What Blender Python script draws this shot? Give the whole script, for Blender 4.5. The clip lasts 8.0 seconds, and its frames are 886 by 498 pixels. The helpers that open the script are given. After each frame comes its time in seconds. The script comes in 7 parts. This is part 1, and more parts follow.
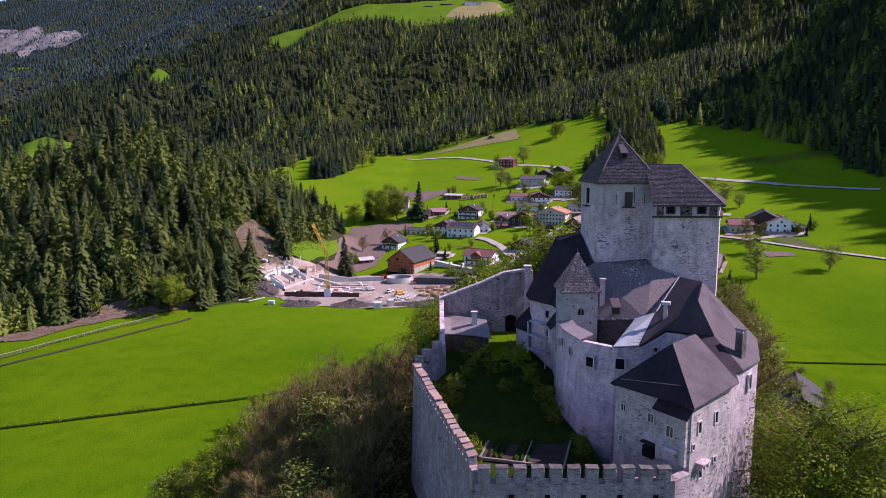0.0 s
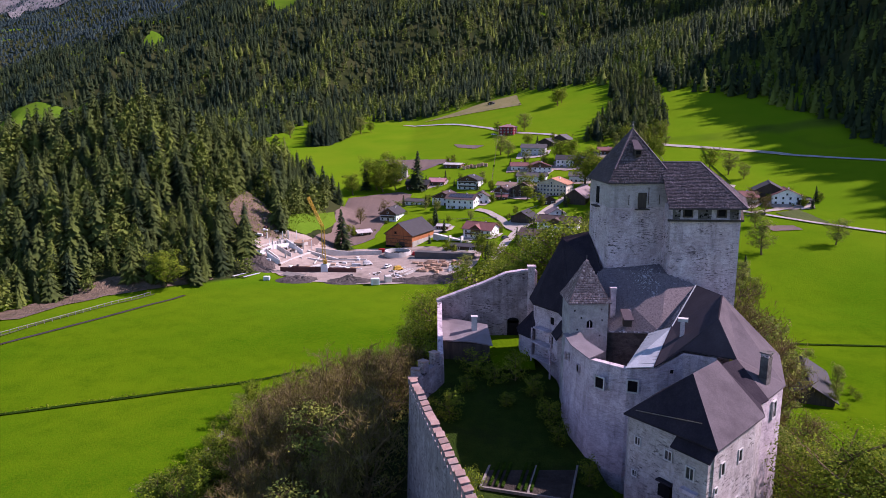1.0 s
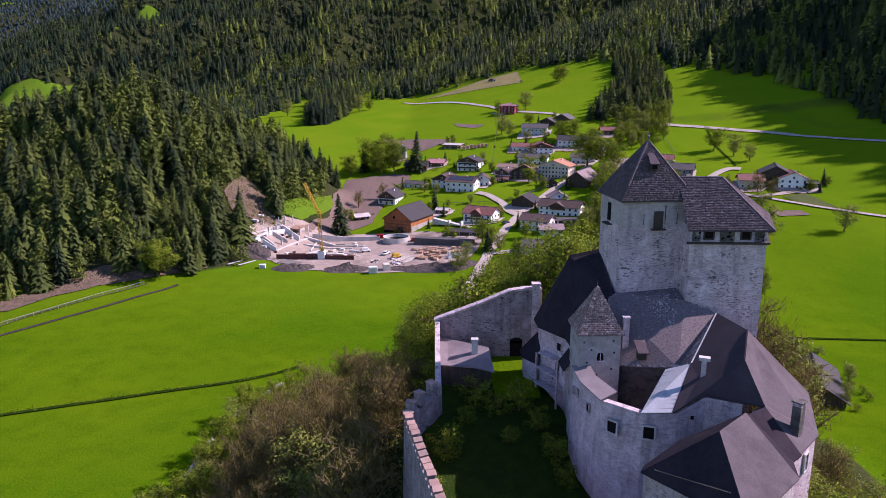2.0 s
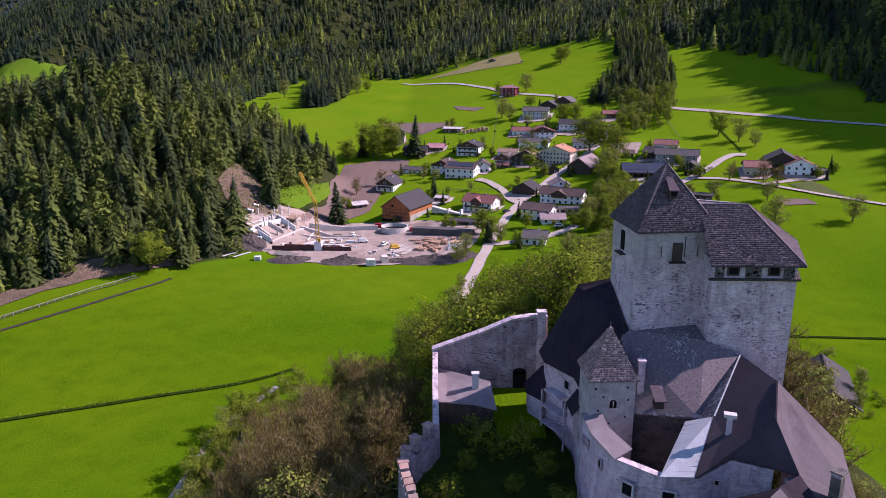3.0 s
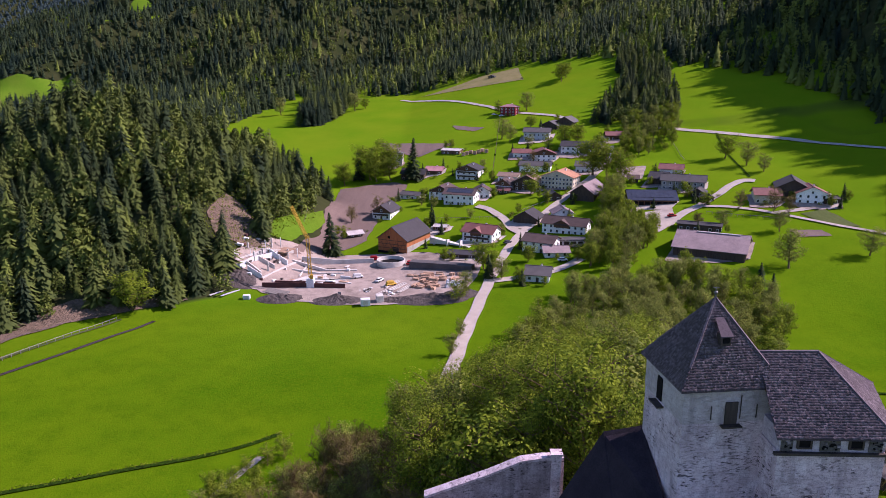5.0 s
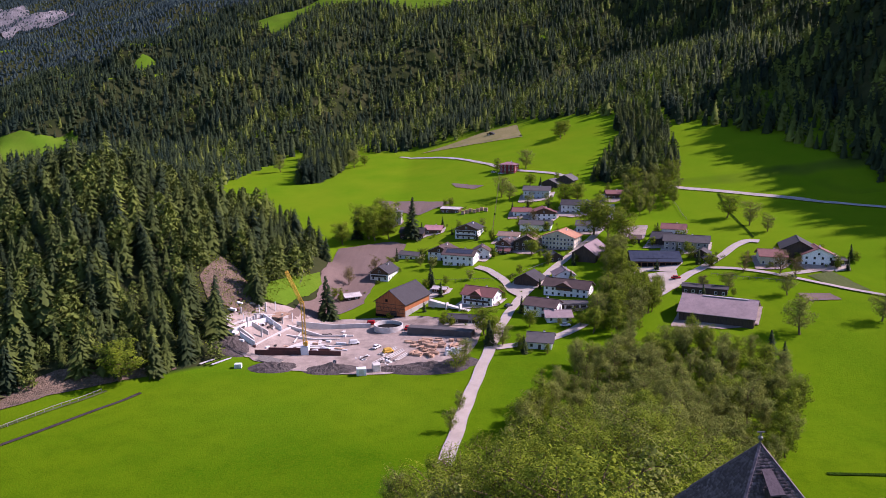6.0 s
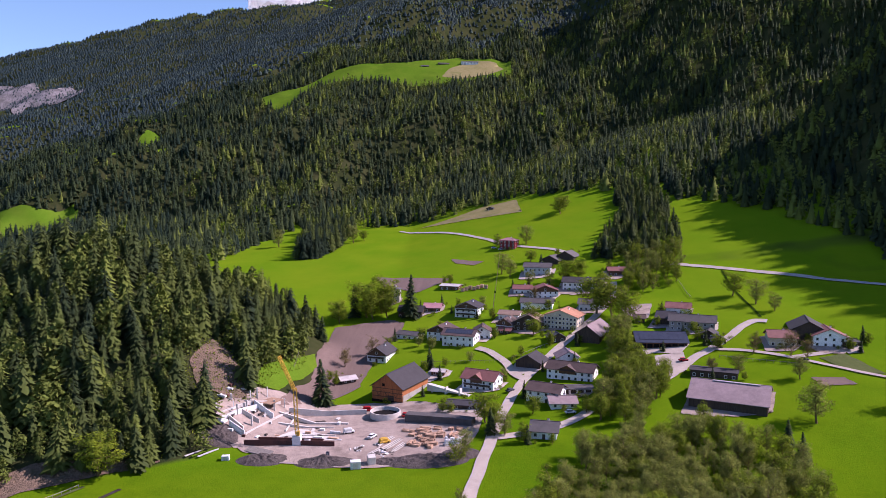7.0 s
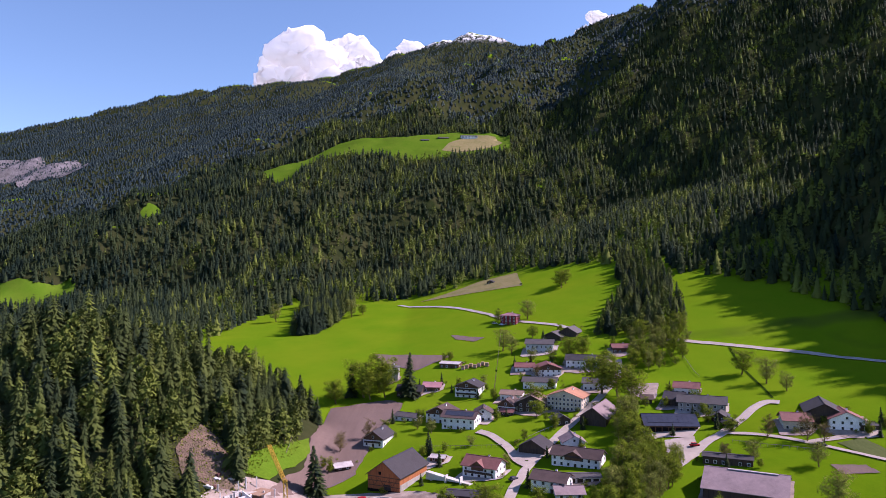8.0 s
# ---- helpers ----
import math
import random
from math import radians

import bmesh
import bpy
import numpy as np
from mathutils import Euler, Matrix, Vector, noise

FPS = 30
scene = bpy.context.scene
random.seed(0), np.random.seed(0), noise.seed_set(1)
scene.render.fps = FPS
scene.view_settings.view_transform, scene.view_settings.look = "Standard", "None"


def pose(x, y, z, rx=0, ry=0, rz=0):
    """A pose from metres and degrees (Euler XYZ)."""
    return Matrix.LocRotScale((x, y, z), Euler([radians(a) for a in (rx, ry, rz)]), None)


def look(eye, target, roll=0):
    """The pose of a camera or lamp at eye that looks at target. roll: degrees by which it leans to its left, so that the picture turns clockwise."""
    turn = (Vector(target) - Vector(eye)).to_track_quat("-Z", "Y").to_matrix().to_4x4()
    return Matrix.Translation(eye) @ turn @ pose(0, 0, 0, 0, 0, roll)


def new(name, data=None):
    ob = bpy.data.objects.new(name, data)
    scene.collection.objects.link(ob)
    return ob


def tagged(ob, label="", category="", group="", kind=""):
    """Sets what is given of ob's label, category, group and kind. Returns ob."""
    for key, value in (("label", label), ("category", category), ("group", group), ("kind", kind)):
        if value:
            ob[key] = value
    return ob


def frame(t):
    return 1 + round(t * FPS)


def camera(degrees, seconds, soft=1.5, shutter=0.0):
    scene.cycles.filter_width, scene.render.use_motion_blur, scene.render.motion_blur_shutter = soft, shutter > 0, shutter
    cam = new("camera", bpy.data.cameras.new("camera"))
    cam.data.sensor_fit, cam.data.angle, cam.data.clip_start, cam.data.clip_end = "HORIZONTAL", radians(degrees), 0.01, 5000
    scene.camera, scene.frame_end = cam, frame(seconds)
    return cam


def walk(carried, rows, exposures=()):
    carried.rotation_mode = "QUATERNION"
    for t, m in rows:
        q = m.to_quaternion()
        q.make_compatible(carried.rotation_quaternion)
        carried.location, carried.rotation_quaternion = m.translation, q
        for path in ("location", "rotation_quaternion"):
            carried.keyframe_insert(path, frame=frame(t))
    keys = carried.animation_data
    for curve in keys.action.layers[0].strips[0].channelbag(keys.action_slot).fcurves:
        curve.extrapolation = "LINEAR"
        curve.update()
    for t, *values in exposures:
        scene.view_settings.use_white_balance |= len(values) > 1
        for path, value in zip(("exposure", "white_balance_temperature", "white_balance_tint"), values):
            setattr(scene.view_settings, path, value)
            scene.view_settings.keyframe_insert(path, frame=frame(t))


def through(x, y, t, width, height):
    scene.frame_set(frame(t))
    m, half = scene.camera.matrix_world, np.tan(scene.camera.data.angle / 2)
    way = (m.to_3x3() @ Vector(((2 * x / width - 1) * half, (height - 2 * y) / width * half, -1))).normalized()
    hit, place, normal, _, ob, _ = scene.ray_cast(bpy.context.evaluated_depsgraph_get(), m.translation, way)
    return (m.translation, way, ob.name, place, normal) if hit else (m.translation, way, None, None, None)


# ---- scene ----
cam = camera(64.68, 8.0, soft=0.85)
walk(cam, [
    (0, pose(0.000, -0.000, 65.000, 82.000, -0.029, 0.012)),
    (0.5, pose(0.069, 3.463, 66.812, 80.627, -0.091, -0.008)),
    (1, pose(0.132, 6.971, 68.646, 79.047, -0.106, -0.043)),
    (1.5, pose(0.256, 10.698, 70.456, 78.012, -0.079, -0.045)),
    (3, pose(0.568, 21.855, 75.990, 75.215, -0.039, -0.076)),
    (3.5, pose(0.626, 25.732, 77.822, 74.899, 0.025, -0.106)),
    (4, pose(0.734, 29.561, 79.677, 74.982, 0.039, -0.109)),
    (5.5, pose(1.267, 41.633, 85.279, 77.503, 0.060, -0.152)),
    (6, pose(1.376, 45.864, 87.025, 80.122, 0.091, -0.168)),
    (6.5, pose(1.510, 50.096, 88.704, 83.014, 0.082, -0.178)),
    (7, pose(1.698, 54.308, 90.386, 85.905, 0.116, -0.183)),
    (7.5, pose(1.941, 58.400, 92.089, 88.778, 0.129, -0.173)),
    (8, pose(2.180, 62.400, 93.814, 91.643, 0.214, -0.161)),
], exposures=((0, 0.68, 6250, 43), (8, 0.68, 6250, 43)))

# ---------------------------------------------------------------- sky and sun
SUN_AZIMUTH, SUN_HEIGHT = 8.0, 41.0  # degrees from +x towards +y, and above the horizon

world = bpy.data.worlds.new("sky")
scene.world = world
world.use_nodes = True
wn, wl = world.node_tree.nodes, world.node_tree.links
sky = wn.new("ShaderNodeTexSky")
sky.sky_type, sky.sun_disc = "NISHITA", False
sky.sun_elevation, sky.sun_rotation = radians(SUN_HEIGHT), radians(90 - SUN_AZIMUTH)
sky.altitude, sky.air_density, sky.dust_density, sky.ozone_density = 900, 1.0, 0.5, 1.6
wn["Background"].inputs["Strength"].default_value = 0.112
tone = wn.new("ShaderNodeMix")  # tints the sky: less red, a touch more blue
tone.data_type, tone.blend_type = "RGBA", "MULTIPLY"
tone.inputs[0].default_value, tone.inputs[7].default_value = 1.0, (0.79, 1.0, 1.02, 1)
wl.new(sky.outputs["Color"], tone.inputs[6])
wl.new(tone.outputs[2], wn["Background"].inputs["Color"])

sun = new("sun", bpy.data.lights.new("sun", "SUN"))
sun.data.energy, sun.data.angle, sun.data.color = 5.0, radians(0.53), (1.0, 0.94, 0.86)
sun.matrix_world = look((0, 0, 0), [-v for v in (math.cos(radians(SUN_HEIGHT)) * math.cos(radians(SUN_AZIMUTH)),
                                                math.cos(radians(SUN_HEIGHT)) * math.sin(radians(SUN_AZIMUTH)), math.sin(radians(SUN_HEIGHT)))])

# ---------------------------------------------------------------- materials
def material(name, rough=0.85, metal=0.0, spec=0.3):
    """A bare principled material: material, nodes, links, its shader."""
    m = bpy.data.materials.new(name)
    m.use_nodes = True
    n, l = m.node_tree.nodes, m.node_tree.links
    b = n["Principled BSDF"]
    b.inputs["Roughness"].default_value, b.inputs["Metallic"].default_value = rough, metal
    b.inputs["Specular IOR Level"].default_value = spec
    return m, n, l, b


def place(n, l, scale=(1, 1, 1), turn=0.0):
    """World position, stretched: the lookup for textures of true size."""
    g, m = n.new("ShaderNodeNewGeometry"), n.new("ShaderNodeMapping")
    m.inputs["Scale"].default_value, m.inputs["Rotation"].default_value = scale, (0, 0, turn)
    l.new(g.outputs["Position"], m.inputs["Vector"])
    return m.outputs["Vector"]


def speck(n, l, vec, size, detail=4.0, rough=0.6, lo=0.35, hi=0.65):
    """Noise of that size in metres, stretched to 0..1."""
    t, r = n.new("ShaderNodeTexNoise"), n.new("ShaderNodeMapRange")
    t.inputs["Scale"].default_value, t.inputs["Detail"].default_value, t.inputs["Roughness"].default_value = 1 / size, detail, rough
    r.inputs["From Min"].default_value, r.inputs["From Max"].default_value = lo, hi
    l.new(vec, t.inputs["Vector"])
    l.new(t.outputs["Fac"], r.inputs["Value"])
    return r.outputs["Result"]


def mixed(n, l, fac, a, b):
    """Two colours, or colour outputs, mixed by fac (a number or an output)."""
    m = n.new("ShaderNodeMix")
    m.data_type = "RGBA"
    for key, v in ((0, fac), (6, a), (7, b)):
        if isinstance(v, bpy.types.NodeSocket):
            l.new(v, m.inputs[key])
        else:
            m.inputs[key].default_value = v if key == 0 else (*v, 1)
    return m.outputs[2]


def bumped(n, l, b, height, strength=0.4, depth=0.05):
    u = n.new("ShaderNodeBump")
    u.inputs["Strength"].default_value, u.inputs["Distance"].default_value = strength, depth
    l.new(height, u.inputs["Height"])
    l.new(u.outputs["Normal"], b.inputs["Normal"])


def worn(name, main, other, stain, size=2.0, rough=0.85, grain=0.12, stretch=(1, 1, 1), bump=0.4, depth=0.03, spec=0.3, metal=0.0, each=0.0):
    """A surface in two tones with fine grain and stains, in true size; each: how far alike pieces differ."""
    m, n, l, b = material(name, rough, metal, spec)
    v = place(n, l, stretch)
    big, fine, dirt = speck(n, l, v, size, 5), speck(n, l, v, grain, 3), speck(n, l, v, size * 2.7, 6, 0.7, 0.5, 0.72)
    c = mixed(n, l, big, main, other)
    mul = n.new("ShaderNodeMath")
    mul.operation, mul.inputs[1].default_value = "MULTIPLY", 0.35
    l.new(fine, mul.inputs[0])
    c = mixed(n, l, mul.outputs[0], c, tuple(0.45 * k for k in main))
    c = mixed(n, l, dirt, c, stain)
    if each:
        o, h = n.new("ShaderNodeObjectInfo"), n.new("ShaderNodeHueSaturation")
        r = n.new("ShaderNodeMapRange")
        r.inputs["To Min"].default_value, r.inputs["To Max"].default_value = 1 - each, 1 + each
        l.new(o.outputs["Random"], r.inputs["Value"])
        l.new(r.outputs["Result"], h.inputs["Value"])
        l.new(c, h.inputs["Color"])
        c = h.outputs["Color"]
    l.new(c, b.inputs["Base Color"])
    bumped(n, l, b, fine, bump, depth)
    return m


def leafy(name, dark, light, attribute="tint", through=0.35, fine=0.0):
    """Foliage: the tint of each tree, a little light shining through."""
    m, n, l, b = material(name, 0.8, 0, 0.05)
    a = n.new("ShaderNodeAttribute")
    a.attribute_name = attribute
    c = mixed(n, l, a.outputs["Fac"], dark, light)
    if fine:
        v = place(n, l)
        c = mixed(n, l, speck(n, l, v, fine, 3), c, tuple(0.45 * k for k in dark))
    t, s = n.new("ShaderNodeBsdfTranslucent"), n.new("ShaderNodeMixShader")
    s.inputs[0].default_value = through
    l.new(c, b.inputs["Base Color"])
    l.new(c, t.inputs["Color"])
    l.new(b.outputs[0], s.inputs[1])
    l.new(t.outputs[0], s.inputs[2])
    l.new(s.outputs[0], n["Material Output"].inputs["Surface"])
    return m


def land_material():
    """Meadow on gentle ground, needle litter and rock where it is steep, snow high up."""
    m, n, l, b = material("meadow", 1.0, 0, 0.0)
    v = place(n, l)
    grass = mixed(n, l, speck(n, l, v, 70, 5, 0.6, 0.4, 0.6), (0.038, 0.108, 0.001), (0.07, 0.134, 0.0012))
    grass = mixed(n, l, speck(n, l, v, 9, 5, 0.7, 0.45, 0.8), grass, (0.033, 0.087, 0.001))
    grass = mixed(n, l, speck(n, l, v, 0.8, 4, 0.7, 0.42, 0.85), grass, (0.08, 0.13, 0.002))
    py, up = n.new("ShaderNodeSeparateXYZ"), n.new("ShaderNodeMapRange")
    wob = n.new("ShaderNodeVectorMath")
    wob.operation, wob.inputs[1].default_value = "MULTIPLY_ADD", (0, 1, 0)
    nz = n.new("ShaderNodeTexNoise")
    nz.inputs["Scale"].default_value = 0.012
    l.new(v, nz.inputs["Vector"])
    amp = n.new("ShaderNodeVectorMath")
    amp.operation, amp.inputs[3].default_value = "SCALE", 160
    l.new(nz.outputs["Color"], amp.inputs[0])
    l.new(v, wob.inputs[0])
    l.new(amp.outputs["Vector"], wob.inputs[2])
    l.new(wob.outputs["Vector"], py.inputs[0])
    up.inputs["From Min"].default_value, up.inputs["From Max"].default_value, up.inputs["To Max"].default_value = 300, 520, 0.7
    l.new(py.outputs["Y"], up.inputs["Value"])
    hay = mixed(n, l, speck(n, l, v, 40, 5), (0.1, 0.2, 0.005), (0.135, 0.215, 0.007))
    grass = mixed(n, l, up.outputs["Result"], grass, hay)
    floor = mixed(n, l, speck(n, l, v, 30, 6), (0.02, 0.03, 0.01), (0.045, 0.048, 0.02))
    floor = mixed(n, l, speck(n, l, v, 70, 6, 0.65, 0.66, 0.78), floor, (0.17, 0.15, 0.13))
    g, s = n.new("ShaderNodeNewGeometry"), n.new("ShaderNodeSeparateXYZ")
    l.new(g.outputs["Normal"], s.inputs[0])
    steep = n.new("ShaderNodeMapRange")
    steep.inputs["From Min"].default_value, steep.inputs["From Max"].default_value = 0.955, 0.93
    l.new(s.outputs["Z"], steep.inputs["Value"])
    c = mixed(n, l, steep.outputs["Result"], grass, floor)
    high, p = n.new("ShaderNodeMapRange"), n.new("ShaderNodeSeparateXYZ")
    high.inputs["From Min"].default_value, high.inputs["From Max"].default_value = 1440, 1500
    l.new(g.outputs["Position"], p.inputs[0])
    l.new(p.outputs["Z"], high.inputs["Value"])
    snow = n.new("ShaderNodeMath")
    snow.operation = "MULTIPLY"
    l.new(high.outputs["Result"], snow.inputs[0])
    l.new(speck(n, l, v, 45, 6, 0.75, 0.46, 0.56), snow.inputs[1])
    c = mixed(n, l, snow.outputs[0], c, (0.8, 0.82, 0.85))
    l.new(c, b.inputs["Base Color"])
    bumped(n, l, b, speck(n, l, v, 0.5, 4), 0.5, 0.12)
    return m


MEADOW = land_material()
SPRUCE = leafy("spruce_needles", (0.012, 0.025, 0.018), (0.135, 0.17, 0.032), through=0.12)
# distance haze is put into this blue-grey needle colour
SPRUCE_HAZED = leafy("hazed_far_spruce", (0.02, 0.036, 0.04), (0.085, 0.12, 0.09), through=0.15)


def faded(n, l, out, k):
    """A mixing factor held below k."""
    m = n.new("ShaderNodeMath")
    m.operation, m.inputs[1].default_value = "MULTIPLY", k
    l.new(out, m.inputs[0])
    return m.outputs[0]


def masonry(name, main, other, joint, pale, row=0.26, open_joints=0.6):
    """Coursed rubble: uneven stones, dark open joints, worn limewash in patches, rain streaks."""
    m, n, l, b = material(name, 0.95, 0, 0.1)
    v, flat, tall = place(n, l), place(n, l, (1, 1, 3.4)), place(n, l, (1, 1, 0.16))
    c = mixed(n, l, speck(n, l, v, 2.8, 6, 0.65), main, other)
    c = mixed(n, l, faded(n, l, speck(n, l, flat, row * 1.6, 3, 0.6, 0.48, 0.62), 0.5), c, tuple(0.72 * k for k in other))
    c = mixed(n, l, faded(n, l, speck(n, l, v, 1.3, 6, 0.7, 0.48, 0.66), 0.8), c, pale)
    worn_off = speck(n, l, v, 1.7, 6, 0.7, 0.47, 0.58)
    gap = speck(n, l, flat, row, 3, 0.55, 0.55, 0.61)
    mul = n.new("ShaderNodeMath")
    mul.operation = "MULTIPLY"
    l.new(gap, mul.inputs[0])
    l.new(worn_off, mul.inputs[1])
    c = mixed(n, l, faded(n, l, mul.outputs[0], open_joints), c, joint)
    c = mixed(n, l, faded(n, l, speck(n, l, tall, 0.7, 5, 0.6, 0.52, 0.7), 0.6), c, tuple(0.55 * k for k in other))
    c = mixed(n, l, faded(n, l, speck(n, l, v, 0.1, 3, 0.6, 0.45, 0.85), 0.6), c, joint)
    l.new(c, b.inputs["Base Color"])
    inv = n.new("ShaderNodeMath")
    inv.operation, inv.inputs[0].default_value = "SUBTRACT", 1.0
    l.new(gap, inv.inputs[1])
    bumped(n, l, b, inv.outputs[0], 0.8, 0.05)
    return m


def shingles(name, main, pale, dark):
    """Split wooden shingles, each piece a little paler or darker, with weather streaks and lichen."""
    m, n, l, b = material(name, 0.88, 0, 0.12)
    v = place(n, l)
    g, r = n.new("ShaderNodeNewGeometry"), n.new("ShaderNodeMapRange")
    r.inputs["From Min"].default_value, r.inputs["From Max"].default_value = 0.35, 1.0
    l.new(g.outputs["Random Per Island"], r.inputs["Value"])
    c = mixed(n, l, r.outputs["Result"], main, pale)
    c = mixed(n, l, faded(n, l, speck(n, l, v, 1.9, 6, 0.65, 0.42, 0.62), 0.7), c, main)
    c = mixed(n, l, faded(n, l, speck(n, l, v, 0.16, 3, 0.6, 0.45, 0.75), 0.7), c, dark)
    c = mixed(n, l, faded(n, l, speck(n, l, v, 0.9, 5, 0.7, 0.6, 0.7), 0.5), c, tuple(1.25 * k for k in pale))
    l.new(c, b.inputs["Base Color"])
    bumped(n, l, b, speck(n, l, v, 0.1, 3), 0.4, 0.02)
    return m


STONE = masonry("rubble_masonry", (0.64, 0.51, 0.54), (0.475, 0.37, 0.395), (0.06, 0.046, 0.052), (0.74, 0.64, 0.68), 0.42, 0.92)
# old rubble in a darker copy: partly the outer walls' shade in the colour
STONE_OLD_SHADED = masonry("shaded_old_rubble", (0.36, 0.295, 0.315), (0.25, 0.2, 0.215), (0.045, 0.036, 0.04), (0.46, 0.385, 0.41), 0.5, 0.95)
PLASTER = masonry("old_lime_plaster", (0.58, 0.49, 0.53), (0.43, 0.35, 0.385), (0.11, 0.085, 0.09), (0.68, 0.59, 0.63), 0.5, 0.3)
ROOF_WOOD = shingles("weathered_shingles", (0.08, 0.062, 0.073), (0.185, 0.148, 0.168), (0.038, 0.029, 0.035))
# near-black roofing: shade of slopes turned from the sun is in this colour
ROOF_DARK_SHADED = worn("dark_shaded_roofing", (0.026, 0.02, 0.028), (0.038, 0.03, 0.038), (0.015, 0.012, 0.016), 1.6, 0.9, 0.14, (1, 1, 1), 0.5, 0.03, 0.08)
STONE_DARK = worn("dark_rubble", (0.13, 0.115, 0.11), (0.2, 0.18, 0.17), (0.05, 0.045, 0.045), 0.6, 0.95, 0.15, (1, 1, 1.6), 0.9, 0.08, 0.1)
PLASTER_HOLED = worn("pitted_plaster", (0.45, 0.42, 0.41), (0.34, 0.31, 0.31), (0.15, 0.14, 0.14), 1.0, 0.95, 0.2, (1, 1, 1), 0.8, 0.05, 0.1)
PLASTER_WARM = masonry("warm_old_plaster", (0.44, 0.39, 0.385), (0.33, 0.285, 0.28), (0.1, 0.085, 0.085), (0.52, 0.47, 0.465), 0.5, 0.9)
PLASTER_TOP = masonry("stained_top_plaster", (0.5, 0.43, 0.43), (0.4, 0.34, 0.34), (0.16, 0.135, 0.13), (0.56, 0.49, 0.49), 0.6, 0.12)
PLASTER_PALE = worn("pale_lime_wash", (0.56, 0.53, 0.53), (0.46, 0.43, 0.43), (0.3, 0.28, 0.27), 1.2, 0.9, 0.2, (1, 1, 1), 0.4, 0.02, 0.2)
ROOF_LIGHT = shingles("pale_speckled_shingles", (0.17, 0.14, 0.15), (0.64, 0.57, 0.6), (0.035, 0.027, 0.031))
ROOF_RED = shingles("reddish_shingles", (0.2, 0.14, 0.145), (0.52, 0.4, 0.41), (0.07, 0.045, 0.048))
# one felt in two tones: for sunlit slopes here, with painted shade below
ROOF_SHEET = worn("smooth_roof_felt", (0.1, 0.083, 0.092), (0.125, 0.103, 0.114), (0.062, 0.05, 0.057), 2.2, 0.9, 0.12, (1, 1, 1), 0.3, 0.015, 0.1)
ROOF_SHEET_SHADED = worn("shaded_roof_felt", (0.05, 0.04, 0.049), (0.064, 0.052, 0.062), (0.032, 0.026, 0.031), 2.2, 0.9, 0.12, (1, 1, 1), 0.3, 0.015, 0.1)
ROOF_PALE = worn("pale_weathered_sheet", (0.26, 0.22, 0.235), (0.2, 0.17, 0.18), (0.17, 0.14, 0.15), 1.6, 0.85, 0.12, (1, 1, 1), 0.3, 0.015, 0.15)
TIN = worn("galvanised_sheet", (0.55, 0.57, 0.6), (0.48, 0.5, 0.53), (0.36, 0.36, 0.38), 1.4, 0.42, 0.12, (1, 1, 1), 0.15, 0.01, 0.5, 0.35)
TILE = worn("red_clay_tile", (0.34, 0.2, 0.165), (0.42, 0.29, 0.25), (0.2, 0.16, 0.15), 0.7, 0.85, 0.1, (1, 1, 1), 0.5, 0.02, 0.2, 0.0, 0.2)
WOOD_DARK = worn("dark_old_wood", (0.055, 0.042, 0.036), (0.085, 0.066, 0.055), (0.03, 0.025, 0.022), 0.9, 0.85, 0.06, (3, 3, 0.5), 0.5, 0.02, 0.2)
WOOD_GREY = worn("grey_timber", (0.2, 0.175, 0.155), (0.28, 0.25, 0.225), (0.11, 0.095, 0.085), 0.9, 0.85, 0.06, (3, 3, 0.5), 0.4, 0.02, 0.2)
SOIL = worn("tilled_soil", (0.045, 0.035, 0.03), (0.07, 0.056, 0.048), (0.03, 0.024, 0.02), 1.2, 0.95, 0.2, (1, 1, 1), 0.8, 0.08, 0.1)
# near-black: painted darkness for the unlit insides of openings
DARK = worn("dark_interior", (0.008, 0.007, 0.008), (0.014, 0.012, 0.013), (0.005, 0.005, 0.006), 0.5, 0.9, 0.2, (1, 1, 1), 0.1, 0.01, 0.1)
PANE = worn("window_glass", (0.03, 0.033, 0.04), (0.045, 0.05, 0.06), (0.02, 0.02, 0.025), 0.8, 0.12, 0.3, (1, 1, 1), 0.05, 0.005, 0.6)
METAL = worn("dull_metal", (0.16, 0.15, 0.14), (0.2, 0.19, 0.18), (0.1, 0.09, 0.08), 0.3, 0.5, 0.1, (1, 1, 1), 0.1, 0.01, 0.5, 0.7)


def wall_paint(name, c, dirt=0.75):
    return worn(name, c, tuple(0.93 * k for k in c), tuple(dirt * 0.8 * k for k in c), 2.5, 0.9, 0.3, (1, 1, 0.6), 0.2, 0.01, 0.2)


def roofing(name, c, rough=0.75):
    return worn(name, c, tuple(0.82 * k for k in c), tuple(0.55 * k for k in c), 2.2, rough, 0.25, (1, 1, 1), 0.5, 0.03, 0.3, 0.0, 0.12)


W_WHITE, W_CREAM, W_RED = wall_paint("white_render", (0.88, 0.87, 0.87)), wall_paint("cream_render", (0.62, 0.55, 0.42)), wall_paint("red_render", (0.24, 0.028, 0.035))
W_BLUE, W_STONE = wall_paint("pale_blue_render", (0.5, 0.55, 0.6)), wall_paint("grey_stone_wall", (0.38, 0.35, 0.31), 0.6)
W_ORANGE = worn("orange_larch_boards", (0.42, 0.155, 0.062), (0.33, 0.115, 0.045), (0.2, 0.075, 0.035), 1.4, 0.8, 0.12, (4, 4, 0.4), 0.5, 0.03, 0.2)
W_DARK = worn("dark_barn_boards", (0.065, 0.045, 0.035), (0.095, 0.068, 0.052), (0.035, 0.026, 0.022), 1.4, 0.85, 0.12, (4, 4, 0.4), 0.5, 0.03, 0.2)
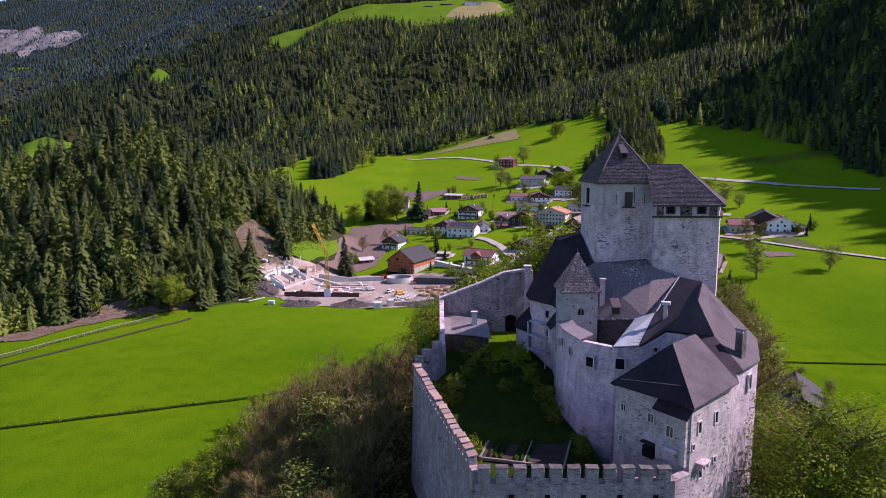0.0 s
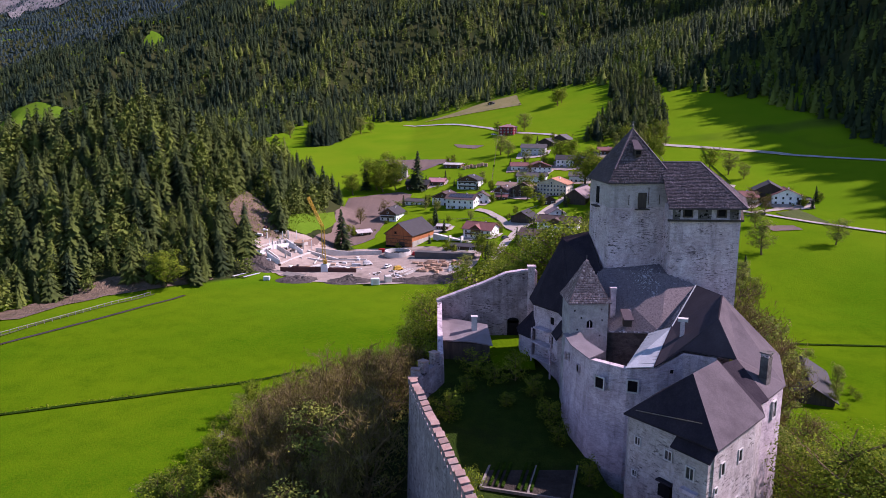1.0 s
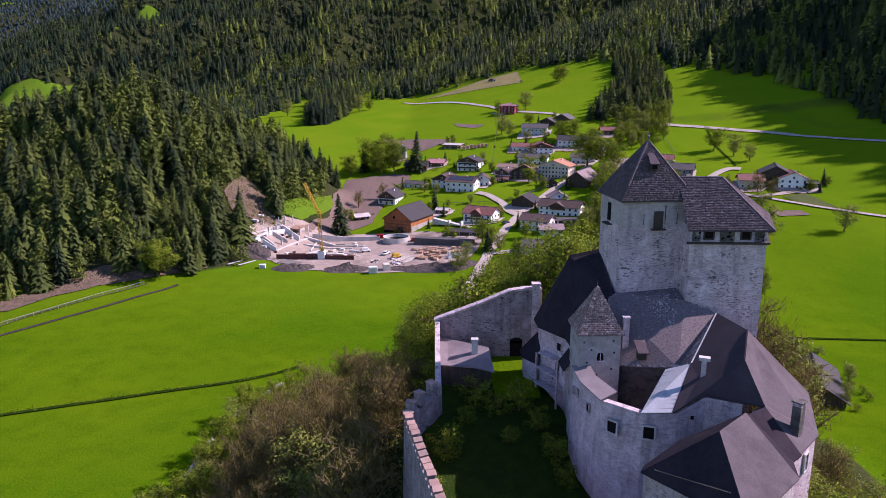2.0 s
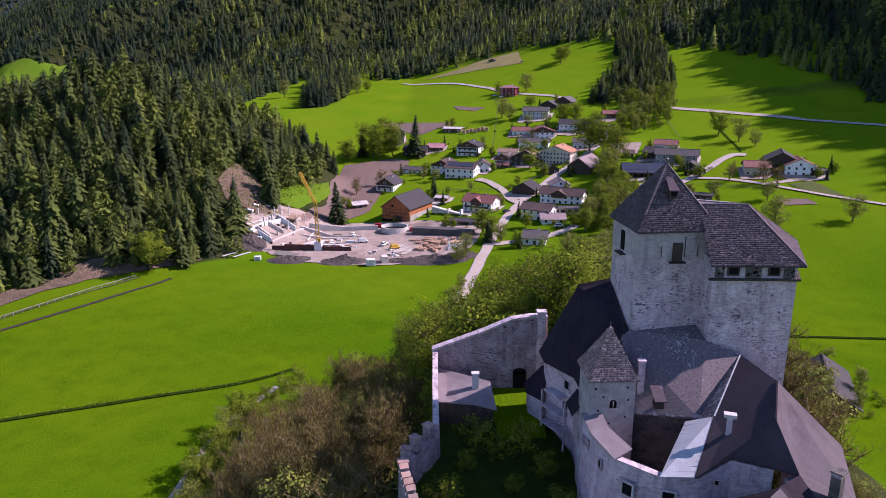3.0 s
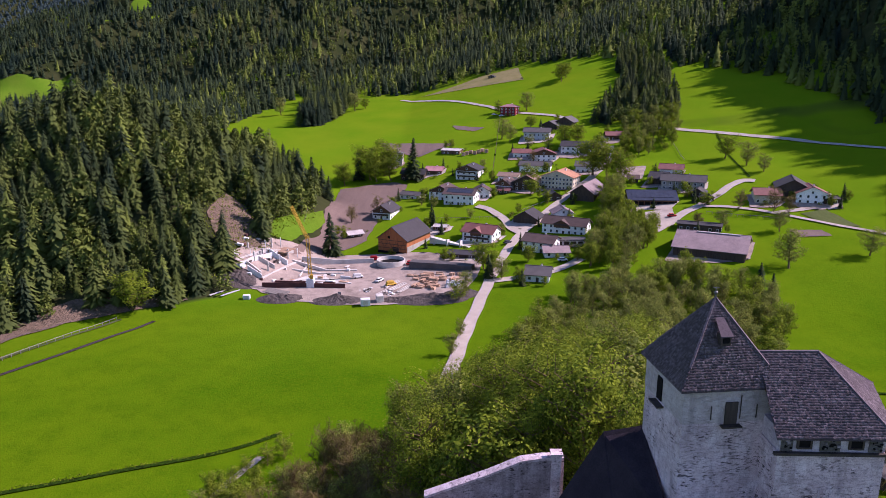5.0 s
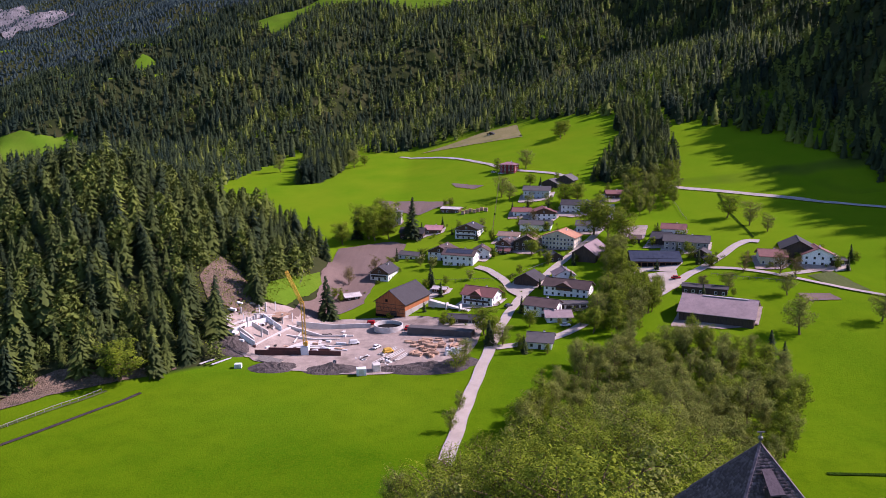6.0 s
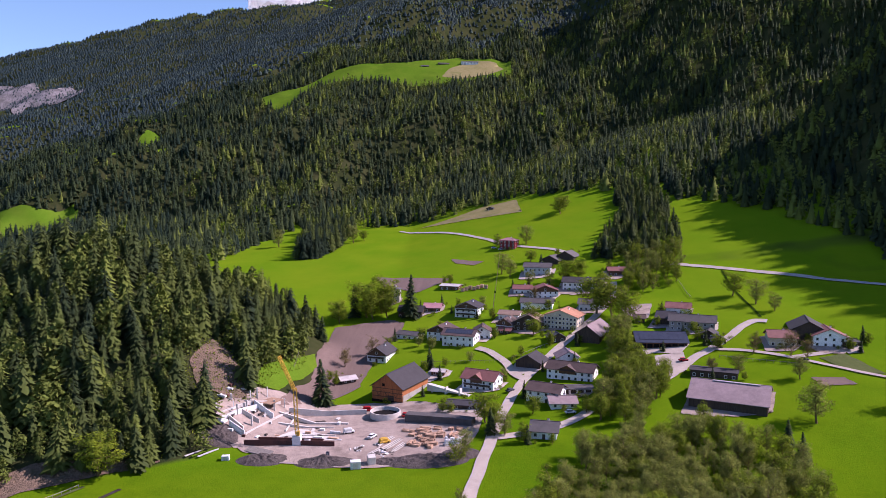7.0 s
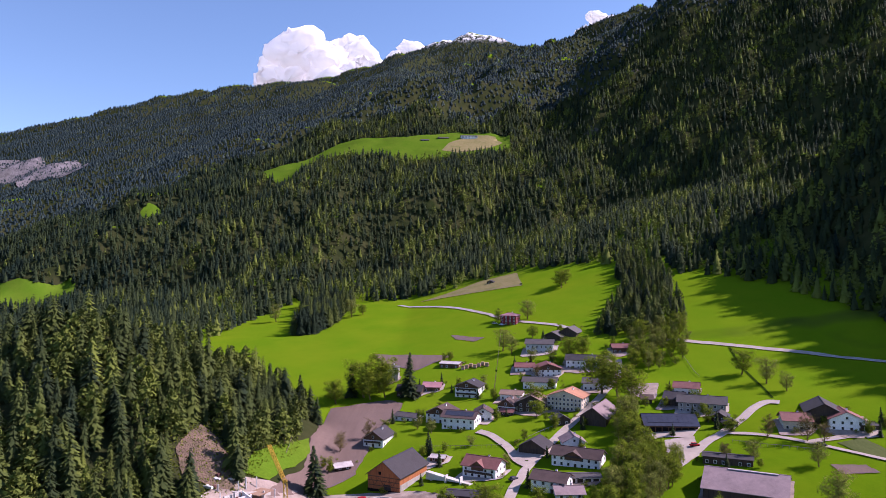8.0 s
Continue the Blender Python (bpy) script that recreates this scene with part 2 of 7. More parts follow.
W_WOOD = worn("brown_house_boards", (0.16, 0.085, 0.05), (0.12, 0.065, 0.04), (0.07, 0.04, 0.028), 1.4, 0.85, 0.12, (4, 4, 0.4), 0.5, 0.03, 0.2)
RF_DARK, RF_GREY, RF_BROWN = roofing("charcoal_roofing", (0.045, 0.041, 0.046)), roofing("grey_roofing", (0.095, 0.086, 0.086)), roofing("brown_roofing", (0.095, 0.062, 0.056))
RF_RED, RF_PINK, RF_TAN = roofing("dusty_red_tiles", (0.23, 0.095, 0.085)), roofing("faded_pink_roofing", (0.42, 0.2, 0.22)), roofing("light_brown_tiles", (0.3, 0.2, 0.15))
RF_ORANGE, RF_ROSE, RF_PALE = roofing("orange_clay_tiles", (0.42, 0.2, 0.12)), roofing("rose_brown_roofing", (0.27, 0.2, 0.205)), roofing("pale_sheet_roofing", (0.5, 0.45, 0.44))
RF_SOLAR = worn("solar_roof", (0.035, 0.038, 0.055), (0.045, 0.048, 0.065), (0.03, 0.03, 0.04), 2.0, 0.25, 0.4, (1, 1, 1), 0.1, 0.01, 0.6)
ROAD = worn("pale_worn_asphalt", (0.43, 0.37, 0.32), (0.36, 0.305, 0.265), (0.28, 0.24, 0.205), 4.0, 0.92, 0.3, (1, 1, 1), 0.3, 0.02, 0.2)
GRAVEL = worn("dusty_gravel", (0.4, 0.32, 0.275), (0.29, 0.228, 0.195), (0.16, 0.124, 0.105), 4.0, 0.95, 0.35, (1, 1, 1), 0.8, 0.1, 0.1)
PLOUGH = worn("ploughed_earth", (0.19, 0.135, 0.115), (0.155, 0.11, 0.095), (0.12, 0.085, 0.072), 14.0, 0.95, 0.4, (1.6, 0.15, 1), 0.7, 0.1, 0.1)
DRY = worn("dry_grass_slope", (0.24, 0.2, 0.09), (0.19, 0.17, 0.065), (0.12, 0.13, 0.035), 8.0, 0.95, 0.6, (1, 1, 1), 0.6, 0.1, 0.1)
FALLOW = worn("fallow_plot", (0.1, 0.12, 0.045), (0.075, 0.1, 0.035), (0.06, 0.06, 0.03), 5.0, 1.0, 0.4, (1, 0.2, 1), 0.5, 0.05, 0.0)
ALP = worn("alpine_pasture", (0.075, 0.155, 0.01), (0.1, 0.17, 0.014), (0.06, 0.11, 0.01), 30.0, 1.0, 1.0, (1, 1, 1), 0.4, 0.1, 0.0)
CONCRETE = worn("new_concrete", (0.6, 0.57, 0.54), (0.52, 0.49, 0.46), (0.36, 0.32, 0.29), 2.0, 0.9, 0.2, (1, 1, 1), 0.4, 0.02, 0.2)
SPOIL = worn("dark_spoil_earth", (0.085, 0.07, 0.066), (0.13, 0.108, 0.1), (0.05, 0.042, 0.04), 1.6, 0.95, 0.3, (1, 1, 1), 1.0, 0.15, 0.1)
RUST = worn("rusty_formwork", (0.13, 0.055, 0.045), (0.1, 0.045, 0.04), (0.06, 0.03, 0.028), 1.0, 0.85, 0.15, (1, 1, 1), 0.4, 0.02, 0.2)
LUMBER = worn("fresh_sawn_lumber", (0.5, 0.33, 0.23), (0.4, 0.25, 0.17), (0.28, 0.16, 0.1), 0.8, 0.85, 0.1, (1, 1, 1), 0.5, 0.03, 0.2, 0.0, 0.3)
YELLOW = worn("crane_yellow", (0.62, 0.36, 0.03), (0.55, 0.31, 0.03), (0.35, 0.2, 0.03), 1.0, 0.5, 0.2, (1, 1, 1), 0.1, 0.01, 0.4)
WHITE_PAINT = wall_paint("white_painted_metal", (0.7, 0.71, 0.72))
CAR_RED, CAR_WHITE, CAR_DARK = wall_paint("red_car_paint", (0.4, 0.02, 0.025)), wall_paint("white_car_paint", (0.7, 0.7, 0.7)), wall_paint("dark_car_paint", (0.04, 0.045, 0.06))
ROCK = worn("crumbling_rock", (0.2, 0.14, 0.1), (0.13, 0.095, 0.07), (0.06, 0.06, 0.03), 2.5, 0.95, 0.8, (1, 1, 0.5), 1.0, 0.3, 0.1)
CLIFF = worn("pale_cliff_rock", (0.24, 0.22, 0.225), (0.13, 0.12, 0.122), (0.05, 0.055, 0.045), 25.0, 0.95, 4.0, (1, 1, 0.4), 1.0, 1.0, 0.1)
BARK = worn("tree_bark", (0.14, 0.1, 0.048), (0.2, 0.15, 0.078), (0.075, 0.055, 0.028), 0.6, 0.95, 0.08, (2, 2, 0.5), 0.6, 0.03, 0.1)
LEAF = leafy("spring_leaves", (0.062, 0.105, 0.01), (0.23, 0.285, 0.022), through=0.35)
LEAF_OLIVE = leafy("olive_young_leaves", (0.1, 0.13, 0.028), (0.25, 0.275, 0.055), through=0.3)
LEAF_BARE = leafy("budding_twigs", (0.07, 0.058, 0.016), (0.24, 0.2, 0.058), through=0.25)
CLOUD = leafy("glowing_cloud_white", (0.92, 0.92, 0.93), (0.95, 0.95, 0.95), through=0.5)
# a slight glow is added so that the clouds' shaded sides stay white
CLOUD.node_tree.nodes["Principled BSDF"].inputs["Emission Color"].default_value = (1, 1, 1, 1)
CLOUD.node_tree.nodes["Principled BSDF"].inputs["Emission Strength"].default_value = 0.22
# court grass darkened: deep shade between the walls is put into its colour
SHADED_GRASS = worn("shaded_court_grass", (0.022, 0.045, 0.008), (0.035, 0.06, 0.01), (0.02, 0.028, 0.01), 1.6, 1.0, 0.2, (1, 1, 1), 0.8, 0.1, 0.0)
HEDGE = worn("ditch_growth", (0.02, 0.05, 0.006), (0.04, 0.085, 0.008), (0.02, 0.03, 0.008), 0.9, 1.0, 0.2, (1, 1, 1), 1.0, 0.2, 0.0)


# ---------------------------------------------------------------- the lie of the land
def smooth(a, b, v):
    k = np.clip((v - a) / (b - a), 0, 1)
    return k * k * (3 - 2 * k)


def soft_max(a, b, r):
    k = np.clip(0.5 + 0.5 * (a - b) / r, 0, 1)
    return b + (a - b) * k + r * k * (1 - k)


def waves(x, y, size, seed):
    """A cheap rolling unevenness, about -1 to 1."""
    out = 0
    for n in range(5):
        a, s = seed * 1.7 + n * 2.4, size / 1.55**n
        u = (x * math.cos(a) + y * math.sin(a)) / s
        v = (y * math.cos(a) - x * math.sin(a)) / s
        out = out + np.sin(u * 6.283 + seed + 1.3 * np.sin(v * 4.1 + n)) / 1.45**n
    return out / 2.6


def ridge(x, y, crest, slope):
    """A ridge that falls off on both sides of a crest line of x, y, height."""
    best = np.full(np.broadcast(x, y).shape, -1e4)
    for (ax, ay, ah), (bx, by, bh) in zip(crest, crest[1:]):
        dx, dy = bx - ax, by - ay
        k = np.clip(((x - ax) * dx + (y - ay) * dy) / (dx * dx + dy * dy), 0, 1)
        d = np.hypot(x - ax - k * dx, y - ay - k * dy)
        best = np.maximum(best, ah + k * (bh - ah) - slope * (np.sqrt(d * d + 60) - 7.7))
    return best


FAN = ((-4000, 0), (180, -1), (262, 0), (300, 2.5), (366, 5), (409, 12.5), (470, 17), (532, 31), (630, 46), (820, 66), (900, 82), (4600, 400))
TILT = ((-4000, 0), (255, 0.0), (300, 0.05), (380, 0.09), (515, 0.12), (640, 0.17), (820, 0.27), (4600, 0.27))
FOREST_HILL = ((-520, 300, 40), (-330, 350, 46), (-235, 365, 49), (-152, 372, 67), (-112, 408, 46), (-82, 462, 17))
BACK_SLOPE = ((803, 2800, 1125), (478, 2700, 962), (210, 2500, 842), (-25, 2000, 604), (-147, 1600, 400), (-205, 1440, 312), (-382, 1380, 250), (-428, 1300, 208), (-467, 1200, 152), (-493, 1120, 110), (-489, 1000, 52))
MID_SLOPE = ((-1700, 1700, 170), (-1156, 1900, 280), (-985, 2000, 322), (-865, 2100, 388), (-705, 2250, 488), (-560, 2400, 588), (-443, 2550, 660), (-319, 2900, 832), (-206, 3300, 1030), (-100, 3900, 1280))
FAR_SLOPE = ((-3600, 3700, 640), (-2296, 3700, 806), (-2002, 3700, 870), (-1767, 3700, 905), (-1591, 3700, 964), (-1326, 3700, 1016), (-1001, 3700, 1060), (-706, 3700, 1080), (-400, 3850, 1080))
PEAK = ((-771, 4400, 1275), (-489, 4400, 1342), (-277, 4400, 1424), (-65, 4400, 1496), (183, 4400, 1562), (324, 4400, 1556), (447, 4400, 1490), (713, 4400, 1440), (1500, 4400, 1500))
RIGHT_SLOPE = ((560, 2300, 830), (760, 1900, 900), (1300, 1500, 980), (2300, 900, 1000))
RIGHT_SPUR = ((300, 1060, 100), (400, 1000, 195), (520, 800, 270), (640, 620, 330), (900, 250, 380), (1300, -300, 400))
# crest added out of view, its heights set to shade the right-hand meadow
SHADE_RIDGE = ((500, 740, 326), (505, 650, 316), (545, 520, 318), (590, 430, 334), (640, 330, 350))
KNOLL = ((16, 40, 24), (16, 70, 33), (18, 95, 38), (26, 130, 30), (44, 180, 16), (70, 250, 3))


def ground_height(x, y):
    x, y = np.asarray(x, float), np.asarray(y, float)
    fy, fz = zip(*FAN)
    ty, tk = zip(*TILT)
    side = np.where(x > -30, x, -30 + 0.25 * (x + 30))
    base = np.interp(y, fy, fz) + np.interp(y, ty, tk) * np.minimum(side, 420)
    base = base + 0.35 * waves(x, y, 90, 3) * smooth(270, 420, y)
    folds = np.sin((x * 0.9 - y * 0.42) / 31 + 2.2 * waves(x, y, 700, 3)) + 0.5 * np.sin((x * 0.8 - y * 0.5) / 13 + 3 * waves(x, y, 300, 8))
    spurs = np.sin((y - 0.5 * x) / 27 + 2.0 * waves(x, y, 500, 6)) + 0.4 * np.sin((y - 0.3 * x) / 11 + 2 * waves(x, y, 260, 2))
    east = smooth(150, 420, x)
    calm = 1 - 0.97 * np.exp(-(((x + 110) / 330) ** 4) - ((y - 1460) / 190) ** 4)
    rough = (waves(x, y, 420, 7) * 20 + waves(x, y, 140, 5) * 6 + (folds * (1 - east) + spurs * east) * 17) * calm
    far = np.clip((np.hypot(x, y) - 620) / 560, 0.1, 3)
    h = base
    for crest, slope in ((BACK_SLOPE, 0.5), (MID_SLOPE, 0.5), (FAR_SLOPE, 0.5), (PEAK, 0.6), (RIGHT_SLOPE, 0.85), (RIGHT_SPUR, 1.15), (SHADE_RIDGE, 1.25)):
        h = soft_max(ridge(x, y, crest, slope) + rough * np.minimum(far, 0.55 if crest in (MID_SLOPE, FAR_SLOPE, PEAK) else 1.3), h, 14)
    h = soft_max(ridge(x, y, FOREST_HILL, 0.68) + 1.5 * waves(x, y, 60, 2), h, 5)
    h = soft_max(ridge(x, y, KNOLL, 0.62) + 0.8 * waves(x, y, 40, 4), h, 4)
    return h


def part(name, mesh_or_bm, mat, parent=None, label="", smooth_faces=False):
    """ONE mesh object from a bmesh or a mesh, under a thing or a part."""
    if isinstance(mesh_or_bm, bmesh.types.BMesh):
        me = bpy.data.meshes.new(name)
        mesh_or_bm.to_mesh(me)
        mesh_or_bm.free()
        me.materials.append(mat)
    else:
        me = mesh_or_bm
    if smooth_faces:
        me.polygons.foreach_set("use_smooth", [True] * len(me.polygons))
    ob = new(name, me)
    if parent:
        ob.parent = parent
    return tagged(ob, label)


def mesh_from(name, verts, faces, mat, tint=None):
    """A mesh from arrays of vertices and triangles or quads, quickly; tint: a value a vertex."""
    verts, faces = np.asarray(verts, np.float32), np.asarray(faces, np.int32)
    me, k = bpy.data.meshes.new(name), faces.shape[1]
    me.vertices.add(len(verts))
    me.vertices.foreach_set("co", verts.ravel())
    me.loops.add(faces.size)
    me.loops.foreach_set("vertex_index", faces.ravel())
    me.polygons.add(len(faces))
    me.polygons.foreach_set("loop_start", np.arange(0, faces.size, k, dtype=np.int32))
    if tint is not None:
        me.attributes.new("tint", "FLOAT", "POINT").data.foreach_set("value", np.asarray(tint, np.float32))
    me.update(calc_edges=True)
    me.materials.append(mat)
    return me


def ground_z(x, y):
    return float(ground_height(x, y))


def spread(stops):
    """Coordinates from stop to stop, with the given spacing between."""
    out = []
    for (a, b, s) in stops:
        out += list(np.arange(a, b, s))
    return np.array(out + [stops[-1][1]])


gx = spread(((-4600, -1500, 100), (-1500, -520, 28), (-520, -160, 9), (-160, 260, 4), (260, 600, 9), (600, 1500, 28), (1500, 4600, 100)))
gy = spread(((-1500, -200, 100), (-200, 30, 10), (30, 560, 4), (560, 1000, 8), (1000, 2200, 24), (2200, 4800, 40)))
GX, GY = np.meshgrid(gx, gy)
GZ = ground_height(GX, GY)
nx, ny = len(gx), len(gy)
quad = np.arange(nx * ny).reshape(ny, nx)
quads = np.stack([quad[:-1, :-1], quad[:-1, 1:], quad[1:, 1:], quad[1:, :-1]], -1).reshape(-1, 4)
ground = new("ground", mesh_from("ground", np.stack([GX, GY, GZ], -1).reshape(-1, 3), quads, MEADOW))


def sheet_height(x, y):
    """The height of the ground sheet itself, between its corners."""
    i, j = np.clip(np.searchsorted(gx, x) - 1, 0, nx - 2), np.clip(np.searchsorted(gy, y) - 1, 0, ny - 2)
    u, v = (x - gx[i]) / (gx[i + 1] - gx[i]), (y - gy[j]) / (gy[j + 1] - gy[j])
    return (GZ[j, i] * (1 - u) + GZ[j, i + 1] * u) * (1 - v) + (GZ[j + 1, i] * (1 - u) + GZ[j + 1, i + 1] * u) * v


ground.data.polygons.foreach_set("use_smooth", [True] * len(ground.data.polygons))
tagged(ground, "bright green meadows in a valley below wooded mountain slopes", "ground", kind="structure")

# ---------------------------------------------------------------- woods
def conifer_shape(layers, sides, rng, width=0.17, bare=0.12):
    """Vertices and triangles of one conifer of height 1: ragged drooping whorls round a stem."""
    v, f = [], []
    for k in range(layers):
        u = k / layers
        top = 1.0 if k == layers - 1 else bare + (1 - bare) * (u + 1.9 / layers)
        low = bare + (1 - bare) * u
        r = width * (1 - u) ** 0.8 * rng.uniform(0.8, 1.15) + 0.012
        a0 = rng.uniform(0, 6.3)
        base = len(v)
        v.append((rng.uniform(-0.01, 0.01), rng.uniform(-0.01, 0.01), min(top, 1.0)))
        for i in range(sides):
            a = a0 + 6.283 * i / sides
            q = r * (1.0 if i % 2 else 0.62) * rng.uniform(0.75, 1.2)
            v.append((q * math.cos(a), q * math.sin(a), low + rng.uniform(-0.02, 0.02) + (0.0 if i % 2 else 0.035)))
        for i in range(sides):
            f.append((base, base + 1 + i, base + 1 + (i + 1) % sides))
    return np.array(v), np.array(f)


def spruce_shape(whorls, per, rng, width=0.2, full=0.8, bare=0.05, blade=(0.15, 0.28), core=0.42):
    """One conifer of height 1: a slim core and tiers of flat drooping branches, each a kite."""
    v, f = [], []
    for i in range(5):
        a = 6.283 * i / 5
        v.append((core * width * math.cos(a), core * width * math.sin(a), bare))
    v.append((0, 0, 0.97))
    f += [(i, (i + 1) % 5, 5) for i in range(5)]
    ph, lean = rng.uniform(0, 6.3, 3), rng.uniform(-0.025, 0.025, 2)
    for k in range(whorls):
        u = (k + rng.uniform(0.1, 0.9)) / whorls
        reach = width * (1 - u) ** full * min(1.0, 0.72 + 2.0 * u) * rng.uniform(0.8, 1.15) + 0.014
        n = max(4, int(per * (1 - 0.5 * u)))
        for j in range(n):
            a = 6.283 * (j + rng.uniform(-0.4, 0.4)) / n + ph[0] + 1.7 * k
            q = reach * rng.uniform(0.72, 1.15) * (1 + 0.2 * math.sin(2 * a + ph[1]))
            z = bare + (1 - bare) * (u + rng.uniform(-0.35, 0.35) / whorls)
            ca, sa, w = math.cos(a), math.sin(a), q * rng.uniform(*blade)
            drop, at = q * rng.uniform(0.2, 0.6), len(v)
            x0, y0 = lean[0] * u, lean[1] * u
            v += [(x0 + 0.1 * q * ca, y0 + 0.1 * q * sa, z + 0.25 * q), (x0 + 0.62 * q * ca - w * sa, y0 + 0.62 * q * sa + w * ca, z - 0.5 * drop),
                  (x0 + q * ca, y0 + q * sa, z - drop), (x0 + 0.62 * q * ca + w * sa, y0 + 0.62 * q * sa - w * ca, z - 0.5 * drop)]
            f += [(at, at + 1, at + 2), (at, at + 2, at + 3)]
    return np.array(v), np.array(f)


def puff_shape(n, rng, wide=0.24):
    """One pale leafy crown of height 1, loose, of small flat clumps."""
    v, f = [], []
    for k in range(n):
        z = rng.uniform(0.12, 1.0)
        r = wide * math.sin(min(1.0, (1.04 - z) * 1.5) * 1.57) * rng.uniform(0.45, 1.05)
        a = rng.uniform(0, 6.283)
        c = np.array((r * math.cos(a), r * math.sin(a), z))
        d1, d2 = rng.normal(0, 1, 3), rng.normal(0, 1, 3)
        d1, d2 = d1 / np.linalg.norm(d1) * (0.06 if n > 100 else 0.095), d2 / np.linalg.norm(d2) * (0.045 if n > 100 else 0.07)
        at = len(v)
        v += [tuple(c - d1), tuple(c + d2), tuple(c + d1), tuple(c - d2)]
        f += [(at, at + 1, at + 2), (at, at + 2, at + 3)]
    return np.array(v), np.array(f)


def wood(name, xs, ys, heights, shapes, mat, rng, label, tints, category="forest", puffs=()):
    """A whole wood as one object."""
    zs = sheet_height(xs, ys) - 0.8
    pick = rng.integers(0, len(shapes), len(xs))
    if puffs:
        pale = (tints > 0.56) & (rng.uniform(0, 1, len(xs)) < 0.75)
        pick = np.where(pale, len(shapes) + rng.integers(0, len(puffs), len(xs)), pick)
        heights = np.where(pale, 0.85 * heights, heights)
        shapes = list(shapes) + list(puffs)
    turn = rng.uniform(0, 6.283, len(xs))
    V, F, T, at = [], [], [], 0
    for s, (v, f) in enumerate(shapes):
        i = np.nonzero(pick == s)[0]
        if not len(i):
            continue
        c, k = np.cos(turn[i])[:, None], np.sin(turn[i])[:, None]
        wide = (heights[i] * rng.uniform(0.85, 1.2, len(i)))[:, None]
        x = (v[None, :, 0] * c - v[None, :, 1] * k) * wide + xs[i][:, None]
        y = (v[None, :, 0] * k + v[None, :, 1] * c) * wide + ys[i][:, None]
        z = v[None, :, 2] * heights[i][:, None] + zs[i][:, None]
        V.append(np.stack([x, y, z], -1).reshape(-1, 3))
        F.append((f[None] + (np.arange(len(i)) * len(v))[:, None, None] + at).reshape(-1, 3))
        # inner shade of the crown put into the tint: paler outwards
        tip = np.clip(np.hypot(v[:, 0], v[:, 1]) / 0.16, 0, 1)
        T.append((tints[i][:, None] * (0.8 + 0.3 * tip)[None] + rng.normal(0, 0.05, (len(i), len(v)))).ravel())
        at += len(i) * len(v)
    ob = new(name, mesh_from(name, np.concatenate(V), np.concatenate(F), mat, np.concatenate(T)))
    return tagged(ob, label, category, kind="stuff")


def scatter(x0, x1, y0, y1, step, rng):
    gx, gy = np.meshgrid(np.arange(x0, x1, step), np.arange(y0, y1, step))
    gx, gy = gx.ravel(), gy.ravel()
    return gx + rng.uniform(-0.45, 0.45, len(gx)) * step, gy + rng.uniform(-0.45, 0.45, len(gy)) * step


rng = np.random.default_rng(5)
NEAR = [spruce_shape(int(rng.integers(17, 23)), 13, rng, rng.uniform(0.19, 0.3), rng.uniform(0.42, 0.8)) for _ in range(14)]
NEAR_PUFF = [puff_shape(240, rng, rng.uniform(0.2, 0.3)) for _ in range(6)]
MID = [spruce_shape(6, 8, rng, rng.uniform(0.25, 0.37), rng.uniform(0.45, 0.75), 0.02, (0.26, 0.42), 0.6) for _ in range(10)]
MID_PUFF = [puff_shape(40, rng, rng.uniform(0.2, 0.3)) for _ in range(6)]
FAR = [conifer_shape(3, 6, rng, rng.uniform(0.4, 0.55), 0.0) for _ in range(5)]


def tints_for(x, y, rng):
    """Dark spruce with drifts of pale larch; shade of the western slope is in the tint."""
    w = waves(x, y, 150, 9) + 0.7 * waves(x, y, 45, 4) + rng.normal(0, 0.5, len(x)) - 0.8 * smooth(150, 500, -x)
    return np.where(w > 0.25, np.clip(0.7 + 0.2 * w, 0.55, 1.1), np.clip(0.2 + 0.12 * w, 0.0, 0.4))


def soft_tints(x, y, rng):
    """A wood of many near greens."""
    w = 0.8 * waves(x, y, 90, 9) + 0.6 * waves(x, y, 30, 4) + rng.normal(0, 0.7, len(x))
    return np.clip(0.42 + 0.3 * w, 0.05, 1.05)


def inside(x, y, outline):
    """Which points lie in an outline."""
    hit, j = np.zeros(np.shape(x), bool), len(outline) - 1
    for i in range(len(outline)):
        (ax, ay), (bx, by) = outline[i], outline[j]
        hit ^= ((ay > y) != (by > y)) & (x < (bx - ax) * (y - ay) / (by - ay + 1e-9) + ax)
        j = i
    return hit


PASTURE = ((-355, 1405), (-285, 1335), (-244, 1430), (-176, 1435), (-130, 1418), (-46, 1385), (24, 1405), (112, 1440), (145, 1480), (149, 1543), (43, 1580), (-64, 1528), (-141, 1536), (-213, 1540), (-268, 1462), (-353, 1425))
ROCK_BANK = ((-99, 331), (-96, 350), (-87, 347), (-76, 333), (-75.5, 326), (-84, 322), (-93, 321))
CLIFFS = ((-1700, 2702), (-1616, 2740), (-1462, 2640), (-1387, 2520), (-1322, 2610), (-1220, 2500), (-1298, 2450), (-1387, 2435), (-1365, 2347), (-1552, 2500))
VALLEY_MEADOW = ((-640, 985), (-584, 998), (-544, 1006), (-512, 1038), (-490, 1006), (-500, 960), (-508, 915), (-562, 900), (-640, 920))
GLADE = ((-552, 1346), (-542, 1364), (-520, 1372), (-505, 1327), (-533, 1322))
COPSE = ((106, 545), (128, 538), (160, 540), (176, 562), (203, 690), (188, 760), (166, 725), (150, 640), (120, 575))
COPSE_WEST = ((-122, 634), (-106, 634), (-95, 700), (-94, 835), (-160, 850), (-132, 760))

